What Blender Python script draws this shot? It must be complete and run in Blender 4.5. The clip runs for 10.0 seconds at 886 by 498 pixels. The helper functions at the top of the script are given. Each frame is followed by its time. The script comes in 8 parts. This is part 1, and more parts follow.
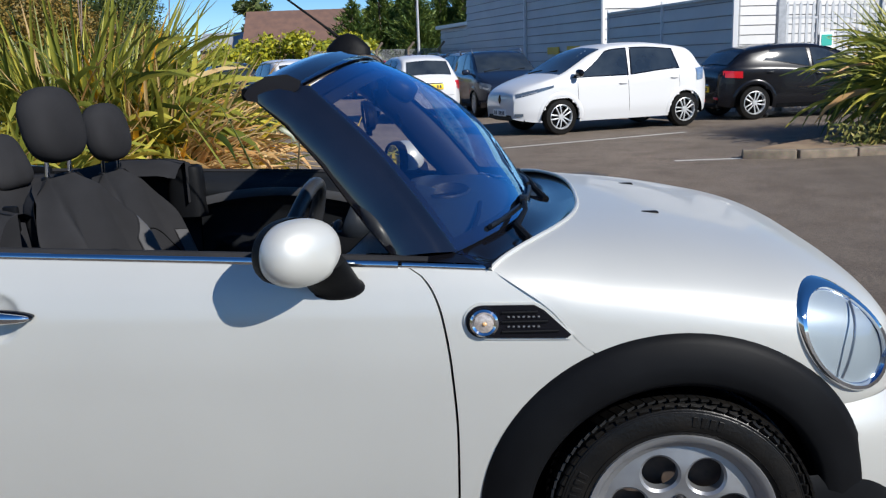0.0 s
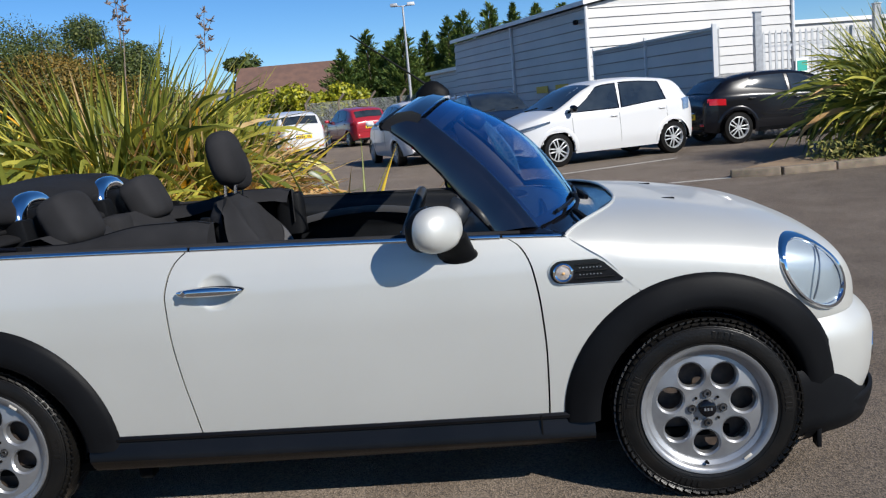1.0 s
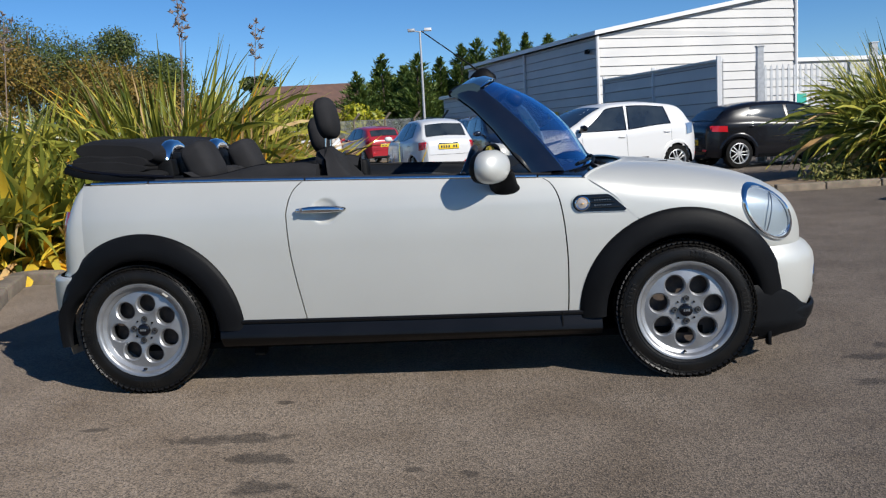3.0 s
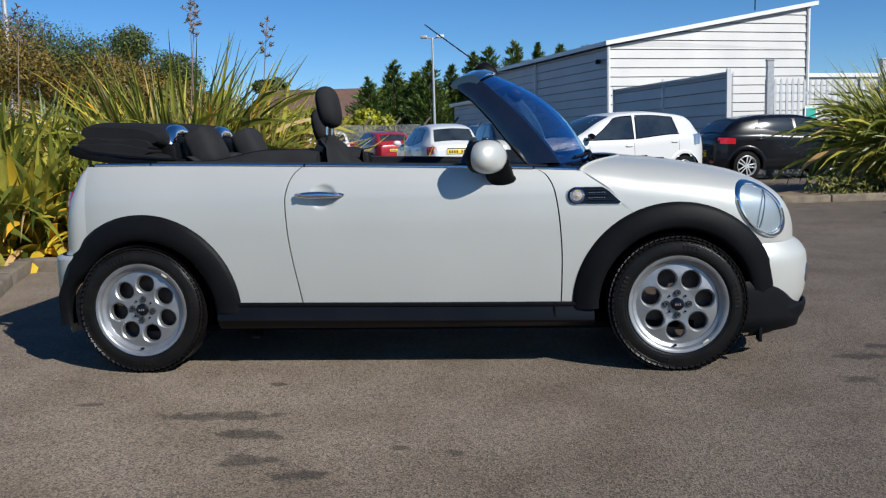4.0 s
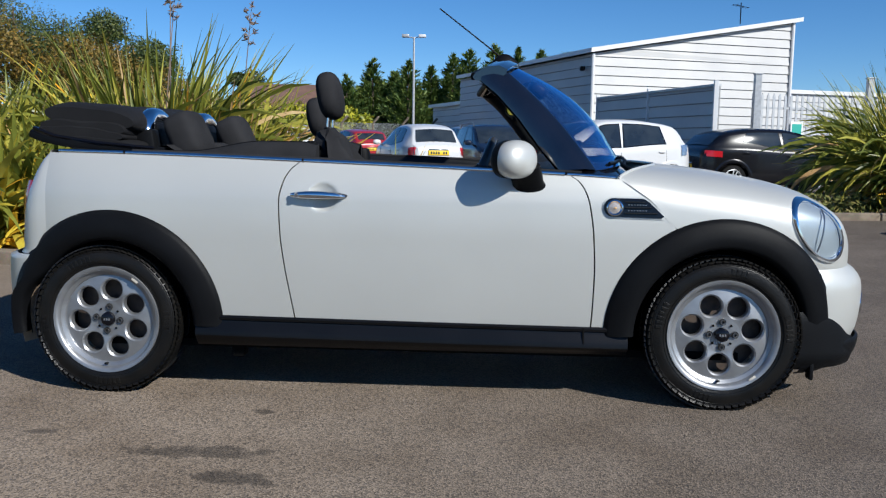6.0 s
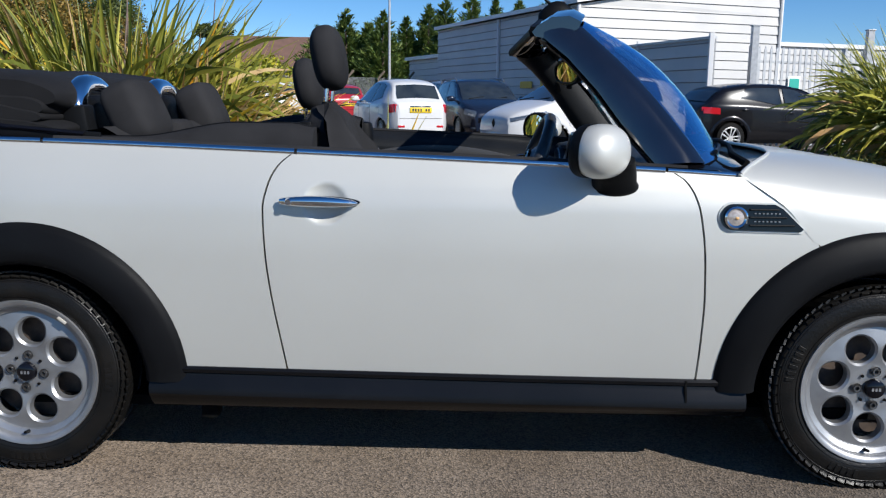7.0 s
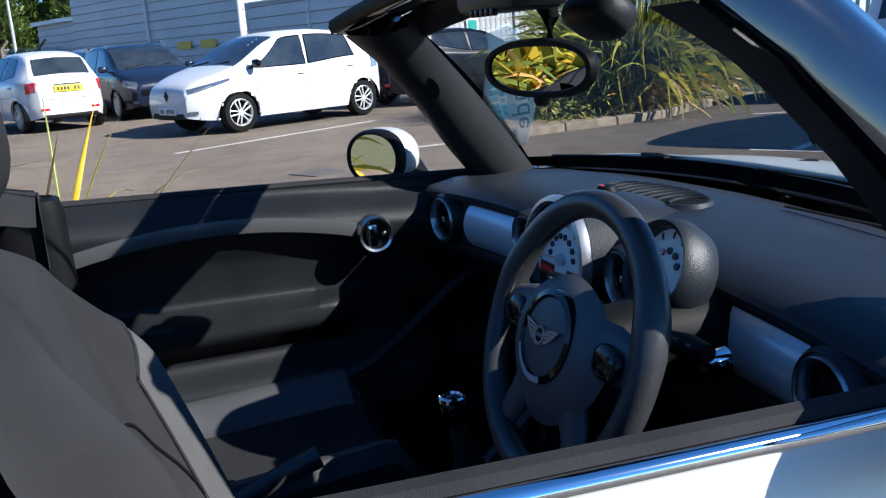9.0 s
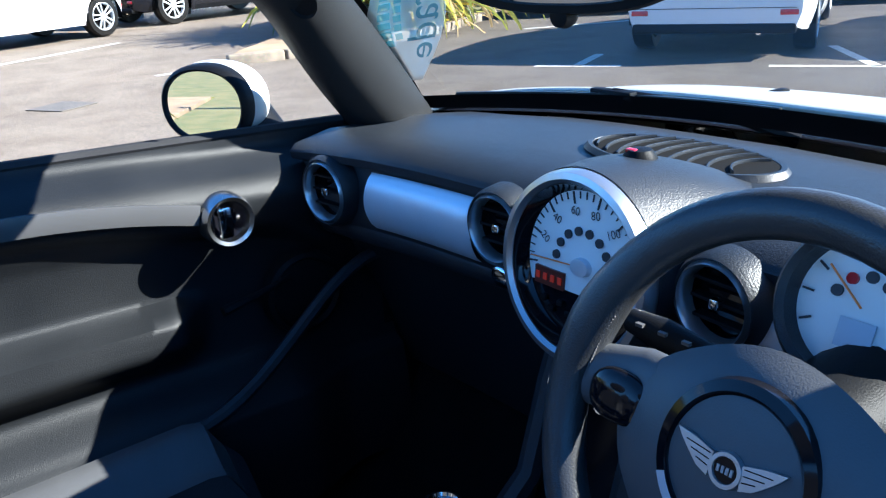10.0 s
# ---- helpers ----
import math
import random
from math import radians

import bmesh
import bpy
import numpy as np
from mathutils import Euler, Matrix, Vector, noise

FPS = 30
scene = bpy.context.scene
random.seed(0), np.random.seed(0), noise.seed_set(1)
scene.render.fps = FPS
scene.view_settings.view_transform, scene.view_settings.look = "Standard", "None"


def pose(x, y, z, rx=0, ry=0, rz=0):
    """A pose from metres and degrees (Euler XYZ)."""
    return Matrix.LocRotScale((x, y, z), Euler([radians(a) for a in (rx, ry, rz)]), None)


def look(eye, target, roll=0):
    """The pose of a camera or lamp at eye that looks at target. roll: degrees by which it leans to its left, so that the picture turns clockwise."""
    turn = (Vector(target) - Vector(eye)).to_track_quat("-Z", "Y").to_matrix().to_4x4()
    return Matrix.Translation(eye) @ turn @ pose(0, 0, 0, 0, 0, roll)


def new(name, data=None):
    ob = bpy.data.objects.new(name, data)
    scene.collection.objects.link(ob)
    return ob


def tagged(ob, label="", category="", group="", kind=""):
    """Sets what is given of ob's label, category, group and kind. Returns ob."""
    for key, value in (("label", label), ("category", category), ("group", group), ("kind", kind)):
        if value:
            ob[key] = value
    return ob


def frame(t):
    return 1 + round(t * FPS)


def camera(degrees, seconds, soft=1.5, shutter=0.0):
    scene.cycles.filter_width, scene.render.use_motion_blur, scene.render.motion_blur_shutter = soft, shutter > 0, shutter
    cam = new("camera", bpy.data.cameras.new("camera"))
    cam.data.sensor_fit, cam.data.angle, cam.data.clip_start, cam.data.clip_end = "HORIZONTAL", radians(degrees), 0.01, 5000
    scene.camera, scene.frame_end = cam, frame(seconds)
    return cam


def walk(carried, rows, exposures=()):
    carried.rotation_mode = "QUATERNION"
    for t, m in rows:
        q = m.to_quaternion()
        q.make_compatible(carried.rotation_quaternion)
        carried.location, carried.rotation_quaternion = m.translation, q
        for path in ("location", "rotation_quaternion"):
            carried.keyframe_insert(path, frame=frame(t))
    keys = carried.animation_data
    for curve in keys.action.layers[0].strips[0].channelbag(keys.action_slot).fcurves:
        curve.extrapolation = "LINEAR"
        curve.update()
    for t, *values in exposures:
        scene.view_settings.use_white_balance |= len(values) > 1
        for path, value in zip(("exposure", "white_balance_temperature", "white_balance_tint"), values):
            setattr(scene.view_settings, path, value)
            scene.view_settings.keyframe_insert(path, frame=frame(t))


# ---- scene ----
cam = camera(54.0, 10.0, soft=1.25)
PATH = [
    (0, (2.108, -2.666, 1.365), (1.931, -0.719, 0.941), -2.1),
    (0.5, (1.945, -3.081, 1.35), (1.742, -1.125, 0.985), -4.3),
    (1, (1.874, -3.556, 1.357), (1.714, -1.589, 1.03), -5.2),
    (1.5, (1.815, -3.964, 1.317), (1.594, -2.001, 0.999), -5.4),
    (2, (1.715, -4.288, 1.246), (1.545, -2.318, 0.945), -4.6),
    (2.5, (1.706, -4.501, 1.188), (1.549, -2.526, 0.914), -3.9),
    (4, (1.782, -4.67, 1.047), (1.601, -2.693, 0.802), -1.6),
    (4.5, (1.773, -4.674, 1.035), (1.593, -2.692, 0.828), -1.4),
    (5, (1.747, -4.65, 1.014), (1.583, -2.668, 0.81), -0.8),
    (5.5, (1.672, -4.517, 1.007), (1.541, -2.532, 0.797), 0.2),
    (5.7, (1.626, -4.409, 1.015), (1.512, -2.425, 0.789), 0.8),
    (6.8, (1.35, -3.424, 1.095), (1.244, -1.45, 0.791), 0.7),
    (7, (1.283, -3.214, 1.115), (1.233, -1.245, 0.769), 0.7),
    (7.5, (1.165, -2.662, 1.146), (1.237, -0.698, 0.773), -0.8),
    (8, (1.044, -2.15, 1.195), (1.307, -0.208, 0.793), -0.4),
    (8.2, (1.009, -1.972, 1.213), (1.394, -0.053, 0.803), -1.2),
    (8.5, (0.993, -1.707, 1.227), (1.516, 0.175, 0.799), -1.4),
    (9, (0.997, -1.291, 1.264), (1.657, 0.538, 0.793), -3.7),
    (9.5, (0.989, -0.93, 1.264), (1.916, 0.761, 0.735), -3.4),
    (10, (1.023, -0.646, 1.239), (2.122, 0.881, 0.562), -3.2),
]
walk(cam, [(t, look(eye, target, roll)) for t, eye, target, roll in PATH], [(0.0, 0.68, 6250, 10), (0.6, 0.60, 6280, 10), (1.5, 0.66, 6420, 10), (2.0, 0.62, 6480, 10), (2.7, 0.56, 6400, 10), (4.0, 0.50, 6260, 8), (4.5, 0.50, 6100, 8), (5.6, 0.52, 6100, 8), (7.0, 0.64, 6200, 10), (8.2, 0.54, 6240, 10), (9.0, 1.42, 6050, 9), (9.5, 2.05, 5950, 6), (10.0, 2.80, 5900, 5)])

# ---- daylight ----
SUN_TO = Vector((0.66, -0.60, 0.595)).normalized()
world = bpy.data.worlds.new("sky")
scene.world = world
world.use_nodes = True
wt = world.node_tree
sky = wt.nodes.new("ShaderNodeTexSky")
sky.sky_type = "NISHITA"
sky.sun_disc = False
sky.sun_elevation = math.asin(SUN_TO.z)
sky.altitude = 2500
sky.sun_rotation = math.atan2(SUN_TO.x, SUN_TO.y)
sky.air_density, sky.dust_density, sky.ozone_density = 1.0, 0.0, 6.0
deep = wt.nodes.new("ShaderNodeHueSaturation")
deep.inputs["Saturation"].default_value = 1.14
wt.links.new(sky.outputs[0], deep.inputs["Color"])
wt.links.new(deep.outputs[0], wt.nodes["Background"].inputs[0])
wt.nodes["Background"].inputs[1].default_value = 0.072
sun_data = bpy.data.lights.new("sun", "SUN")
sun_data.energy, sun_data.angle, sun_data.color = 4.0, radians(0.5), (1.0, 0.95, 0.87)
sun = new("sun", sun_data)
sun.matrix_world = look(SUN_TO * 60, (0, 0, 0))


# ---- materials ----
def material(name, color, rough=0.5, metal=0.0, color2=None, scale=8.0, bump=0.0, bump_scale=60.0, coat=0.0, fine=0.0, spec=0.5, detail=6.0):
    """A surface with large stains between two colours, fine grain and relief."""
    m = bpy.data.materials.new(name)
    m.use_nodes = True
    t = m.node_tree
    b = t.nodes["Principled BSDF"]
    b.inputs["Base Color"].default_value = (*color, 1)
    b.inputs["Roughness"].default_value = rough
    b.inputs["Metallic"].default_value = metal
    b.inputs["Coat Weight"].default_value = coat
    b.inputs["Coat Roughness"].default_value = 0.04
    b.inputs["Specular IOR Level"].default_value = spec
    co = t.nodes.new("ShaderNodeTexCoord")
    if color2 is not None:
        n = t.nodes.new("ShaderNodeTexNoise")
        n.inputs["Scale"].default_value, n.inputs["Detail"].default_value = scale, detail
        t.links.new(co.outputs["Object"], n.inputs["Vector"])
        r = t.nodes.new("ShaderNodeValToRGB")
        r.color_ramp.elements[0].position, r.color_ramp.elements[1].position = 0.35, 0.65
        r.color_ramp.elements[0].color, r.color_ramp.elements[1].color = (*color, 1), (*color2, 1)
        t.links.new(n.outputs["Fac"], r.inputs[0])
        out = r.outputs[0]
        if fine:
            f = t.nodes.new("ShaderNodeTexNoise")
            f.inputs["Scale"].default_value, f.inputs["Detail"].default_value = bump_scale, 3.0
            t.links.new(co.outputs["Object"], f.inputs["Vector"])
            x = t.nodes.new("ShaderNodeMix")
            x.data_type, x.blend_type = "RGBA", "OVERLAY"
            x.inputs[0].default_value = fine
            t.links.new(out, x.inputs[6])
            t.links.new(f.outputs["Color"], x.inputs[7])
            h = t.nodes.new("ShaderNodeHueSaturation")
            h.inputs["Saturation"].default_value = 0.9
            t.links.new(x.outputs[2], h.inputs["Color"])
            out = h.outputs[0]
        t.links.new(out, b.inputs["Base Color"])
    if bump:
        g = t.nodes.new("ShaderNodeTexNoise")
        g.inputs["Scale"].default_value, g.inputs["Detail"].default_value = bump_scale, 4.0
        t.links.new(co.outputs["Object"], g.inputs["Vector"])
        k = t.nodes.new("ShaderNodeBump")
        k.inputs["Strength"].default_value, k.inputs["Distance"].default_value = bump, 0.004
        t.links.new(g.outputs["Fac"], k.inputs["Height"])
        t.links.new(k.outputs[0], b.inputs["Normal"])
    return m


def glass_material(name, tint, rough=0.0, gloss=(1, 1, 1), power=4.0):
    """Thin glazing: mostly clear with a tint, and a mirror of the sky, coloured by gloss, at the angle's strength."""
    m = bpy.data.materials.new(name)
    m.use_nodes = True
    t = m.node_tree
    t.nodes.remove(t.nodes["Principled BSDF"])
    a, g, x, lw, pw, f = (t.nodes.new(k) for k in ("ShaderNodeBsdfTransparent", "ShaderNodeBsdfGlossy", "ShaderNodeMixShader", "ShaderNodeLayerWeight", "ShaderNodeMath", "ShaderNodeMath"))
    a.inputs[0].default_value = (*tint, 1)
    g.inputs["Roughness"].default_value = rough
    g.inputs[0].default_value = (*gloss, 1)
    lw.inputs[0].default_value = 0.5
    pw.operation, f.operation = "POWER", "MULTIPLY_ADD"
    pw.inputs[1].default_value = power
    f.inputs[1].default_value, f.inputs[2].default_value = 0.85, 0.06
    t.links.new(lw.outputs["Facing"], pw.inputs[0])
    t.links.new(pw.outputs[0], f.inputs[0])
    t.links.new(f.outputs[0], x.inputs[0])
    t.links.new(a.outputs[0], x.inputs[1])
    t.links.new(g.outputs[0], x.inputs[2])
    t.links.new(x.outputs[0], t.nodes["Material Output"].inputs[0])
    return m


def film_material(name, color, cover):
    """Printed film on glass: part of the light passes straight through."""
    m = material(name, color, 0.6)
    t = m.node_tree
    a, x = t.nodes.new("ShaderNodeBsdfTransparent"), t.nodes.new("ShaderNodeMixShader")
    x.inputs[0].default_value = cover
    t.links.new(a.outputs[0], x.inputs[1])
    t.links.new(t.nodes["Principled BSDF"].outputs[0], x.inputs[2])
    t.links.new(x.outputs[0], t.nodes["Material Output"].inputs[0])
    return m


def glow_material(name, color, strength):
    m = material(name, color, 0.4)
    b = m.node_tree.nodes["Principled BSDF"]
    b.inputs["Emission Color"].default_value = (*color, 1)
    b.inputs["Emission Strength"].default_value = strength
    return m


SILVER = material("silver_paint", (0.535, 0.535, 0.502), 0.42, 0.35, (0.56, 0.56, 0.525), 2.0, 0.03, 900, coat=0.3)
BLACK_TRIM = material("black_plastic", (0.004, 0.0042, 0.005), 0.5, 0, (0.006, 0.0065, 0.0075), 5, 0.15, 700, spec=0.10)
SILL_BLACK = material("satin_sill_black", (0.0035, 0.0037, 0.0045), 0.30, 0, (0.006, 0.006, 0.007), 4, 0.1, 500, spec=0.25)
PILLAR_BLACK = material("pillar_gloss_black", (0.004, 0.004, 0.006), 0.07, 0, (0.006, 0.006, 0.009), 9, coat=1.0, spec=0.8)
BLACK_GLOSS = material("gloss_black", (0.005, 0.005, 0.007), 0.08, 0, spec=0.35)
GAP_DARK = material("dark_cavity", (0.004, 0.004, 0.004), 0.9, spec=0.1)
CARPET = material("black_carpet", (0.004, 0.004, 0.0045), 0.95, 0, (0.006, 0.006, 0.006), 9, 0.8, 300, spec=0.1)
CHROME = material("chrome", (0.85, 0.86, 0.88), 0.06, 1.0)
RUBBER = material("tyre_rubber", (0.006, 0.006, 0.006), 0.34, 0, (0.010, 0.009, 0.008), 14, 0.3, 120, spec=0.22)
ALLOY = material("alloy_silver", (0.37, 0.375, 0.385), 0.40, 0.75, (0.30, 0.305, 0.315), 16, 0.06, 300)
ALLOY_DARK = material("brake_metal", (0.12, 0.09, 0.07), 0.6, 0.6, (0.05, 0.04, 0.04), 20)
CLOTH = material("black_seat_cloth", (0.020, 0.020, 0.0215), 0.92, 0, (0.028, 0.028, 0.030), 6, 0.35, 700, spec=0.08)
LEATHER_GREY = material("grey_leather", (0.064, 0.0635, 0.065), 0.46, 0, (0.080, 0.079, 0.081), 8, 0.12, 500, spec=0.2)
BOSS_PLASTIC = material("steering_boss_plastic", (0.070, 0.073, 0.078), 0.42, 0, (0.085, 0.088, 0.094), 6, 0.12, 700, spec=0.4)
DOOR_TRIM = material("door_lining_vinyl", (0.008, 0.009, 0.0105), 0.46, 0, (0.012, 0.013, 0.0145), 6, 0.2, 500, spec=0.2)
LEATHER_PALE = material("cushion_leather", (0.050, 0.051, 0.054), 0.4, 0, (0.062, 0.063, 0.066), 8, 0.1, 500, spec=0.3)
CANVAS = material("black_canvas", (0.006, 0.006, 0.007), 0.85, 0, (0.011, 0.011, 0.012), 5, 0.3, 500, spec=0.25)
DASH = material("dash_plastic", (0.011, 0.014, 0.018), 0.44, 0, (0.015, 0.018, 0.023), 6, 0.25, 500, spec=0.45)
LEATHER_BLACK = material("black_leather", (0.036, 0.038, 0.042), 0.30, 0, (0.028, 0.029, 0.031), 8, 0.16, 500)
DASH_TRIM = material("silver_dash_panel", (0.62, 0.66, 0.72), 0.30, 0.4)
DIAL = material("white_dial", (0.78, 0.78, 0.76), 0.5)
DIAL_INK = material("dial_ink", (0.03, 0.03, 0.035), 0.5)
ORANGE = material("orange_needle", (0.85, 0.22, 0.04), 0.5)
RED_SCREEN = glow_material("red_display", (0.03, 0.005, 0.004), 0.03)
# the deep blue of the sky's reflection is put into the gloss colour
WINDSCREEN = glass_material("windscreen_glass_blue_shine", (0.99, 1.0, 1.0), gloss=(0.30, 0.64, 1.0), power=1.6)
# gloss colour dims the lens's reflection and turns it blue
LAMP_GLASS = glass_material("lamp_glass_blue_shine", (0.80, 0.86, 0.92), gloss=(0.32, 0.48, 0.75), power=3.0)
MIRROR = material("mirror", (0.9, 0.9, 0.9), 0.01, 1.0)
WHITE_PAINT = material("white_car_paint", (0.60, 0.605, 0.61), 0.3, 0, coat=0.5)
NAVY_PAINT = material("dark_blue_car_paint", (0.010, 0.016, 0.034), 0.25, 0.1, coat=0.4, spec=0.3)
BLACK_PAINT = material("black_car_paint", (0.006, 0.006, 0.008), 0.25, 0, coat=0.35, spec=0.3)
RED_PAINT = material("red_car_paint", (0.35, 0.02, 0.03), 0.3, 0.1, coat=0.8)
BLUE_PAINT = material("blue_car_paint", (0.02, 0.07, 0.25), 0.3, 0.2, coat=0.8)
GREY_PAINT = material("grey_car_paint", (0.32, 0.33, 0.35), 0.3, 0.5, coat=0.8)
CAR_GLASS = material("car_window", (0.014, 0.020, 0.028), 0.04, 0, (0.030, 0.038, 0.045), 3, spec=0.75)
RED_LENS = material("red_lens", (0.45, 0.012, 0.02), 0.15, coat=0.5)
PLATE_YELLOW = material("yellow_plate", (0.80, 0.55, 0.02), 0.45)
PLATE_WHITE = material("white_plate", (0.75, 0.75, 0.72), 0.45)


# ---- shape helpers ----
def part(name, bm, mat, parent=None, label="", smooth=True, auto=40):
    """Links a bmesh as one mesh object, under a thing or a part when one is given."""
    me = bpy.data.meshes.new(name)
    bmesh.ops.recalc_face_normals(bm, faces=bm.faces)
    if smooth:
        for f in bm.faces:
            f.smooth = True
        lim = radians(auto)
        for e in bm.edges:
            if len(e.link_faces) == 2 and e.calc_face_angle(0) > lim:
                e.smooth = False
    bm.to_mesh(me)
    bm.free()
    me.materials.append(mat)
    ob = new(name, me)
    if parent is not None:
        ob.parent = parent
    if label:
        ob["label"] = label
    return ob


def thing(name, m, label, category, group="", kind=""):
    """An empty at the base of a thing."""
    ob = new(name)
    ob.empty_display_size = 0.1
    ob.matrix_world = m
    return tagged(ob, label, category, group, kind)


def curve(*pts):
    """A smooth function through (x, y) pairs."""
    xs = [p[0] for p in pts]
    ys = [p[1] for p in pts]
    n = len(xs)
    sl = [(ys[i + 1] - ys[i]) / (xs[i + 1] - xs[i]) for i in range(n - 1)]
    ms = [sl[0]] + [0 if sl[i - 1] * sl[i] <= 0 else (2 * sl[i - 1] * sl[i] / (sl[i - 1] + sl[i])) for i in range(1, n - 1)] + [sl[-1]]

    def f(x):
        if x <= xs[0]:
            return ys[0]
        if x >= xs[-1]:
            return ys[-1]
        i = next(k for k in range(n - 1) if x <= xs[k + 1])
        h = xs[i + 1] - xs[i]
        u = (x - xs[i]) / h
        return ((1 + 2 * u) * (1 - u) ** 2 * ys[i] + u * (1 - u) ** 2 * h * ms[i] + u * u * (3 - 2 * u) * ys[i + 1] + u * u * (u - 1) * h * ms[i + 1])
    return f


def grid(bm, fn, us, vs, keep=None, closed_u=False):
    """Faces over fn(u, v); keep(u, v) leaves faces out."""
    rows = [[bm.verts.new(fn(u, v)) for v in vs] for u in us]
    n = len(us)
    for i in range(n if closed_u else n - 1):
        for j in range(len(vs) - 1):
            k = (i + 1) % n
            if keep is None or keep(0.5 * (us[i] + us[k]), 0.5 * (vs[j] + vs[j + 1])):
                try:
                    bm.faces.new((rows[i][j], rows[k][j], rows[k][j + 1], rows[i][j + 1]))
                except ValueError:
                    pass
    return rows


def smoothstep(a, b, x):
    t = min(1.0, max(0.0, (x - a) / (b - a)))
    return t * t * (3 - 2 * t)


def steps(a, b, n):
    return [a + (b - a) * i / n for i in range(n + 1)]


def box(bm, cx, cy, cz, sx, sy, sz, bevel=0.0, m=None, seg=2):
    r = bmesh.ops.create_cube(bm, size=1.0)
    vs = r["verts"]
    for v in vs:
        v.co = Vector((v.co.x * sx + cx, v.co.y * sy + cy, v.co.z * sz + cz))
    if bevel:
        es = list({e for v in vs for e in v.link_edges})
        g = bmesh.ops.bevel(bm, geom=es, offset=bevel, segments=seg, affect="EDGES", profile=0.5)
        vs = list(set(g["verts"]) | {v for v in vs if v.is_valid})
    if m is not None:
        for v in vs:
            if v.is_valid:
                v.co = m @ v.co
    return vs


def lathe(bm, profile, n=32, m=Matrix.Identity(4)):
    """Turns (radius, height) pairs round the local z axis."""
    rows = []
    for r, z in profile:
        if r < 1e-6:
            rows.append([bm.verts.new(m @ Vector((0, 0, z)))])
        else:
            rows.append([bm.verts.new(m @ Vector((r * math.cos(2 * math.pi * k / n), r * math.sin(2 * math.pi * k / n), z))) for k in range(n)])
    for a, b in zip(rows, rows[1:]):
        for k in range(n):
            q = (k + 1) % n
            if len(a) == 1 and len(b) > 1:
                bm.faces.new((a[0], b[k], b[q]))
            elif len(b) == 1 and len(a) > 1:
                bm.faces.new((a[k], b[0], a[q]))
            elif len(a) > 1:
                bm.faces.new((a[k], b[k], b[q], a[q]))


def tube(bm, pts, radius, n=10, caps=True, flat=1.0, up=Vector((0, 0, 1))):
    """A rod along points; radius is one number or one for each point."""
    pts = [Vector(p) for p in pts]
    rs = radius if isinstance(radius, (list, tuple)) else [radius] * len(pts)
    rings = []
    for i, p in enumerate(pts):
        d = (pts[min(i + 1, len(pts) - 1)] - pts[max(i - 1, 0)]).normalized()
        s = d.cross(up)
        if s.length < 1e-3:
            s = d.cross(Vector((1, 0, 0)))
        s.normalize()
        w = s.cross(d).normalized()
        rings.append([bm.verts.new(p + s * rs[i] * math.cos(2 * math.pi * k / n) + w * rs[i] * flat * math.sin(2 * math.pi * k / n)) for k in range(n)])
    for a, b in zip(rings, rings[1:]):
        for k in range(n):
            q = (k + 1) % n
            bm.faces.new((a[k], a[q], b[q], b[k]))
    if caps:
        bm.faces.new(rings[0][::-1])
        bm.faces.new(rings[-1])


def ribbon(bm, pts, width, thick, up=Vector((0, 0, 1))):
    """A flat strip along points, its width along up."""
    pts = [Vector(p) for p in pts]
    rows = []
    for i, p in enumerate(pts):
        d = (pts[min(i + 1, len(pts) - 1)] - pts[max(i - 1, 0)]).normalized()
        n = d.cross(up).normalized()
        w = n.cross(d).normalized()
        rows.append([bm.verts.new(p + w * width / 2 * a + n * thick / 2 * b) for a, b in ((-1, -0.6), (-1, 0.6), (0, 1), (1, 0.6), (1, -0.6), (0, -1))])
    for a, b in zip(rows, rows[1:]):
        for k in range(6):
            bm.faces.new((a[k], a[(k + 1) % 6], b[(k + 1) % 6], b[k]))
    bm.faces.new(rows[0][::-1])
    bm.faces.new(rows[-1])


def prism(bm, poly, fn0, fn1):
    """A solid between two images of a flat outline."""
    a = [bm.verts.new(fn0(p)) for p in poly]
    b = [bm.verts.new(fn1(p)) for p in poly]
    bm.faces.new(a[::-1])
    bm.faces.new(b)
    for i in range(len(poly)):
        j = (i + 1) % len(poly)
        bm.faces.new((a[i], a[j], b[j], b[i]))


def blob(bm, center, size, m=None, nu=20, nv=12, power=2.5):
    """A rounded cushion shape: a superellipsoid."""
    def sp(c, e):
        return math.copysign(abs(c) ** (2 / e), c)
    rows = []
    for i in range(nv + 1):
        a = -math.pi / 2 + math.pi * i / nv
        row = []
        for j in range(nu):
            b = 2 * math.pi * j / nu
            p = Vector((size[0] * sp(math.cos(a), power) * sp(math.cos(b), power), size[1] * sp(math.cos(a), power) * sp(math.sin(b), power), size[2] * sp(math.sin(a), power)))
            if m is not None:
                p = m @ p
            row.append(bm.verts.new(p + Vector(center)))
        rows.append(row)
    for i in range(nv):
        for j in range(nu):
            bm.faces.new((rows[i][j], rows[i][(j + 1) % nu], rows[i + 1][(j + 1) % nu], rows[i + 1][j]))
    bmesh.ops.remove_doubles(bm, verts=[v for r in (rows[0], rows[-1]) for v in r], dist=1e-5)


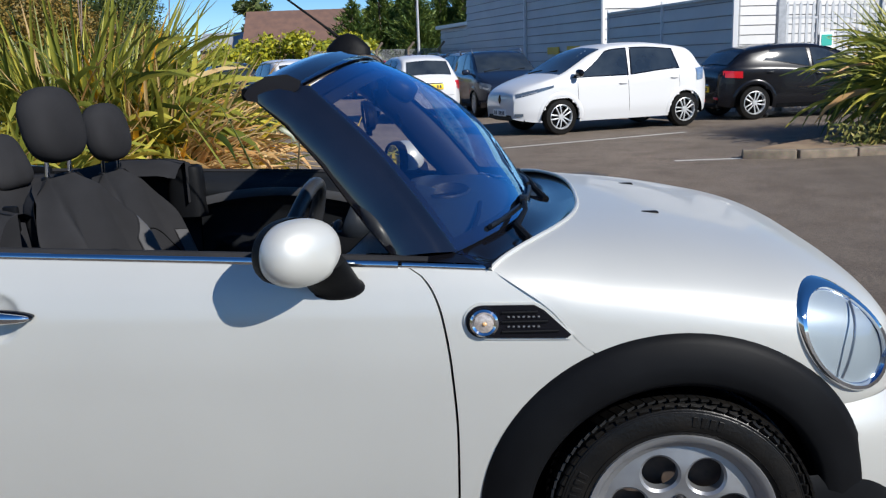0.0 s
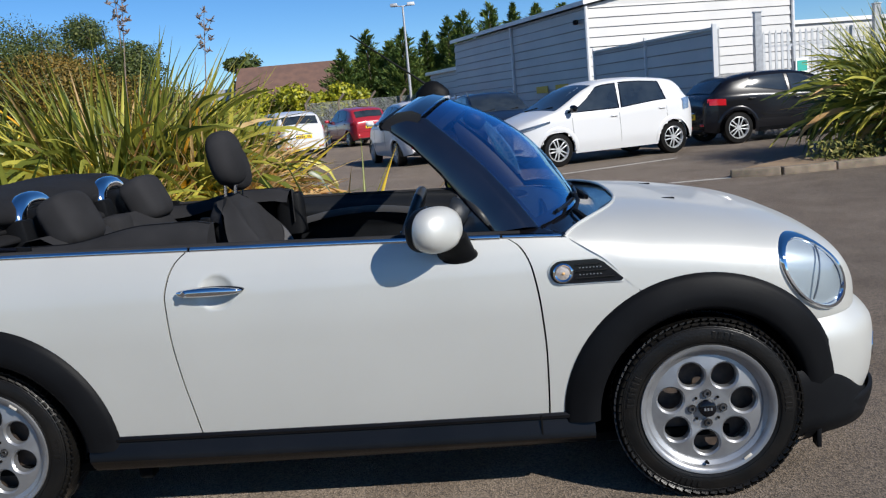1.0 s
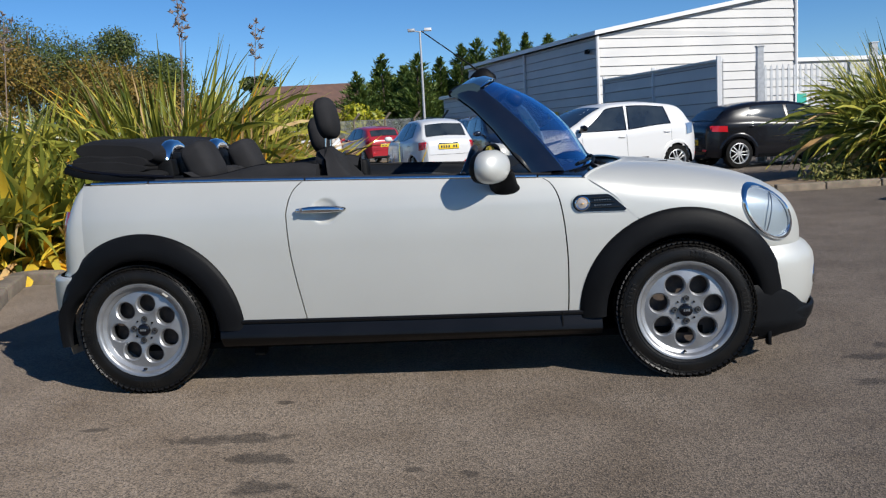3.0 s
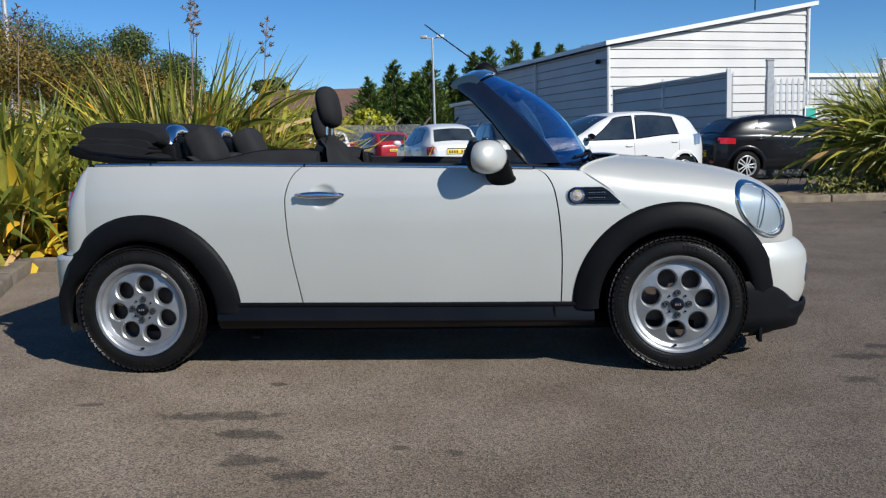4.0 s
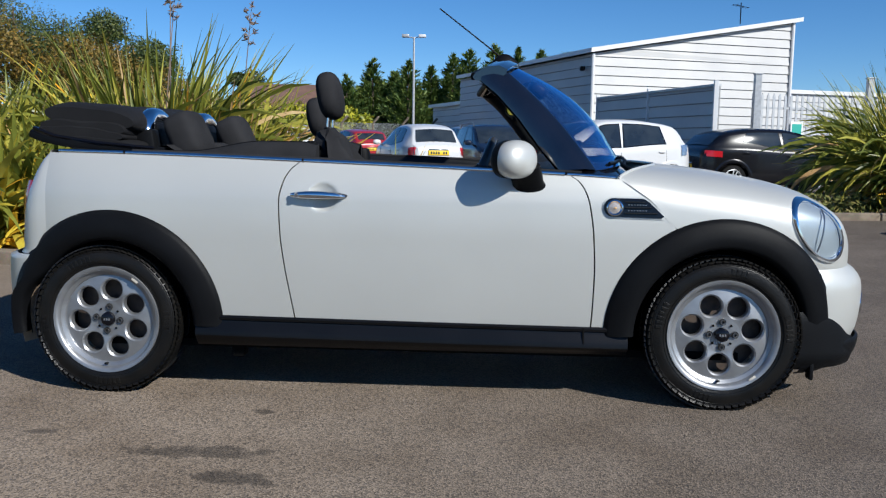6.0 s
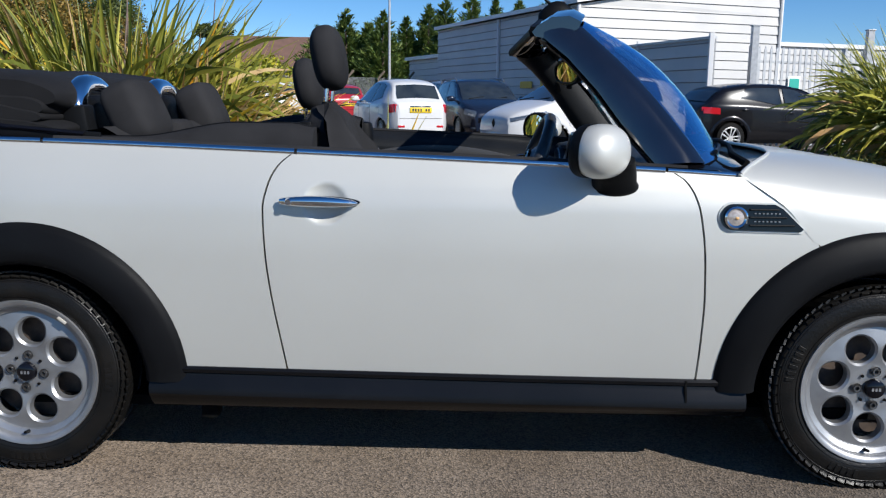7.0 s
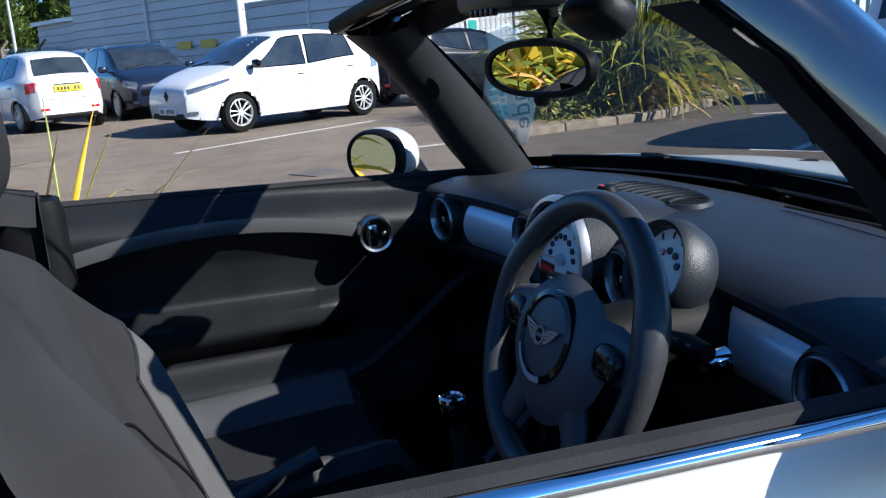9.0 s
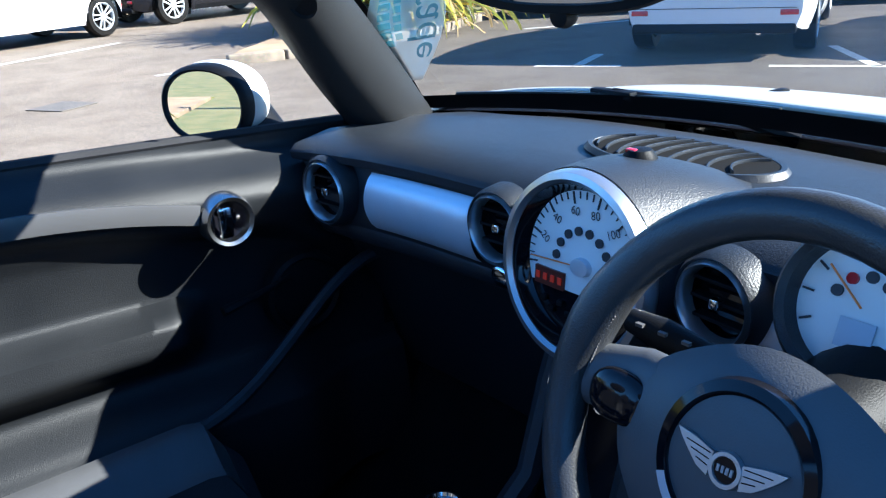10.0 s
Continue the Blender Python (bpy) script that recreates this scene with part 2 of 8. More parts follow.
# ---- ground and car park ----
def asphalt_material(name):
    m = bpy.data.materials.new(name)
    m.use_nodes = True
    t = m.node_tree
    b = t.nodes["Principled BSDF"]
    co = t.nodes.new("ShaderNodeTexCoord")

    def noise_at(scale, detail):
        n = t.nodes.new("ShaderNodeTexNoise")
        n.inputs["Scale"].default_value, n.inputs["Detail"].default_value = scale, detail
        t.links.new(co.outputs["Object"], n.inputs["Vector"])
        return n
    big, mid, fine = noise_at(0.35, 5), noise_at(2.2, 6), noise_at(105, 2)
    v = t.nodes.new("ShaderNodeTexVoronoi")
    v.inputs["Scale"].default_value = 165
    t.links.new(co.outputs["Object"], v.inputs["Vector"])
    r1 = t.nodes.new("ShaderNodeValToRGB")
    r1.color_ramp.elements[0].position, r1.color_ramp.elements[1].position = 0.3, 0.7
    r1.color_ramp.elements[0].color, r1.color_ramp.elements[1].color = (0.102, 0.084, 0.067, 1), (0.147, 0.121, 0.097, 1)
    t.links.new(big.outputs["Fac"], r1.inputs[0])
    r2 = t.nodes.new("ShaderNodeValToRGB")
    r2.color_ramp.elements[0].position, r2.color_ramp.elements[1].position = 0.28, 0.6
    r2.color_ramp.elements[0].color, r2.color_ramp.elements[1].color = (0.66, 0.60, 0.53, 1), (1.04, 1.02, 1.0, 1)
    t.links.new(mid.outputs["Fac"], r2.inputs[0])
    r3 = t.nodes.new("ShaderNodeValToRGB")
    r3.color_ramp.elements[0].position, r3.color_ramp.elements[1].position = 0.15, 0.85
    r3.color_ramp.elements[0].color, r3.color_ramp.elements[1].color = (0.28, 0.28, 0.28, 1), (1.75, 1.71, 1.65, 1)
    t.links.new(v.outputs["Color"], r3.inputs[0])
    for i, r in enumerate((r2, r3)):
        x = t.nodes.new("ShaderNodeMix")
        x.data_type, x.blend_type = "RGBA", "MULTIPLY"
        x.inputs[0].default_value = 0.8
        t.links.new((r1.outputs[0] if i == 0 else last.outputs[2]), x.inputs[6])
        t.links.new(r.outputs[0], x.inputs[7])
        last = x
    # oil spots with ragged edges
    shade = None
    wob = noise_at(14, 5)
    for sx_, sy_, sr, ax in ((0.78, -1.66, 0.16, 0.45), (0.86, -1.93, 0.15, 0.5), (-0.02, -1.30, 0.07, 0.5), (0.70, -1.00, 0.06, 0.5), (1.05, -2.05, 0.12, 0.45), (3.35, -0.55, 0.16, 0.4), (3.20, -0.95, 0.09, 0.6), (1.35, -1.80, 0.05, 0.6), (1.55, -1.84, 0.05, 0.6), (3.6, -0.35, 0.2, 0.35), (0.60, -1.45, 0.30, 0.2)):
        d = t.nodes.new("ShaderNodeMapping")
        d.inputs["Location"].default_value = (-sx_ / sr, -sy_ / (sr * ax), 0)
        d.inputs["Scale"].default_value = (1 / sr, 1 / (sr * ax), 1)
        t.links.new(co.outputs["Object"], d.inputs["Vector"])
        ln_ = t.nodes.new("ShaderNodeVectorMath")
        ln_.operation = "LENGTH"
        t.links.new(d.outputs[0], ln_.inputs[0])
        ad = t.nodes.new("ShaderNodeMath")
        ad.operation = "MULTIPLY_ADD"
        ad.inputs[1].default_value = 2.4
        t.links.new(wob.outputs["Fac"], ad.inputs[0])
        t.links.new(ln_.outputs["Value"], ad.inputs[2])
        if shade is None:
            shade = ad
        else:
            mn = t.nodes.new("ShaderNodeMath")
            mn.operation = "MINIMUM"
            t.links.new(shade.outputs[0], mn.inputs[0])
            t.links.new(ad.outputs[0], mn.inputs[1])
            shade = mn
    rs = t.nodes.new("ShaderNodeMapRange")
    rs.inputs[1].default_value, rs.inputs[2].default_value, rs.inputs[3].default_value, rs.inputs[4].default_value = 1.75, 2.15, 0.45, 1.0
    t.links.new(shade.outputs[0], rs.inputs[0])
    x = t.nodes.new("ShaderNodeMix")
    x.data_type, x.blend_type = "RGBA", "MULTIPLY"
    x.inputs[0].default_value = 1.0
    t.links.new(last.outputs[2], x.inputs[6])
    t.links.new(rs.outputs[0], x.inputs[7])
    t.links.new(x.outputs[2], b.inputs["Base Color"])
    b.inputs["Roughness"].default_value = 0.75
    b.inputs["Diffuse Roughness"].default_value = 1.0
    k = t.nodes.new("ShaderNodeBump")
    k.inputs["Strength"].default_value, k.inputs["Distance"].default_value = 1.0, 0.004
    t.links.new(v.outputs["Distance"], k.inputs["Height"])
    t.links.new(k.outputs[0], b.inputs["Normal"])
    return m


ASPHALT = asphalt_material("asphalt")
bm = bmesh.new()
for ring in ((-1500, 1500),):
    vs = [bm.verts.new((x, y, 0)) for x, y in ((-1500, -1500), (1500, -1500), (1500, 1500), (-1500, 1500))]
    bm.faces.new(vs)
tagged(part("ground", bm, ASPHALT, smooth=False), "brown-grey worn asphalt car park surface", "ground", kind="structure")

E1 = Vector((math.cos(radians(21.7)), math.sin(radians(21.7)), 0))
E2 = Vector((-E1.y, E1.x, 0))


def lot(a, b, z=0.0):
    """A place in the building's own axes, from its near corner."""
    return Vector((4.75, 24.9, 0)) + E1 * a + E2 * b + Vector((0, 0, z))


# ---- the silver convertible ----
car = thing("convertible_car", Matrix.Identity(4), "silver convertible car with black roof folded down, parked on asphalt", "car")
P = curve((-0.42, 0.70), (-0.30, 0.765), (-0.15, 0.80), (0.05, 0.818), (0.4, 0.828), (1.2, 0.832), (1.9, 0.824), (2.2, 0.812), (2.5, 0.795), (2.7, 0.774), (2.85, 0.738), (2.95, 0.690))
S = curve((0.26, 0.945), (0.3, 0.955), (0.4, 0.973), (0.5, 0.986), (0.6, 0.995), (0.7, 1.0), (0.8, 0.995), (0.86, 0.98), (0.90, 0.962), (0.93, 0.945), (0.965, 0.922), (1.0, 0.90))
BELT = curve((-0.2, 0.980), (0.08, 0.976), (0.8, 0.956), (1.83, 0.920), (2.06, 0.908))
DOOR_R = curve((0.30, 0.778), (0.40, 0.762), (0.543, 0.738), (0.672, 0.723), (0.80, 0.718), (0.87, 0.732), (0.915, 0.754), (0.945, 0.785), (0.965, 0.815))
DOOR_F = curve((0.28, 1.952), (0.40, 1.957), (0.526, 1.959), (0.678, 1.951), (0.803, 1.933), (0.85, 1.918), (0.891, 1.892), (0.912, 1.862), (0.93, 1.825))
BONNET = curve((0.66, 2.31), (0.719, 2.267), (0.826, 2.167), (0.872, 2.105), (0.915, 2.045))


def side(x, z, out=0.0):
    return -(P(x) * S(z) + out)


def both(name, build, mat, parent, label="", **kw):
    """The same part on the car's two sides; build(bm, s) with s = 1 on the driver's side, -1 on the other."""
    made = []
    for s in (1, -1):
        bm = bmesh.new()
        build(bm)
        if s < 0:
            for v in bm.verts:
                v.co.y = -v.co.y
        made.append(part(name, bm, mat, parent, label, **kw))
    return made


def panel(lo, hi, left, right, nx=28, nz=30, keep=None, out=0.0, top=None):
    """A skin between two edges, row by row, following the body side."""
    def build(bm):
        def fn(u, v):
            zc = lo + (hi - lo) * v
            x = left(zc) + (right(zc) - left(zc)) * u
            zz = lo + (min(hi, top(x)) - lo) * v if top else zc
            x = left(zz) + (right(zz) - left(zz)) * u
            return Vector((x, side(x, zz, out(x, zz) if callable(out) else out), zz))
        us, vs = steps(0, 1, nx), steps(0, 1, nz)
        rows = [[fn(u, v) for v in vs] for u in us]
        bv = [[bm.verts.new(p) for p in r] for r in rows]
        for i in range(nx):
            for j in range(nz):
                c = (rows[i][j] + rows[i + 1][j + 1]) * 0.5
                if keep is None or keep(c.x, c.z):
                    bm.faces.new((bv[i][j], bv[i + 1][j], bv[i + 1][j + 1], bv[i][j + 1]))
        # turn the edges inward
        edge = [e for e in bm.edges if len(e.link_faces) == 1]
        r = bmesh.ops.extrude_edge_only(bm, edges=edge)
        for v in r["geom"]:
            if isinstance(v, bmesh.types.BMVert):
                v.co.y += 0.02
    return build


FA, RA = (2.462, 0.30), (0.030, 0.30)
HUBZ = 0.302


def clear_of(arch, r):
    return lambda x, z: (x - arch[0]) ** 2 + (z - arch[1]) ** 2 > r * r


def handle_dish(x, z):
    """The round dish pressed into the door behind its handle."""
    r = math.hypot((x - 0.893) / 0.060, (z - 0.816) / 0.056)
    return -0.018 * (1 - r * r) ** 0.75 if r < 1 else 0.0


both("door", panel(0.305, 0.962, lambda z: DOOR_R(z) + 0.003, lambda z: DOOR_F(z) - 0.003, 150, 96, out=handle_dish, top=lambda x: BELT(x) - 0.006), SILVER, car)
both("front_wing", panel(0.305, 0.915, lambda z: DOOR_F(z) + 0.003, lambda z: BONNET(z) - 0.002 if z > 0.70 else 2.30, 26, 40, keep=clear_of(FA, 0.41), top=lambda x: BELT(x) - 0.006), SILVER, car)
both("rear_wing", panel(0.305, 0.985, lambda z: -0.25, lambda z: DOOR_R(z) - 0.003, 60, 40, keep=clear_of(RA, 0.41), top=lambda x: BELT(x) - 0.006), SILVER, car)


def tail_x(z):
    return curve((0.15, -0.46), (0.25, -0.51), (0.40, -0.535), (0.54, -0.525), (0.57, -0.455), (0.62, -0.45), (0.75, -0.43), (0.90, -0.36), (0.955, -0.31), (0.985, -0.24))(z)


def tail(bm, lo, hi, rim=0.0):
    """The rounded back end, from one flank round to the other."""
    def fn(u, z):
        a = u * math.pi / 2
        w = -side(-0.25, z)
        c, s = abs(math.cos(a)) ** 0.62, math.copysign(abs(math.sin(a)) ** 0.62, a)
        return Vector((-0.25 + (tail_x(z) - rim + 0.25) * c, w * s + 0.0, z))
    us = [math.copysign(abs(k) ** 1.0, k) for k in steps(-1, 1, 48)]
    grid(bm, fn, us, steps(lo, hi, 24))
    bmesh.ops.delete(bm, geom=[f for f in bm.faces if abs(f.calc_center_median().y) > 0.45 and not clear_of(RA, 0.412)(f.calc_center_median().x, f.calc_center_median().z)], context="FACES")


bm = bmesh.new()
tail(bm, 0.56, 0.985)
part("tail_panel", bm, SILVER, car)
bm = bmesh.new()
tail(bm, 0.385, 0.558, 0.02)
part("rear_bumper", bm, SILVER, car)
bm = bmesh.new()
tail(bm, 0.20, 0.384, -0.05)
part("rear_bumper_skirt", bm, BLACK_TRIM, car)

# bonnet
NOSE_END = 3.088
TOPZ = curve((1.95, 0.960), (2.10, 0.962), (2.255, 0.956), (2.424, 0.944), (2.62, 0.915), (2.786, 0.880), (2.90, 0.836), (2.98, 0.775), (3.035, 0.70), (3.07, 0.63), (NOSE_END, 0.56))
WIDE = curve((1.95, 0.822), (2.05, 0.818), (2.2, 0.812), (2.5, 0.795), (2.7, 0.770), (2.85, 0.722), (2.94, 0.664), (3.0, 0.590), (3.045, 0.490), (3.072, 0.36), (NOSE_END, 0.08))
LOWB = curve((2.045, 0.905), (2.105, 0.868), (2.167, 0.824), (2.267, 0.719), (2.32, 0.705), (2.42, 0.69), (2.7, 0.64), (2.80, 0.56), (2.88, 0.535), (3.0, 0.55), (NOSE_END, 0.552))
SQUARE = curve((2.0, 6.5), (2.15, 5.2), (2.3, 4.2), (2.6, 3.6), (2.9, 3.0), (NOSE_END, 2.3))


def bonnet_point(x, f, out=0.0):
    """f = 0 at the flank's lower edge, 1 on the middle line."""
    w, top, zlow = WIDE(x), TOPZ(x), LOWB(x)
    base = min(0.70, top - 0.10)
    e = SQUARE(x)
    a0 = 0.0 if zlow <= base else math.asin(min(1.0, ((zlow - base) / (top - base)) ** (e / 2)))
    lower = 0.16 * min(1.0, max(0.0, base - zlow) / 0.05)
    if zlow < base and f < lower:
        z = zlow + (base - zlow) * f / lower
        return Vector((x, -(w + out) * (1 - 0.03 * ((base - z) / 0.15) ** 2), z))
    h = (f - lower) / (1 - lower) if zlow < base else f
    a = a0 + (math.pi / 2 - a0) * (h ** 0.8 if h > 0 else 0)
    return Vector((x, -(w + out) * max(0.0, math.cos(a)) ** (2 / e), base + (top + out - base) * math.sin(a) ** (2 / e)))


def bonnet_back(f):
    """The bonnet's rear edge sweeps forward towards the middle."""
    x, full = 2.045, abs(bonnet_point(2.045, 0).y)
    for _ in range(4):
        x = 2.045 + 0.235 * (1 - min(1.0, abs(bonnet_point(x, f).y) / full) ** 2.8)
    return x


def bonnet(bm):
    backs = {f: bonnet_back(f) for f in steps(0, 1, 36)}
    for s in (1, -1):
        def fn(u, f):
            x = backs[f] + (NOSE_END - backs[f]) * u
            p = bonnet_point(x, f)
            return Vector((p.x, p.y * s, p.z))
        grid(bm, fn, [1 - (1 - k) ** 1.35 for k in steps(0, 1, 60)], steps(0, 1, 36), keep=None)
    bmesh.ops.remove_doubles(bm, verts=bm.verts, dist=1e-4)


bm = bmesh.new()
bonnet(bm)
part("bonnet", bm, SILVER, car)


# front bumper, round the nose
NOSE_X = [2.78 + (NOSE_END - 2.78) * (1 - (1 - k) ** 1.6) for k in steps(0, 1, 28)]


def nose(bm, lo, hi, push, narrow):
    """Follows the bonnet's plan; push moves it forward and narrow draws it in, by height."""
    for s in (1, -1):
        def fn(x, z):
            f = (x - 2.78) / (NOSE_END - 2.78)
            return Vector((x + push(z) * f, s * (WIDE(x) * narrow(z) + 0.004), z))
        grid(bm, fn, NOSE_X, steps(lo, hi, 14), keep=clear_of(FA, 0.365))
    bmesh.ops.delete(bm, geom=[v for v in bm.verts if not v.link_faces], context="VERTS")
    bmesh.ops.remove_doubles(bm, verts=[v for v in bm.verts if abs(v.co.y) < 0.09], dist=0.0)
    mids = {}
    for v in list(bm.verts):
        if v.co.x > NOSE_END - 0.03 and abs(v.co.y) < 0.086:
            mids.setdefault(round(v.co.z, 4), []).append(v)
    keys = sorted(mids)
    for a, b in zip(keys, keys[1:]):
        if len(mids[a]) == 2 and len(mids[b]) == 2:
            bm.faces.new((mids[a][0], mids[a][1], mids[b][1], mids[b][0]))


bm = bmesh.new()
nose(bm, 0.255, 0.556, curve((0.255, 0.050), (0.30, 0.068), (0.40, 0.078), (0.48, 0.072), (0.53, 0.042), (0.556, 0.004)), curve((0.255, 0.955), (0.38, 0.985), (0.48, 0.998), (0.556, 0.975)))
part("front_bumper", bm, SILVER, car)
bm = bmesh.new()
nose(bm, 0.13, 0.262, curve((0.13, -0.06), (0.16, 0.02), (0.20, 0.068), (0.25, 0.078), (0.262, 0.062)), curve((0.13, 0.92), (0.16, 0.955), (0.2, 0.975), (0.262, 0.985)))
part("front_bumper_lip", bm, BLACK_TRIM, car)
LIP_TOP = curve((2.76, 0.392), (2.86, 0.385), (2.90, 0.368), (2.935, 0.335), (2.962, 0.302), (2.985, 0.280), (3.02, 0.262))


def bumper_corner(bm):
    """The black corner between the arch trim and the lip."""
    def fn(x, v):
        z = 0.15 + (LIP_TOP(x) - 0.15) * v
        f = (x - 2.78) / (NOSE_END - 2.78)
        return Vector((x + 0.055 * f, -(WIDE(x) * (0.985 - 0.05 * max(0, 0.2 - z) / 0.05) + 0.012 * math.sin(math.pi * min(1, v * 1.0 + 0.03)) ** 0.3), z))
    grid(bm, fn, steps(2.76, 3.02, 22), steps(0, 1, 12))


both("bumper_corner", bumper_corner, BLACK_TRIM, car)


# wheel arch trims and sills
def arch(c, r0, r1, a0, a1, out=0.016, narrow=0.0):
    def build(bm):
        prof = [(r1 + 0.004, -0.012), (r1, 0.004), (r1 - 0.02, out), (r0 + 0.05, out + 0.012), (r0 + 0.015, out + 0.012), (r0, out), (r0 - 0.004, -0.05)]

        def fn(u, v):
            r, o = prof[int(v)]
            if v > 2:
                r += narrow * smoothstep(radians(140), radians(172), u)
            x, z = c[0] + r * math.cos(u), c[1] + r * math.sin(u)
            rb = r1
            xb, zb = c[0] + rb * math.cos(u), c[1] + rb * math.sin(u)
            return Vector((x, side(min(max(0.5 * (x + xb), -0.3), 2.92), max(0.5 * (z + zb), 0.30), o), z))
        grid(bm, fn, [radians(a) for a in steps(a0, a1, 48)], list(range(len(prof))))
    return build


both("wheel_arch_trim", arch(FA, 0.342, 0.458, 2, 182), BLACK_TRIM, car, auto=60)
both("wheel_arch_trim", arch(RA, 0.332, 0.450, -2, 190, narrow=0.070), BLACK_TRIM, car, auto=60)


def sill(bm):
    prof = [(0.334, -0.012), (0.333, 0.006), (0.326, 0.012), (0.316, 0.010), (0.312, 0.004), (0.300, 0.006), (0.276, 0.020), (0.252, 0.022), (0.240, 0.012), (0.222, 0.000), (0.205, -0.02), (0.19, -0.2)]

    def fn(x, v):
        z, o = prof[int(v)]
        return Vector((x, side(x, 0.32, o), z - 0.014 * (x - 0.38) / 1.7 if v < 9 else z))
    rows = grid(bm, fn, steps(0.37, 2.10, 30), list(range(len(prof))))
    bm.faces.new(rows[0])
    bm.faces.new(rows[-1][::-1])


both("sill_trim", sill, SILL_BLACK, car, auto=30)
both("sill_joint", lambda bm: ribbon(bm, [(1.925, side(1.925, 0.32, o), z) for z, o in ((0.318, 0.012), (0.298, 0.010), (0.262, 0.022), (0.236, 0.012))], 0.006, 0.004, Vector((1, 0, 0))), GAP_DARK, car)
both("jacking_pad", lambda bm: box(bm, 0.52, -0.70, 0.172, 0.05, 0.06, 0.05, 0.006), GAP_DARK, car)

# dark inner shell under the skins
bm = bmesh.new()
for s in (1, -1):
    grid(bm, lambda x, z: Vector((x, s * side(x, z, -0.022), z)), steps(-0.25, 2.35, 52), steps(0.27, 0.93, 20),
         keep=lambda x, z: clear_of(FA, 0.40)(x, z) and clear_of(RA, 0.40)(x, z) and z < BELT(x) - 0.03)
for c in (FA, RA):
    for s in (1, -1):
        grid(bm, lambda a, v: Vector((c[0] + 0.40 * math.cos(a), s * (side(min(max(c[0] + 0.40 * math.cos(a), -0.28), 2.88), 0.40, -0.035) * (1 - v) - 0.42 * v), c[1] + 0.40 * math.sin(a))), [radians(k) for k in steps(-12, 192, 30)], steps(0, 1, 2))
        pts = [bm.verts.new((c[0] + 0.40 * math.cos(radians(k)), s * -0.42, c[1] + 0.40 * math.sin(radians(k)))) for k in steps(-12, 192, 30)]
        bm.faces.new(pts)
box(bm, 1.25, 0, 0.20, 2.6, 1.45, 0.03)
box(bm, 2.5, 0, 0.30, 1.0, 0.75, 0.20)
box(bm, -0.1, 0, 0.30, 0.7, 0.75, 0.25)
part("underbody", bm, GAP_DARK, car, smooth=False)


both("arch_liner", lambda bm: grid(bm, lambda a, v: Vector((RA[0] + (0.440 - 0.13 * v) * math.cos(a), -0.715 + 0.02 * v, RA[1] + (0.440 - 0.13 * v) * math.sin(a))), [radians(k) for k in steps(138, 196, 16)], steps(0, 1, 4)),
     material("dried_mud", (0.20, 0.14, 0.085), 0.9, 0, (0.09, 0.065, 0.045), 30, 0.5, 90), car, "muddy brown arch liner")


BOLT = material("bolt_steel", (0.16, 0.16, 0.165), 0.4, 0.8, (0.09, 0.085, 0.08), 60)
BALANCE = material("balance_weight_grey", (0.45, 0.42, 0.36), 0.7)


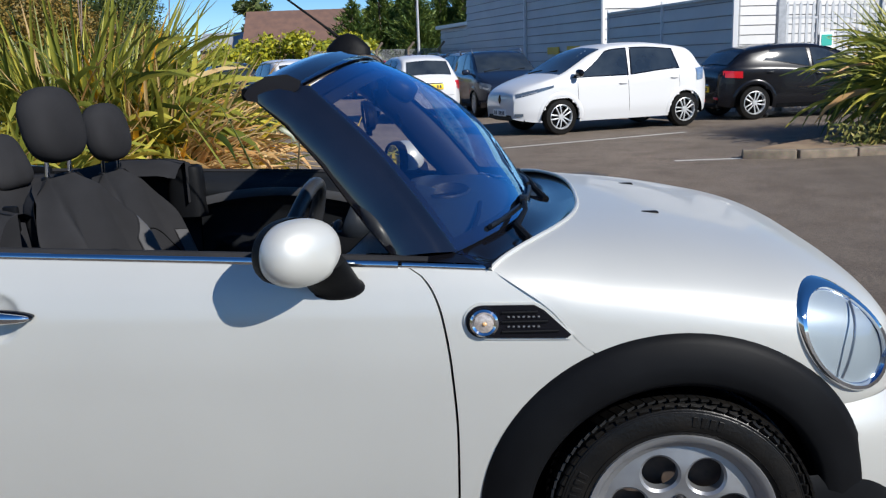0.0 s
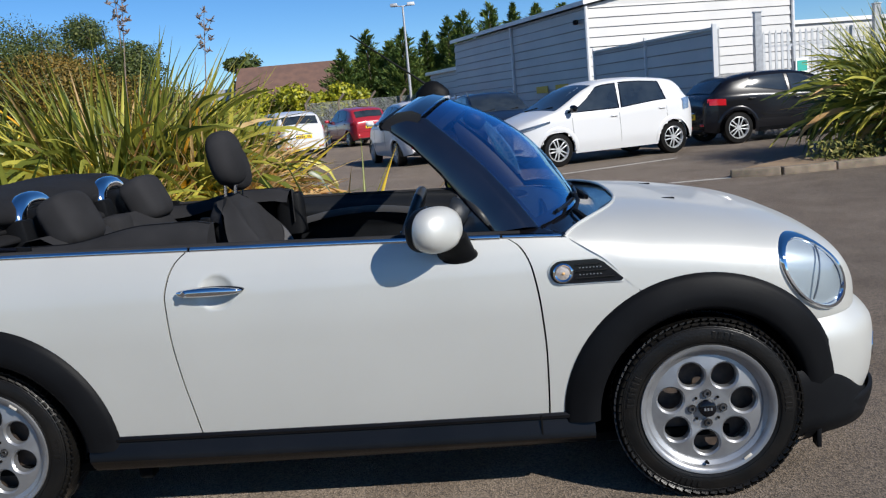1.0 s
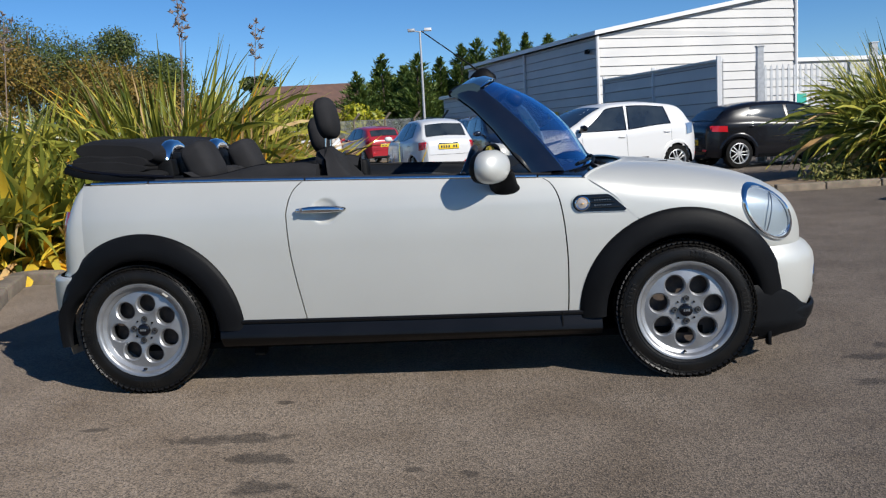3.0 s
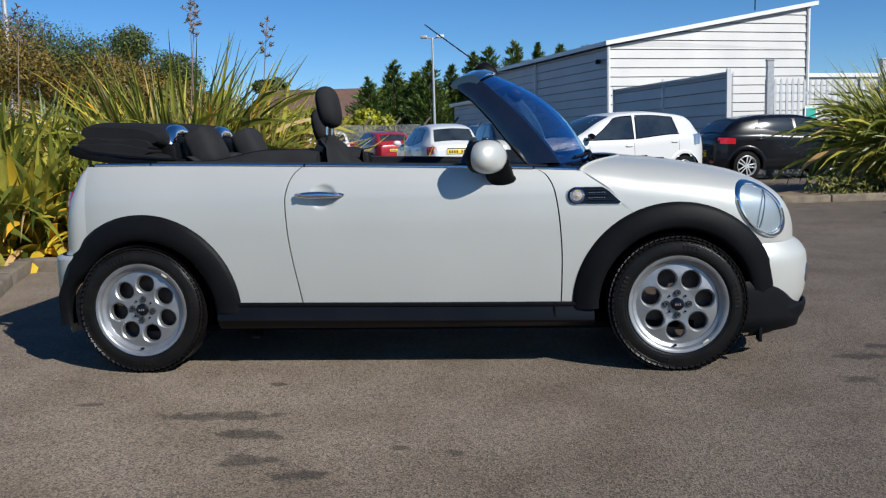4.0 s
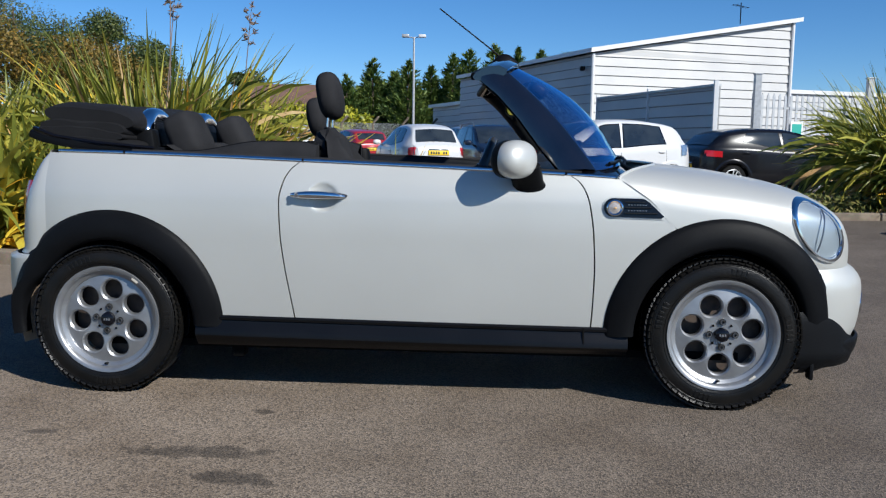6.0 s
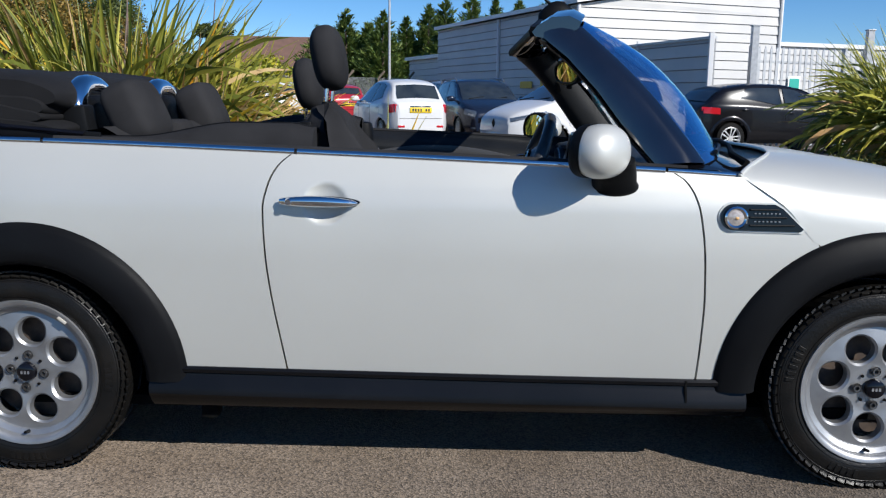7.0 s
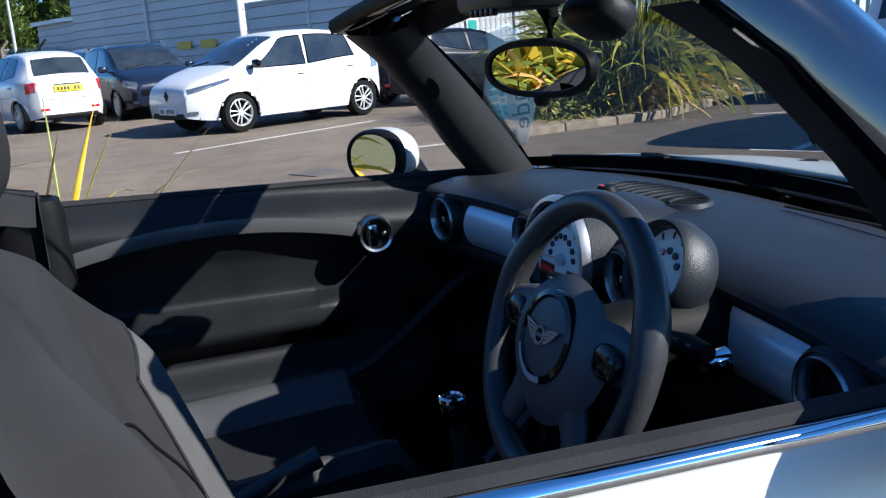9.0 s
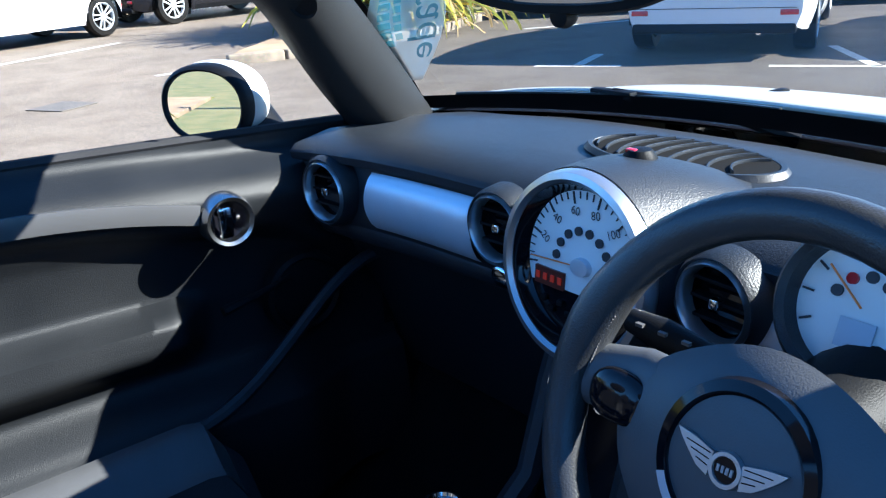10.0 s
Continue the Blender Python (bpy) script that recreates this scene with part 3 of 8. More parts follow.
# wheels
def wheel_parts(parent, cx, s, turn=0.0, radius=0.306, rim=0.212, width=0.175, holes=7, bolt_turn=0.0, weight_at=-0.95):
    """A wheel with its outer face away from the car; s is -1 on the camera's side."""
    base = Matrix.Translation((cx, s * 0.72, HUBZ)) @ Matrix.Rotation(radians(90) * (1 if s < 0 else -1), 4, "X")
    w = new("wheel")
    w.parent = parent
    w.matrix_local = base
    h = width / 2
    bm = bmesh.new()
    lathe(bm, [(rim - 0.006, -h * 0.8), (rim + 0.03, -h), (radius - 0.03, -h), (radius - 0.012, -h * 0.82), (radius - 0.006, -h * 0.6), (radius - 0.006, h * 0.6), (radius - 0.012, h * 0.82), (radius - 0.028, h * 0.98),
               (radius - 0.032, h * 1.0), (radius - 0.045, h * 1.02), (rim + 0.036, h * 1.05), (rim + 0.02, h * 1.03), (rim + 0.010, h * 0.97), (rim - 0.006, h * 0.9)], 72)
    part("tyre", bm, RUBBER, w, "black rubber tyre")
    bm = bmesh.new()
    for k in range(80):
        a = 2 * math.pi * k / 80
        for q in (-1, 1):
            mm = Matrix.Rotation(a + q * 0.03, 4, "Z") @ Matrix.Translation((radius - 0.004, 0, q * h * 0.62)) @ Matrix.Rotation(q * 0.35, 4, "X")
            box(bm, 0, 0, 0, 0.006, 0.020, h * 0.60, 0, mm)
    for k in range(64):
        for q in (-1, 1):
            mm = Matrix.Rotation(2 * math.pi * (k + 0.25 * q) / 64, 4, "Z") @ Matrix.Translation((radius - 0.0262, 0, q * h * 0.885)) @ Matrix.Rotation(q * radians(52), 4, "Y")
            box(bm, 0, 0, 0, 0.007, 0.022, 0.030, 0, mm @ Matrix.Rotation(q * 0.22, 4, "X"))
    part("tread", bm, RUBBER, w, smooth=False)["kind"] = "stuff"
    # rim barrel with stepped lip
    bm = bmesh.new()
    lathe(bm, [(rim - 0.012, -h * 0.7), (rim, h * 0.8), (rim + 0.008, h * 0.97), (rim + 0.006, h * 1.03), (rim - 0.004, h * 1.02), (rim - 0.012, h * 0.95), (rim - 0.016, h * 0.80), (rim - 0.03, h * 0.72), (rim - 0.034, h * 0.60)], 64)
    part("rim", bm, ALLOY, w)
    # dished face with round holes
    bm = bmesh.new()
    hr, hp = 0.0475, 0.1205

    def ring(r, n, cx0=0.0, cy0=0.0, z=0.0):
        vs = [bm.verts.new((cx0 + r * math.cos(2 * math.pi * i / n), cy0 + r * math.sin(2 * math.pi * i / n), z)) for i in range(n)]
        return [bm.edges.new((vs[i], vs[(i + 1) % n])) for i in range(n)]
    es = ring(rim - 0.032, 64)
    loops = []
    for k in range(holes):
        a = 2 * math.pi * k / holes + turn
        l = ring(hr, 28, hp * math.cos(a), hp * math.sin(a))
        loops.append(l)
        es += l
    bmesh.ops.triangle_fill(bm, edges=es, use_beauty=True)
    for l in loops:
        r = bmesh.ops.extrude_edge_only(bm, edges=l)
        vs = [v for v in r["geom"] if isinstance(v, bmesh.types.BMVert)]
        c = sum((v.co for v in vs), Vector()) / len(vs)
        for v in vs:
            v.co = c + (v.co - c) * 0.87 + Vector((0, 0, -0.007))
        es2 = [e for e in r["geom"] if isinstance(e, bmesh.types.BMEdge) and e.verts[0] in vs and e.verts[1] in vs]
        r = bmesh.ops.extrude_edge_only(bm, edges=es2)
        for v in r["geom"]:
            if isinstance(v, bmesh.types.BMVert):
                v.co = c + (v.co - c) * 0.97 + Vector((0, 0, -0.024))
    face_z = h * 0.62

    def dish(r):
        return face_z + 0.012 * math.exp(-((r - 0.12) / 0.05) ** 2) + (0.010 if r < 0.06 else 0.0)
    for v in bm.verts:
        v.co.z += dish(math.hypot(v.co.x, v.co.y))
    part("wheel_face", bm, ALLOY, w, "silver alloy face with seven round holes", auto=35)
    bm = bmesh.new()
    lathe(bm, [(0, face_z + 0.026), (0.022, face_z + 0.026), (0.027, face_z + 0.022), (0.029, face_z + 0.01)], 28)
    part("hub_cap", bm, BLACK_GLOSS, w, "small round black hub cap")
    bm = bmesh.new()
    for k in (-1, 0, 1):
        box(bm, k * 0.010, 0, face_z + 0.0265, 0.006, 0.009, 0.001)
    part("hub_cap_mark", bm, ALLOY, w, smooth=False)
    for k in range(4):
        bm = bmesh.new()
        a = math.pi / 2 * k + bolt_turn
        lathe(bm, [(0, face_z + 0.006), (0.005, face_z + 0.006), (0.006, face_z + 0.017), (0.0095, face_z + 0.017), (0.0105, face_z + 0.010), (0.0135, face_z + 0.0105), (0.0145, face_z + 0.0125)], 18, Matrix.Translation((0.050 * math.cos(a), 0.050 * math.sin(a), 0)))
        part("wheel_bolt", bm, BOLT, w)
        bm = bmesh.new()
        a += math.pi / 4
        lathe(bm, [(0, face_z + 0.0125), (0.0042, face_z + 0.0125), (0.0046, face_z + 0.008)], 12, Matrix.Translation((0.0495 * math.cos(a), 0.0495 * math.sin(a), 0)))
        part("locating_hole", bm, GAP_DARK, w)
    bm = bmesh.new()
    tube(bm, [((rim - 0.024) * math.cos(-1.62), (rim - 0.024) * math.sin(-1.62), h * 0.7), ((rim - 0.030) * math.cos(-1.62), (rim - 0.030) * math.sin(-1.62), h * 1.0)], [0.006, 0.0045], 8)
    part("valve", bm, BLACK_TRIM, w)
    bm = bmesh.new()
    box(bm, 0, 0, 0, 0.010, 0.030, 0.006, 0.002, Matrix.Rotation(weight_at, 4, "Z") @ Matrix.Translation((rim - 0.008, 0, h * 1.0)))
    part("balance_weight", bm, BALANCE, w)
    # raised bars and rings on the tyre's side
    bm = bmesh.new()
    for a0, n in ((weight_at + 0.9, 6), (weight_at + 3.6, 6), (weight_at + 2.2, 4), (weight_at + 5.2, 5)):
        for k in range(n):
            box(bm, 0, 0, 0, 0.024, 0.012, 0.0028, 0.001, Matrix.Rotation(a0 + 0.075 * k, 4, "Z") @ Matrix.Translation((rim + 0.042, 0, h * 1.043)) @ Matrix.Rotation(radians(2), 4, "Y"))
    for rr in (rim + 0.020, rim + 0.062, rim + 0.067):
        lathe(bm, [(rr - 0.0012, h * 1.0), (rr, h * 1.052 - (rr - rim - 0.02) * 0.09), (rr + 0.0012, h * 1.0)], 72)
    part("sidewall_relief", bm, RUBBER, w, smooth=False)["kind"] = "stuff"
    bm = bmesh.new()
    lathe(bm, [(0, -0.01), (0.165, -0.01), (0.165, -0.03), (0, -0.03)], 40)
    part("brake_disc", bm, ALLOY_DARK, w)
    return w


wheel_parts(car, 0.0, -1, 0.53, bolt_turn=-0.12, weight_at=0.92)
wheel_parts(car, 2.467, -1, 0.17)
wheel_parts(car, 0.0, 1)
wheel_parts(car, 2.467, 1)


# ---- the convertible's outer fittings ----
# chrome waist strip, in lengths that break at the door's ends
for x0, x1, nm in ((-0.21, 0.07, "waist_strip"), (0.078, 0.800, "waist_strip"), (0.808, 1.835, "waist_strip"), (1.843, 2.030, "waist_strip")):
    both(nm, lambda bm: tube(bm, [(x, side(x, BELT(x), -0.002), BELT(x)) for x in steps(x0, x1, 24)], 0.0095 if x0 < 1.8 else 0.007, 14), CHROME, car, "bright chrome strip")
both("window_seal", lambda bm: ribbon(bm, [(x, side(x, BELT(x), -0.022), BELT(x) + 0.008) for x in steps(0.10, 1.90, 30)], 0.016, 0.026), CLOTH, car)


# door handles with their dished recess
def handle_bar(bm):
    n = 22
    pts, rs = [], []
    for i in range(n + 1):
        u = i / n
        x = 0.772 + 0.212 * u
        z = 0.824 + 0.004 * math.sin(math.pi * u) - 0.003 * u
        pts.append((x, side(x, z, 0.016 + 0.018 * math.sin(math.pi * u) ** 0.6), z))
        rs.append(0.004 + 0.012 * math.sin(math.pi * min(1, u * 0.93 + 0.07)) ** 0.55)
    tube(bm, pts, rs, 12, flat=0.8, up=Vector((0, 1, 0)))


both("door_handle", handle_bar, CHROME, car, "polished chrome handle")
both("handle_surround", lambda bm: prism(bm, [(0.880 + 0.112 * math.copysign(abs(math.cos(2 * math.pi * k / 36)) ** 1.1, math.cos(2 * math.pi * k / 36)), 0.8235 + 0.0155 * math.sin(2 * math.pi * k / 36)) for k in range(36)],
     lambda p: (p[0], side(p[0], p[1], 0.012), p[1]), lambda p: (p[0], side(p[0], p[1], 0.004), p[1])), BLACK_GLOSS, car)
both("key_lock", lambda bm: lathe(bm, [(0, 0.010), (0.008, 0.010), (0.010, 0.006), (0.012, 0)], 20, Matrix.Translation((0.797, side(0.797, 0.823, 0.030), 0.824)) @ Matrix.Rotation(radians(90), 4, "X")), CHROME, car)


# side vent with its indicator
def vent_plate(grow, out):
    def build(bm):
        ring = []
        for k in range(14):
            a = radians(90 + 180 * k / 13)
            ring.append((2.021 + (0.036 + grow) * math.cos(a), 0.797 + (0.036 + grow) * math.sin(a)))
        ring += [(2.208 + grow * 1.6, 0.757 - grow), (2.217 + grow, 0.764), (2.158 + grow * 0.5, 0.820 + grow), (2.136, 0.832 + grow)]
        prism(bm, ring, lambda p: (p[0], side(min(p[0], 2.3), p[1], out), p[1]), lambda p: (p[0], side(min(p[0], 2.3), p[1], -0.012), p[1]))
    return build


both("vent_frame", vent_plate(0.005, 0.004), SILVER, car)
both("side_vent", vent_plate(0.0, 0.008), BLACK_GLOSS, car, "black side vent")
for z in (0.775, 0.797, 0.818):
    both("vent_slat", lambda bm: ribbon(bm, [(x, side(x, z, 0.011), z) for x in steps(2.065, 2.200 - (z - 0.765) * 1.05, 8)], 0.005, 0.006), BLACK_TRIM, car)
for z in (0.786, 0.808):
    for k in range(7):
        both("vent_tooth", lambda bm: box(bm, 2.080 + 0.011 * k, side(2.1, z, 0.010), z, 0.005, 0.003, 0.003), ALLOY, car, smooth=False)
both("indicator_ring", lambda bm: lathe(bm, [(0.022, 0.012), (0.027, 0.016), (0.032, 0.012), (0.032, 0)], 28, Matrix.Translation((2.026, side(2.026, 0.797, 0.004), 0.796)) @ Matrix.Rotation(radians(90), 4, "X")), CHROME, car)
both("indicator_lens", lambda bm: lathe(bm, [(0, 0.014), (0.012, 0.013), (0.022, 0.009), (0.023, 0.004)], 24, Matrix.Translation((2.026, side(2.026, 0.797, 0.006), 0.796)) @ Matrix.Rotation(radians(90), 4, "X")), material("indicator_lens", (0.36, 0.32, 0.29), 0.12, 0.2, (0.55, 0.50, 0.46), 160, coat=0.6), car, "clear indicator lens")
both("indicator_bulb", lambda bm: blob(bm, (2.027, side(2.026, 0.797, 0.021), 0.796), (0.005, 0.002, 0.004), nu=8, nv=6), material("amber_bulb", (0.7, 0.42, 0.18), 0.2), car)


# door mirrors
def mirror_cap(bm):
    blob(bm, (1.660, -0.905, 0.972), (0.068, 0.098, 0.074), Matrix.Rotation(radians(-4), 3, "Y"), 36, 24, 2.25)
    bmesh.ops.bisect_plane(bm, geom=bm.verts[:] + bm.edges[:] + bm.faces[:], plane_co=(1.612, -0.9, 0.97), plane_no=(-1, -0.12, 0), clear_outer=True)


def mirror_oval(bm, x, ry, rz, n=44):
    """One oval of the mirror's rim, in the slanting plane of its glass."""
    vs = []
    for k in range(n):
        a = 2 * math.pi * k / n
        y, z = ry * math.copysign(abs(math.cos(a)) ** 0.9, math.cos(a)), rz * math.copysign(abs(math.sin(a)) ** 0.9, math.sin(a))
        vs.append(bm.verts.new((x - 0.12 * y + 0.055 * z, -0.905 + y, 0.972 + z)))
    return vs


def mirror_ring(bm):
    rows = [mirror_oval(bm, *q) for q in ((1.632, 0.097, 0.0735), (1.612, 0.0965, 0.073), (1.602, 0.093, 0.070), (1.597, 0.088, 0.0655), (1.599, 0.0845, 0.062), (1.608, 0.083, 0.061))]
    for a, b in zip(rows, rows[1:]):
        for k in range(44):
            bm.faces.new((a[k], a[(k + 1) % 44], b[(k + 1) % 44], b[k]))


def mirror_glass(bm):
    bm.faces.new(mirror_oval(bm, 1.604, 0.0838, 0.0616))


MIRROR_TURN = Matrix.Translation((-0.016, 0.010, 0.004)) @ Matrix.Translation((1.66, -0.90, 0.97)) @ Matrix.Scale(0.98, 4) @ Matrix.Translation((-1.66, 0.90, -0.97)) @ Matrix.Translation((1.66, -0.90, 0.97)) @ Matrix.Rotation(radians(-37), 4, "Z") @ Matrix.Translation((-1.66, 0.90, -0.97))


def turned(build):
    """The mirror's head looks in towards the driver."""
    def run(bm):
        build(bm)
        bmesh.ops.transform(bm, matrix=MIRROR_TURN, verts=bm.verts)
    return run


both("mirror_cap", turned(mirror_cap), SILVER, car, "silver mirror cap")
both("mirror_rim", turned(mirror_ring), BLACK_TRIM, car)
both("mirror_glass", turned(mirror_glass), MIRROR, car, "mirror glass", smooth=False)


def mirror_foot(bm):
    tube(bm, [(1.695, -0.778, 0.860), (1.695, -0.796, 0.870), (1.694, -0.803, 0.876), (1.693, -0.806, 0.880), (1.686, -0.836, 0.908), (1.674, -0.868, 0.945)], [0.026, 0.029, 0.028, 0.026, 0.026, 0.026], 28, flat=2.35, up=Vector((1, 0, 0)))


both("mirror_foot", mirror_foot, BLACK_TRIM, car)


# headlamps on the bonnet's shoulder
def on_bonnet(x, z):
    lo, hi = 0.0, 1.0
    for _ in range(40):
        mid = (lo + hi) / 2
        if bonnet_point(x, mid).z < z:
            lo = mid
        else:
            hi = mid
    return bonnet_point(x, lo)


LAMP = (2.838, 0.712)
LAMP_LONG, LAMP_SHORT = (0.66, -0.75, 0.150), (0.75, 0.66, 0.084)
ln = (on_bonnet(LAMP[0] + 0.03, LAMP[1]) - on_bonnet(LAMP[0] - 0.03, LAMP[1])).cross(on_bonnet(LAMP[0], LAMP[1] + 0.03) - on_bonnet(LAMP[0], LAMP[1] - 0.03)).normalized()
if ln.y > 0:
    ln = -ln


def lamp_spot(s, a, out):
    """A place on the lamp's oval, s from its middle to its rim, laid on the wing's shoulder."""
    x = LAMP[0] + s * (LAMP_LONG[0] * LAMP_LONG[2] * math.cos(a) + LAMP_SHORT[0] * LAMP_SHORT[2] * math.sin(a))
    z = LAMP[1] + s * (LAMP_LONG[1] * LAMP_LONG[2] * math.cos(a) + LAMP_SHORT[1] * LAMP_SHORT[2] * math.sin(a))
    return on_bonnet(x, z) + ln * out


def lamp_ring(bm, rings):
    rows = [[bm.verts.new(lamp_spot(s, 2 * math.pi * k / 56, out)) for k in range(56)] for s, out in rings]
    for a, b in zip(rows, rows[1:]):
        for k in range(56):
            bm.faces.new((a[k], a[(k + 1) % 56], b[(k + 1) % 56], b[k]))
    return rows


REFLECTOR = material("lamp_reflector", (0.24, 0.30, 0.38), 0.16, 0.8, (0.66, 0.70, 0.74), 20)
both("headlamp_ring", lambda bm: lamp_ring(bm, [(1.04, -0.008), (1.03, 0.008), (0.99, 0.013), (0.91, 0.012), (0.88, 0.002)]), CHROME, car, "chrome headlamp ring")
both("headlamp_bowl", lambda bm: bm.faces.new(lamp_ring(bm, [(0.89, 0.004), (0.80, -0.010), (0.62, -0.020), (0.56, -0.008), (0.50, -0.020), (0.40, -0.014), (0.2, -0.004)])[-1]), REFLECTOR, car, "silver reflector")
both("headlamp_lens", lambda bm: bm.faces.new(lamp_ring(bm, [(0.89, 0.008), (0.6, 0.019), (0.3, 0.025), (0.12, 0.026)])[-1]), LAMP_GLASS, car, "clear domed lens")
both("reflector_rib", lambda bm: ribbon(bm, [lamp_spot(0.84 * t, radians(115), 0.010 + 0.009 * (1 - t * t)) for t in steps(-1, 1, 12)], 0.006, 0.005, ln), ALLOY, car)

# fog lamp, grille strip, number of small nose details
both("fog_lamp", lambda bm: lathe(bm, [(0, 0.012), (0.03, 0.014), (0.042, 0.012), (0.048, 0.0), (0.048, -0.02)], 28, look((3.104, -0.485, 0.392), (3.9, -0.86, 0.40)) @ Matrix.Rotation(radians(180), 4, "X")), CHROME, car, "round chrome fog lamp")
bm = bmesh.new()
grid(bm, lambda u, z: Vector((NOSE_END + 0.016 - 0.10 * abs(u) ** 3, u * 0.34, z)), steps(-1, 1, 16), [0.44, 0.47, 0.51, 0.545])
part("grille", bm, BLACK_GLOSS, car)
bm = bmesh.new()
ribbon(bm, [(NOSE_END + 0.020 - 0.12 * abs(u) ** 3, u * 0.37, 0.556) for u in steps(-1, 1, 24)], 0.018, 0.016)
part("grille_bar", bm, CHROME, car)
bm = bmesh.new()
box(bm, 2.850, -0.68, 0.15, 0.016, 0.05, 0.085, 0.004, None)
part("mud_flap", bm, BLACK_TRIM, car)

# tail lamps
both("tail_lamp", lambda bm: grid(bm, lambda u, z: Vector((-0.30 - 0.115 * u + 0.35 * max(0, z - 0.80) * u, -(0.752 - 0.115 * u ** 2) * S(z) - 0.004, z)), steps(0, 1, 8), steps(0.66, 0.86, 8)), RED_LENS, car, "red tail lamp")

# washer nozzles
for y in (-0.275, 0.275):
    bm = bmesh.new()
    q = bonnet_point(2.462, 0.62)
    box(bm, 2.462, y, TOPZ(2.462) - 0.006, 0.05, 0.022, 0.016, 0.005)
    part("washer_nozzle", bm, BLACK_TRIM, car)


# ---- windscreen ----
def glass_low(y):
    k = 1 - min(1.0, abs(y) / 0.726) ** 2.2
    return Vector((1.958 + 0.185 * k, y, 0.934 + 0.018 * k))


def glass_high(y):
    k = 1 - min(1.0, abs(y) / 0.605) ** 2.2
    return Vector((1.612 + 0.055 * k, y, 1.314 + 0.060 * k))


def glass_at(u, v, out=0.0):
    """u from -1 (driver's side) to 1, v from the base to the top."""
    a, b = glass_low(0.726 * u), glass_high(0.605 * u)
    p = a.lerp(b, v)
    bow = (0.018 + 0.050 * (1 - u * u)) * math.sin(math.pi * v)
    return p + Vector((0.64, 0, 0.76)) * (bow + out)


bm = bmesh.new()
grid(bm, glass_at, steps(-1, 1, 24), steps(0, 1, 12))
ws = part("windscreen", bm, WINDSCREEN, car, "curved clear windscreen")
ws.visible_shadow = False
for u0, u1, v0, v1 in ((-1, 1, 0.0, 0.060), (-1, -0.955, 0.06, 0.93), (0.955, 1, 0.06, 0.93), (-1, 1, 0.93, 1.0)):
    bm = bmesh.new()
    grid(bm, lambda u, v: glass_at(u, v, -0.003), steps(u0, u1, 24), steps(v0, v1, 12))
    part("windscreen_border", bm, BLACK_TRIM, car, "black printed border")
REAR_EDGE = [Vector(p) for p in ((1.822, -0.738, 0.925), (1.748, -0.708, 1.008), (1.655, -0.675, 1.132), (1.57, -0.648, 1.225), (1.487, -0.625, 1.292))]


def pillar(bm):
    rows = []
    n = 16
    for i in range(n + 1):
        v = i / n
        k = v * 4
        j = min(3, int(k))
        r = REAR_EDGE[j].lerp(REAR_EDGE[j + 1], k - j)
        g = glass_at(-1, v)
        w = (g - r)
        nrm = Vector((-0.15, -0.9, 0.35)).normalized()
        mid = r.lerp(g, 0.5)
        rows.append([bm.verts.new(p) for p in (r - nrm * 0.004, r + nrm * 0.010, r.lerp(g, 0.30) + nrm * 0.026, r.lerp(g, 0.70) + nrm * 0.026, g + nrm * 0.012, g + Vector((0.004, 0.006, 0.004)), g + Vector((-0.008, 0.025, -0.008)), mid + Vector((-0.006, 0.028, -0.006)), r + Vector((0.0, 0.012, 0.0)))])
    for a, b in zip(rows, rows[1:]):
        for k in range(9):
            bm.faces.new((a[k], a[(k + 1) % 9], b[(k + 1) % 9], b[k]))
    bm.faces.new(rows[0][::-1])
    bm.faces.new(rows[-1])


both("windscreen_pillar", pillar, PILLAR_BLACK, car, "gloss black windscreen pillar", auto=50)


def pillar_inner(bm):
    """Grained inner cover of the pillar."""
    rows = []
    n = 14
    for i in range(n + 1):
        v = i / n * 0.98
        k = v * 4
        j = min(3, int(k))
        r = REAR_EDGE[j].lerp(REAR_EDGE[j + 1], k - j)
        g = glass_at(-1, v)
        f = 0.03 * (1 - v) ** 2 + 0.035 * v ** 4
        rows.append([bm.verts.new(p) for p in (r + Vector((-0.004, 0.006, -0.004)), r + Vector((0.0, 0.050 + f, -0.006)), r.lerp(g, 0.5) + Vector((-0.016, 0.068 + f * 1.2, -0.022)), g + Vector((-0.014, 0.040 + f * 1.3, -0.014)), g + Vector((0.0, 0.028 + f * 1.4, -0.004)))])
    for a, b in zip(rows, rows[1:]):
        for k in range(4):
            bm.faces.new((a[k], a[k + 1], b[k + 1], b[k]))


both("pillar_cover", pillar_inner, DOOR_TRIM, car, "grained black pillar cover", auto=85)
both("pillar_speaker", lambda bm: lathe(bm, [(0, 0.004), (0.022, 0.004), (0.026, 0.0)], 24, look((1.665, -0.575, 1.155), (2.2, -0.9, 1.35)) @ Matrix.Rotation(radians(180), 4, "X")), BLACK_TRIM, car)


def header_rail(bm):
    prof = [(1.487, 1.288), (1.478, 1.300), (1.492, 1.318), (1.535, 1.343), (1.585, 1.346), (1.618, 1.330), (1.612, 1.312), (1.58, 1.292), (1.53, 1.280)]
    rows = []
    for y in steps(-0.638, 0.638, 36):
        k = 1 - abs(y / 0.638) ** 2.4
        rows.append([bm.verts.new((x + 0.048 * k - 0.012 * (1 - k), y, z + 0.060 * k)) for x, z in prof])
    for a, b in zip(rows, rows[1:]):
        for i in range(len(prof)):
            j = (i + 1) % len(prof)
            bm.faces.new((a[i], a[j], b[j], b[i]))
    bm.faces.new(rows[0][::-1])
    bm.faces.new(rows[-1])


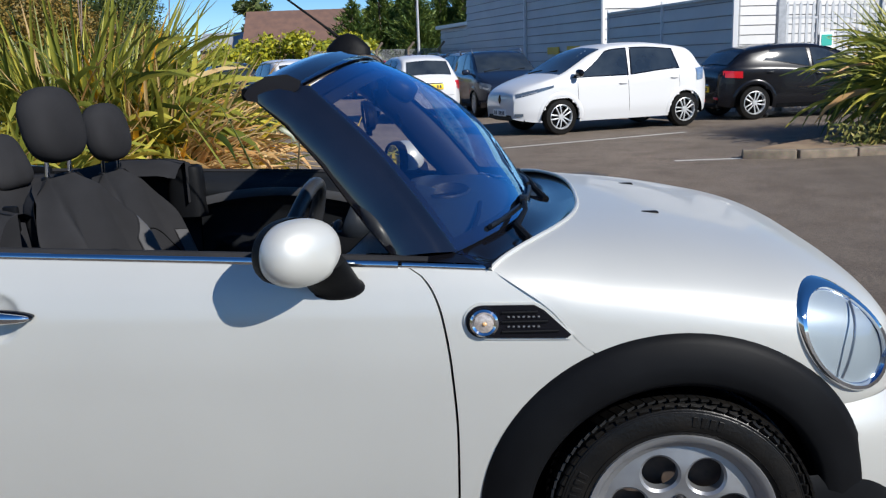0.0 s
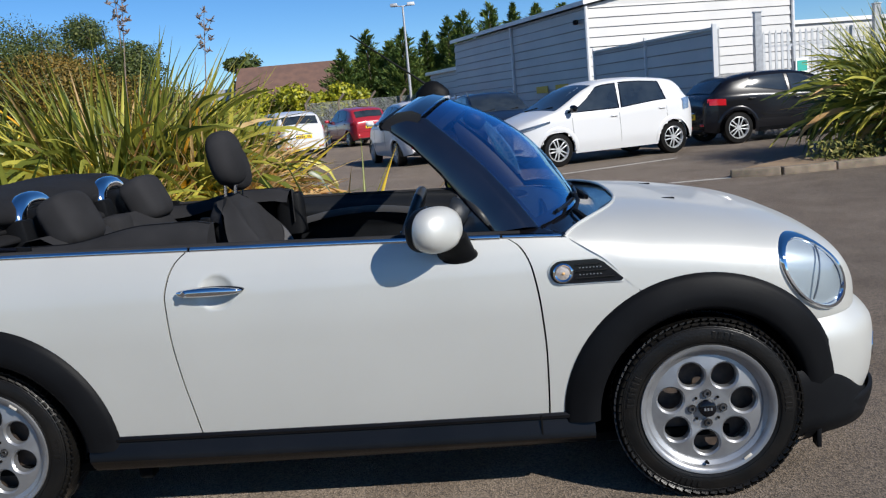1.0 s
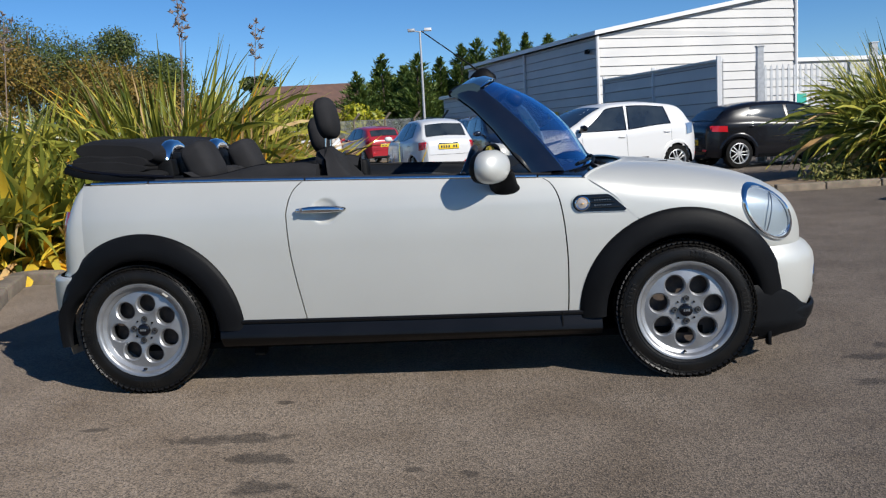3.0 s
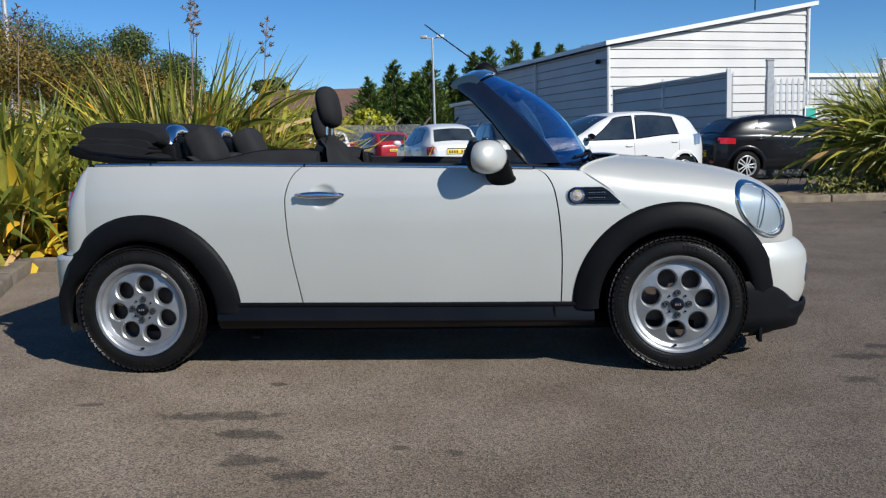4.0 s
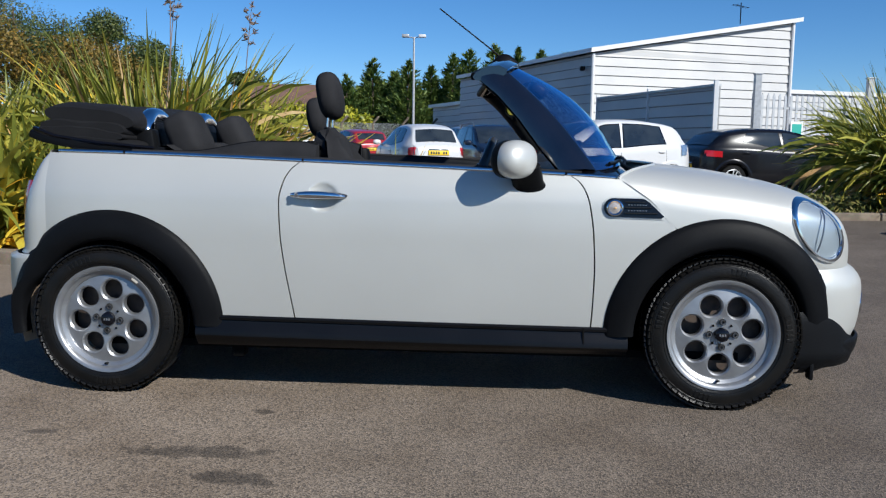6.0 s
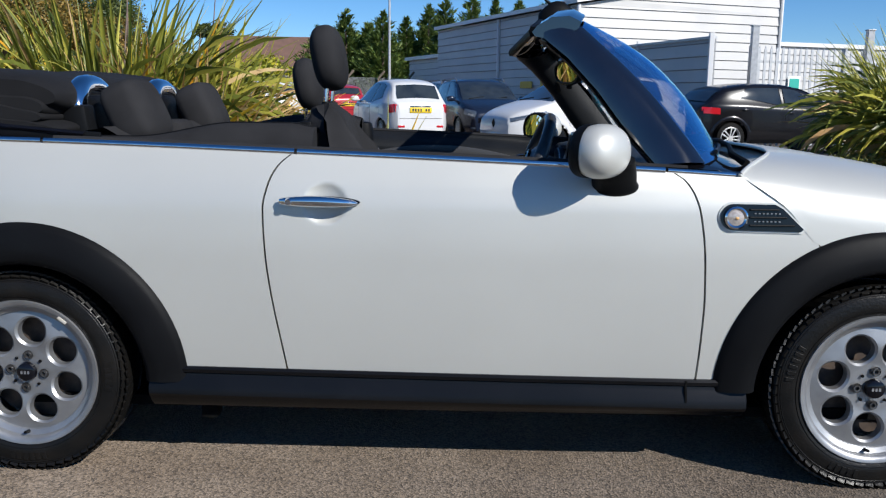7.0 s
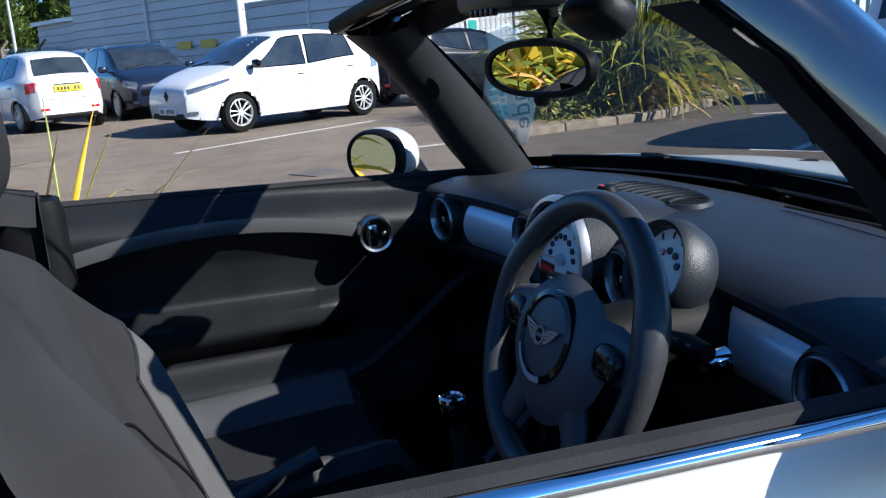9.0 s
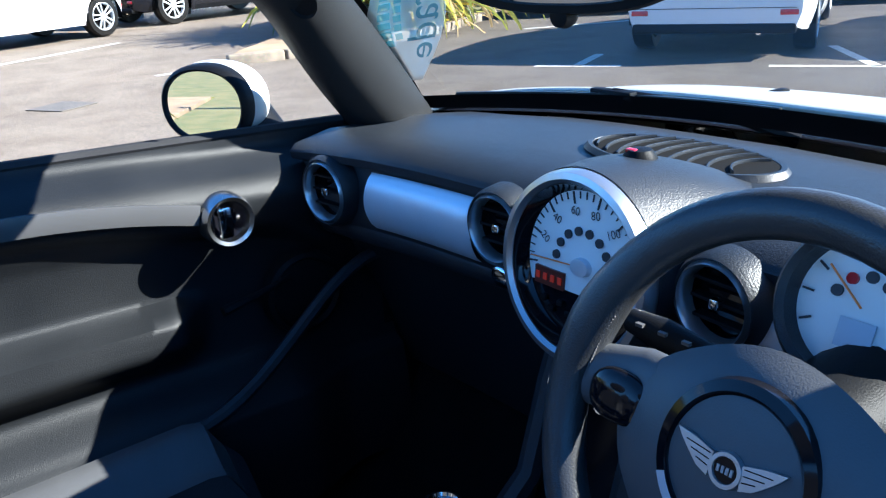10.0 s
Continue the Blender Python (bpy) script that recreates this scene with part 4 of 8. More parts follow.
bm = bmesh.new()
header_rail(bm)
part("header_rail", bm, PILLAR_BLACK, car, "gloss black header rail", auto=50)
bm = bmesh.new()
ribbon(bm, [(1.478 + 0.048 * (1 - abs(y / 0.638) ** 2.4) - 0.012 * abs(y / 0.638) ** 2.4, y, 1.300 + 0.06 * (1 - abs(y / 0.638) ** 2.4)) for y in steps(-0.63, 0.63, 32)], 0.028, 0.022)
part("header_seal", bm, BLACK_TRIM, car)

# aerial
bm = bmesh.new()
lathe(bm, [(0.048, -0.01), (0.046, 0.012), (0.03, 0.035), (0.016, 0.05), (0, 0.055)], 20, Matrix.Translation((1.60, 0, 1.400)) @ Matrix.Diagonal((1.45, 0.75, 1, 1)))
part("aerial_base", bm, BLACK_TRIM, car)
bm = bmesh.new()
tube(bm, [(1.585, 0, 1.435), (1.52, 0, 1.487), (1.29, 0, 1.662)], [0.006, 0.0035, 0.003], 8)
part("aerial_rod", bm, BLACK_TRIM, car)


# scuttle under the windscreen
def scuttle(bm):
    for q in (1, -1):
        def fn(g, v):
            b = bonnet_point(bonnet_back(g), g) + Vector((0.006, 0, -0.006))
            a = glass_low(-0.726 * min(1.0, abs(b.y) / 0.81)) + Vector((-0.01, 0, -0.006))
            p = a.lerp(b, v)
            p.z -= 0.022 * math.sin(math.pi * v) * min(1.0, g * 4)
            return Vector((p.x, p.y * q, p.z))
        grid(bm, fn, steps(0, 1, 30), steps(0, 1, 8))


def scuttle_corner(bm):
    """The black triangle between pillar foot, glass and waist strip."""
    def fn(u, v):
        x = 1.822 + 0.222 * u
        a = Vector((x, side(x, BELT(x), -0.006), BELT(x) + 0.009))
        b = Vector((1.822, -0.735, 0.930)).lerp(glass_low(-0.726), min(1.0, u / 0.6)) if u < 0.6 else glass_low(-0.726).lerp(Vector((2.045, -0.80, 0.913)), (u - 0.6) / 0.4)
        return a.lerp(b, v)
    grid(bm, fn, steps(0, 1, 16), steps(0, 1, 4))


bm = bmesh.new()
scuttle(bm)
part("scuttle", bm, BLACK_GLOSS, car, "black plastic scuttle")
both("scuttle_corner", scuttle_corner, BLACK_GLOSS, car)
both("bonnet_edge", lambda bm: tube(bm, [(lambda p: Vector((p.x - 0.004, p.y, p.z + 0.001)))(bonnet_point(bonnet_back(f), f)) for f in steps(0.0, 1.0, 40)], 0.006, 8), SILVER, car)

for s0, piv in ((0.64, (2.19, 0.06)), (0.02, (2.13, -0.56))):
    w = new("wiper")
    w.parent = car
    bm = bmesh.new()
    ys = steps(s0, s0 - 0.58, 14)
    ribbon(bm, [glass_at(y / 0.726, 0.034 if s0 > 0.3 else 0.026, 0.008) for y in ys], 0.012, 0.012)
    part("blade", bm, RUBBER, w)
    bm = bmesh.new()
    mid = glass_at((s0 - 0.29) / 0.726, 0.040, 0.016)
    tube(bm, [Vector((piv[0], piv[1], 0.925)), Vector((piv[0] - 0.03, piv[1] + 0.06, 0.950)), mid.lerp(Vector((piv[0], piv[1], 0.952)), 0.4), mid], [0.013, 0.010, 0.007, 0.006], 8)
    part("arm", bm, BLACK_TRIM, w)
    bm = bmesh.new()
    box(bm, mid.x, mid.y, mid.z - 0.004, 0.02, 0.09, 0.014, 0.004)
    part("clip", bm, BLACK_TRIM, w)


# ---- the convertible's cabin ----
# inner door panels
def door_inner(x, z):
    """Distance of the door lining from the middle line."""
    y = curve((0.26, 0.655), (0.42, 0.655), (0.52, 0.668), (0.60, 0.690), (0.72, 0.700), (0.80, 0.690), (0.845, 0.668), (0.885, 0.658), (0.92, 0.680), (0.938, 0.715), (0.955, 0.742))(z - (BELT(x) - 0.95))
    # arched recess under the upper roll
    arc = 0.872 - 0.4 * (x - 1.15) ** 2 if x < 1.48 else 0.828 - 1.4 * (x - 1.48) ** 2
    if 0.5 < z < arc:
        y += 0.022 * smoothstep(0.0, 0.03, arc - z)
    # armrest swelling
    xr = smoothstep(0.86, 1.0, x) * (1 - smoothstep(1.42, 1.505, x))
    top = 0.685 - 0.01 * (x - 1.4)
    y -= 0.070 * xr * smoothstep(top + 0.012, top - 0.012, z) * smoothstep(0.565, 0.64, z)
    # map pocket
    if z < 0.56:
        y -= 0.05 * smoothstep(0.56, 0.50, z) * (1 - smoothstep(1.60, 1.75, x))
    return y


def lining(bm):
    grid(bm, lambda x, z: Vector((x, -door_inner(x, z), z - (0.95 - BELT(x)) * smoothstep(0.6, 0.9, z))), steps(0.82, 1.86, 80), steps(0.28, 0.955, 70))


both("door_lining", lining, DOOR_TRIM, car, "grained black door lining", auto=60)


def lining_trim(bm):
    pts = []
    for x in steps(0.86, 1.485, 30):
        z = 0.886 - 0.4 * (x - 1.15) ** 2
        pts.append(Vector((x, -(min(door_inner(x, z + q) for q in (-0.014, 0.0, 0.014, 0.02)) - 0.004), z)))
    ribbon(bm, pts, 0.032, 0.012)


both("lining_trim", lining_trim, material("satin_grey_strip", (0.06, 0.06, 0.062), 0.35, 0.1), car, "satin grey strip")


def release(bm, ring):
    m = Matrix.Translation((1.528, -0.655, 0.826)) @ Matrix.Rotation(radians(-90), 4, "X")
    lathe(bm, ring, 32, m)


both("release_ring", lambda bm: release(bm, [(0.030, 0.004), (0.034, 0.022), (0.040, 0.024), (0.044, 0.012), (0.045, -0.01)]), material("satin_chrome", (0.55, 0.56, 0.57), 0.22, 1.0), car, "satin chrome ring")
both("release_dish", lambda bm: release(bm, [(0, -0.004), (0.02, -0.002), (0.031, 0.010)]), BLACK_GLOSS, car)
both("release_lever", lambda bm: box(bm, 1.520, -0.635, 0.826, 0.022, 0.012, 0.052, 0.004), CHROME, car, "chrome release lever")
both("door_pull", lambda bm: tube(bm, [(1.49, -0.625, 0.682), (1.56, -0.63, 0.692), (1.63, -0.655, 0.698)], [0.009, 0.006, 0.004], 8), BLACK_TRIM, car)


def door_speaker(bm):
    lathe(bm, [(0, 0.006), (0.045, 0.010), (0.060, 0.006), (0.066, 0.014), (0.074, 0.010), (0.078, -0.01)], 36, Matrix.Translation((1.66, -0.672, 0.655)) @ Matrix.Rotation(radians(-90), 4, "X"))


both("door_speaker", door_speaker, BLACK_TRIM, car)
both("pocket_edge", lambda bm: tube(bm, [(x, -(0.585 + 0.055 * smoothstep(1.40, 1.78, x)), 0.505 + 0.20 * smoothstep(1.30, 1.82, x) ** 1.5) for x in steps(0.90, 1.80, 26)], 0.012, 8), DASH, car)
both("seat_rail_trim", lambda bm: ribbon(bm, [(x, -0.625, 0.43 + 0.0 * x) for x in steps(0.85, 1.25, 8)], 0.05, 0.02), LEATHER_GREY, car)

# floor and bulkheads
bm = bmesh.new()
grid(bm, lambda x, y: Vector((x, y, 0.24 + 0.20 * math.exp(-(y / 0.13) ** 4) + 0.35 * smoothstep(1.75, 2.05, x))), steps(0.3, 2.05, 20), steps(-0.68, 0.68, 30))
part("floor_carpet", bm, CARPET, car, "black carpet")
bm = bmesh.new()
box(bm, 2.08, 0, 0.61, 0.02, 1.40, 0.54)
part("bulkhead", bm, GAP_DARK, car, smooth=False)
both("footwell_side", lambda bm: grid(bm, lambda x, z: Vector((x, -0.70, z)), steps(1.84, 2.08, 4), steps(0.26, 0.90, 6)), GAP_DARK, car)


# dashboard
def dash(bm):
    prof = [(2.10, 0.930), (2.06, 0.950), (1.98, 0.962), (1.90, 0.966), (1.82, 0.962), (1.76, 0.952), (1.725, 0.938), (1.712, 0.925), (1.716, 0.912), (1.735, 0.905), (1.733, 0.885), (1.728, 0.850), (1.727, 0.815), (1.735, 0.795), (1.78, 0.74), (1.84, 0.62), (1.90, 0.45)]
    rows = []
    for y in steps(-0.70, 0.70, 56):
        k = abs(y / 0.70)
        row = []
        for i, (x, z) in enumerate(prof):
            back = glass_low(y).x
            xx = x
            if i < 3:
                xx = min(x, back - 0.012 - 0.02 * i)
            xx = min(xx, back - 0.006)
            xx -= 0.035 * k ** 3 * (1 if 5 < i < 14 else 0)
            row.append(bm.verts.new((xx, y, z - 0.022 * k ** 3 - (0.012 * k if i < 5 else 0))))
        rows.append(row)
    for a, b in zip(rows, rows[1:]):
        for i in range(len(prof) - 1):
            bm.faces.new((a[i], a[i + 1], b[i + 1], b[i]))


bm = bmesh.new()
dash(bm)
dashboard = part("dashboard", bm, DASH, car, "grained black dashboard", auto=45)
for y0, y1 in ((0.235, 0.49), (-0.385, -0.548), (-0.205, -0.285)):
    bm = bmesh.new()

    def face(u, v):
        y = y0 + (y1 - y0) * u
        z = 0.812 + 0.092 * v
        return Vector((1.724 - 0.035 * abs(y / 0.7) ** 3 - 0.020 * math.sin(math.pi * v) ** 0.7, y, z - 0.022 * abs(y / 0.7) ** 3))
    grid(bm, face, steps(0, 1, 16), steps(0, 1, 10))
    part("dash_panel", bm, DASH_TRIM, dashboard, "silver painted panel")


def air_vent(x, y, z, r, yaw, pitch=0.0):
    v = new("air_vent")
    v.parent = car
    v.matrix_local = Matrix.Translation((x, y, z)) @ Matrix.Rotation(radians(yaw), 4, "Z") @ Matrix.Rotation(radians(-90 + pitch), 4, "Y")
    bm = bmesh.new()
    lathe(bm, [(r * 0.84, -0.005), (r * 0.86, 0.011), (r * 0.93, 0.015), (r, 0.010), (r * 1.02, -0.02)], 36)
    part("ring", bm, material_satin, v, "satin silver ring")
    bm = bmesh.new()
    lathe(bm, [(r * 1.01, 0.010), (r * 1.06, 0.012), (r * 1.16, 0.004), (r * 1.22, -0.02)], 36)
    part("collar", bm, DASH, v)
    bm = bmesh.new()
    lathe(bm, [(0, -0.02), (r * 0.84, -0.018), (r * 0.85, 0.0)], 32)
    part("well", bm, BLACK_GLOSS, v)
    for k in (-0.45, 0.0, 0.45):
        bm = bmesh.new()
        w = r * 1.5 * math.sqrt(1 - k * k)
        box(bm, k * r, 0, -0.004, 0.004, w, 0.014, 0.001)
        part("slat", bm, BLACK_TRIM, v, smooth=False)
    bm = bmesh.new()
    box(bm, 0, 0, 0.004, r * 0.26, r * 0.26, 0.012, 0.003)
    part("tab", bm, CHROME, v)
    return v


material_satin = material("satin_silver", (0.50, 0.51, 0.53), 0.3, 0.9)
air_vent(1.690, 0.598, 0.850, 0.052, 8)
air_vent(1.690, -0.598, 0.850, 0.052, -8)
air_vent(1.700, 0.168, 0.884, 0.046, 4)
air_vent(1.700, -0.166, 0.884, 0.046, -4)

# lower dash lip and toggle
bm = bmesh.new()
tube(bm, [(1.755 - 0.035 * abs(y / 0.7) ** 3, y, 0.800 - 0.03 * abs(y)) for y in steps(-0.66, 0.66, 30)], 0.026, 10)
part("dash_lip", bm, DASH, car)
for y in (0.185,):
    bm = bmesh.new()
    blob(bm, (1.716, y, 0.806), (0.006, 0.022, 0.015), None, 20, 10, 2.2)
    part("dash_badge", bm, CHROME, car, "small oval chrome badge")

# large central speedometer
RED_INK = glow_material("red_figures", (0.30, 0.02, 0.01), 0.05)
lettering_later = []
TILT_S = -84
sp = new("speedometer")
sp.parent = car
SPEEDO = Matrix.Translation((1.672, 0.0, 0.882)) @ Matrix.Rotation(radians(TILT_S), 4, "Y") @ Matrix.Scale(0.82, 4)
sp.matrix_local = SPEEDO
# local axes: z towards the driver, x upward on the dial, y to the car's left
bm = bmesh.new()
lathe(bm, [(0.116, -0.01), (0.118, 0.016), (0.124, 0.022), (0.133, 0.020), (0.137, 0.008), (0.138, -0.02)], 64)
part("bezel", bm, material_satin, sp, "satin silver bezel")
bm = bmesh.new()
lathe(bm, [(0.117, 0.014), (0.112, 0.0), (0.106, -0.008)], 56)
part("bezel_inner", bm, BLACK_GLOSS, sp)
bm = bmesh.new()
n = 48
vs = [bm.verts.new((0.109 * math.sin(a), -0.109 * math.cos(a), -0.008)) for a in [math.radians(-22) + math.radians(224) * k / n for k in range(n + 1)]]
bm.faces.new(vs)
part("dial", bm, DIAL, sp, "white dial face", smooth=False)
bm = bmesh.new()
vs = [bm.verts.new((0.109 * math.sin(a), -0.109 * math.cos(a), -0.009)) for a in [math.radians(202) + math.radians(136) * k / n for k in range(n + 1)]]
bm.faces.new(vs)
part("radio_plate", bm, BLACK_GLOSS, sp, smooth=False)
for k in range(29):
    a = radians(-8 + 196 * k / 28)
    big = k % 4 == 0
    bm = bmesh.new()
    r0, r1 = (0.088 if big else 0.095), 0.105
    box(bm, (r0 + r1) / 2, 0, -0.0065, r1 - r0, 0.0022 if big else 0.0012, 0.002, 0, Matrix.Rotation(math.pi / 2 - a, 4, "Z"))
    part("tick", bm, DIAL_INK, sp, smooth=False)


def dial_spot(a, r):
    """A place on the dial; a runs clockwise for the driver, from his left."""
    return Vector((r * math.sin(a), r * math.cos(a), 0))


for k, word in enumerate(("20", "40", "60", "80", "100", "120")):
    a = radians(-8 + 196 * (k + 1) / 7)
    p = dial_spot(a, 0.078)
    lettering_later.append((word, 0.017, p, a))
for k in range(8):
    p = dial_spot(radians(8 + 164 * k / 7), 0.050)
    bm = bmesh.new()
    lathe(bm, [(0, -0.0045), (0.0065, -0.0045), (0.0065, -0.008)], 14, Matrix.Translation(p))
    part("dial_dot", bm, DIAL_INK, sp, smooth=False)
bm = bmesh.new()
lathe(bm, [(0, 0.002), (0.016, 0.0), (0.018, -0.008)], 24, Matrix.Diagonal((0.75, 1, 1, 1)))
part("needle_hub", bm, DASH_TRIM, sp)
bm = bmesh.new()
p = dial_spot(radians(-3), 0.098)
ribbon(bm, [Vector((0, 0.012, -0.003)), Vector((p.x, p.y, -0.003))], 0.003, 0.002)
part("needle", bm, ORANGE, sp, "orange needle")
for y0, y1 in ((0.030, 0.088), (-0.088, -0.030)):
    bm = bmesh.new()
    box(bm, -0.030, (y0 + y1) / 2, -0.006, 0.026, y1 - y0, 0.004)
    disp = part("display", bm, RED_SCREEN, sp, "red-lit display", smooth=False)
    for k in range(4):
        bm = bmesh.new()
        box(bm, -0.030, y0 + (y1 - y0) * (k + 0.5) / 4, -0.0035, 0.010, 0.007, 0.002)
        part("display_bar", bm, RED_INK, disp, smooth=False)
for k in range(9):
    bm = bmesh.new()
    y = -0.068 + 0.017 * k
    if abs(y) < 0.10:
        box(bm, -0.062 - 0.012 * (k % 2), y, -0.005, 0.009, 0.012, 0.006, 0.002)
        part("radio_button", bm, BLACK_TRIM, sp)
# hood over it, with a small knob
bm = bmesh.new()


def hood(a, v):
    r = 0.139 - 0.004 * v
    p = SPEEDO @ Vector((r * math.cos(a), r * math.sin(a), 0.0))
    q = Vector((1.87, 0.16 * math.sin(a), 0.93 + 0.034 * max(0.0, math.cos(a))))
    return p.lerp(q, v) + Vector((0, 0, 0.012 * math.sin(math.pi * v) * max(0, math.cos(a))))


grid(bm, hood, [radians(k) for k in steps(-110, 110, 36)], steps(0, 1, 10))
part("speedometer_hood", bm, DASH, car)
bm = bmesh.new()
lathe(bm, [(0, 0.016), (0.014, 0.014), (0.020, 0.006), (0.022, -0.008)], 20, Matrix.Translation((1.770, 0.0, 0.986)))
part("hood_knob", bm, BLACK_TRIM, car)
bm = bmesh.new()
box(bm, 1.761, 0.004, 0.999, 0.008, 0.014, 0.006, 0.002)
part("alarm_light", bm, RED_LENS, car)

# demister grille on the dash top
bm = bmesh.new()
lathe(bm, [(0.132, -0.004), (0.136, 0.003), (0.143, 0.0035), (0.150, -0.004)], 48, Matrix.Translation((1.885, 0.035, 0.966)) @ Matrix.Diagonal((0.48, 1.0, 1, 1)))
part("demister_rim", bm, DASH, car)
bm = bmesh.new()
lathe(bm, [(0, 0.001), (0.134, 0.001)], 40, Matrix.Translation((1.885, 0.035, 0.9675)) @ Matrix.Diagonal((0.48, 1.0, 1, 1)))
part("demister_well", bm, GAP_DARK, car, smooth=False)
for k in range(9):
    u = -0.8 + 0.2 * k
    bm = bmesh.new()
    half_x = 0.062 * math.sqrt(1 - u * u)
    ribbon(bm, [(1.885 + half_x * t, 0.035 + 0.13 * u + 0.02 * (1 - t * t), 0.9695) for t in steps(-1, 1, 8)], 0.006, 0.003)
    part("demister_slat", bm, DASH, car)
bm = bmesh.new()
ribbon(bm, [(2.00 - 0.02 * abs(y + 0.4), y, 0.963) for y in steps(-0.18, -0.60, 10)], 0.003, 0.012)
part("demister_slot", bm, GAP_DARK, car)

# rev counter on the column
rc = new("rev_counter")
rc.parent = car
rc.matrix_local = Matrix.Translation((1.655, -0.330, 0.944)) @ Matrix.Rotation(radians(-68), 4, "Y")
bm = bmesh.new()
lathe(bm, [(0.056, -0.006), (0.058, 0.014), (0.064, 0.018), (0.070, 0.010), (0.071, -0.015), (0.064, -0.040), (0.045, -0.056), (0, -0.062)], 44)
part("pod", bm, DASH, rc)
bm = bmesh.new()
lathe(bm, [(0, -0.004), (0.057, -0.004)], 40)
part("dial", bm, DIAL, rc, "white dial face", smooth=False)
for k in range(9):
    a = radians(-25 + 230 * k / 8)
    bm = bmesh.new()
    box(bm, 0.048, 0, -0.002, 0.010, 0.0018, 0.002, 0, Matrix.Rotation(a - math.pi / 2, 4, "Z"))
    part("tick", bm, DIAL_INK, rc, smooth=False)
for k in range(5):
    bm = bmesh.new()
    p = dial_spot(radians(20 + 140 * k / 4), 0.026)
    lathe(bm, [(0, -0.001), (0.005, -0.001), (0.005, -0.004)], 12, Matrix.Translation(p))
    part("dial_dot", bm, DIAL_INK if k != 1 else RED_LENS, rc, smooth=False)
bm = bmesh.new()
box(bm, -0.022, 0, -0.002, 0.024, 0.030, 0.002)
part("display", bm, material("pale_display", (0.45, 0.50, 0.58), 0.4), rc, smooth=False)
bm = bmesh.new()
ribbon(bm, [Vector((0, 0, 0.001)), Vector((0.028, 0.034, 0.001))], 0.002, 0.002)
part("needle", bm, ORANGE, rc)
bm = bmesh.new()
tube(bm, [(1.52, -0.35, 0.862), (1.62, -0.35, 0.862), (1.74, -0.35, 0.85)], [0.045, 0.058, 0.07], 16)
part("steering_column", bm, BLACK_TRIM, car)

# steering wheel
sw = new("steering_wheel")
sw.parent = car
sw.matrix_local = Matrix.Translation((1.492, -0.350, 0.880)) @ Matrix.Rotation(radians(-70), 4, "Y")
bm = bmesh.new()
R, rr = 0.178, 0.0188
rings = []
for i in range(64):
    a = 2 * math.pi * i / 64
    fat = 1.0 + 0.16 * math.exp(-((abs(math.atan2(math.sin(a - 0.0), math.cos(a))) - 1.25) / 0.22) ** 2)
    rings.append([bm.verts.new(((R + rr * fat * math.cos(b)) * math.cos(a), (R + rr * fat * math.cos(b)) * math.sin(a), rr * fat * math.sin(b))) for b in [2 * math.pi * k / 14 for k in range(14)]])
for i in range(64):
    a, b = rings[i], rings[(i + 1) % 64]
    for k in range(14):
        bm.faces.new((a[k], a[(k + 1) % 14], b[(k + 1) % 14], b[k]))
part("rim", bm, LEATHER_BLACK, sw, "black stitched leather rim")
bm = bmesh.new()
for i in range(40):
    a = radians(66 + 44 * i / 40) if i < 20 else radians(-66 - 44 * (i - 20) / 20)
    q = Vector(((R - rr * 1.02) * math.cos(a), (R - rr * 1.02) * math.sin(a), rr * 0.35))
    box(bm, q.x, q.y, q.z, 0.003, 0.0014, 0.002)
part("stitching", bm, LEATHER_GREY, sw, smooth=False)["kind"] = "stuff"
bm = bmesh.new()


def boss(a, v):
    """The padded boss: wide, domed, pulled out to the two spokes and the lower arms."""
    pull = 0.088 + 0.024 * abs(math.sin(a)) ** 4 + 0.020 * max(0, -math.cos(a)) ** 2
    r = pull * v
    z = 0.026 * (1 - v ** 3) + 0.004
    return Vector((r * math.cos(a) - 0.004, r * math.sin(a) * 1.06, z))


grid(bm, boss, [2 * math.pi * k / 48 for k in range(48)], steps(0.02, 1.0, 10), closed_u=True)
part("boss", bm, BOSS_PLASTIC, sw, "black padded boss")
for s in (-1, 1):
    bm = bmesh.new()
    pts = [Vector((0.01, s * 0.07, 0.002)), Vector((0.015, s * 0.11, -0.006)), Vector((0.012, s * 0.145, -0.008)), Vector((0.008, s * 0.175, 0.0))]
    tube(bm, pts, [0.040, 0.034, 0.028, 0.024], 14, flat=0.45, up=Vector((0, 0, 1)))
    part("spoke", bm, BOSS_PLASTIC, sw)
    bm = bmesh.new()
    pts = [Vector((-0.05, s * 0.045, 0.0)), Vector((-0.10, s * 0.075, -0.006)), Vector((-0.145, s * 0.095, -0.004))]
    tube(bm, pts, [0.032, 0.024, 0.018], 12, flat=0.5, up=Vector((0, 0, 1)))
    part("lower_spoke", bm, BOSS_PLASTIC, sw)
    bm = bmesh.new()
    blob(bm, (0.006, s * 0.118, 0.010), (0.022, 0.030, 0.008), None, 20, 10, 2.4)
    part("button_pad", bm, BLACK_GLOSS, sw)
bm = bmesh.new()
lathe(bm, [(0.050, 0.026), (0.053, 0.031), (0.061, 0.029), (0.063, 0.020)], 44)
part("boss_ring", bm, BLACK_GLOSS, sw)
bm = bmesh.new()
grid(bm, lambda a, v: Vector(((0.0525 + 0.008 * v) * math.cos(a), (0.0525 + 0.008 * v) * math.sin(a), 0.0318 - 0.0015 * v)), [radians(k) for k in steps(115, 200, 20)], [0, 0.5, 1])
part("ring_accent", bm, DASH_TRIM, sw, "silver accent")
bm = bmesh.new()
lathe(bm, [(0, 0.033), (0.03, 0.032), (0.050, 0.028)], 40)
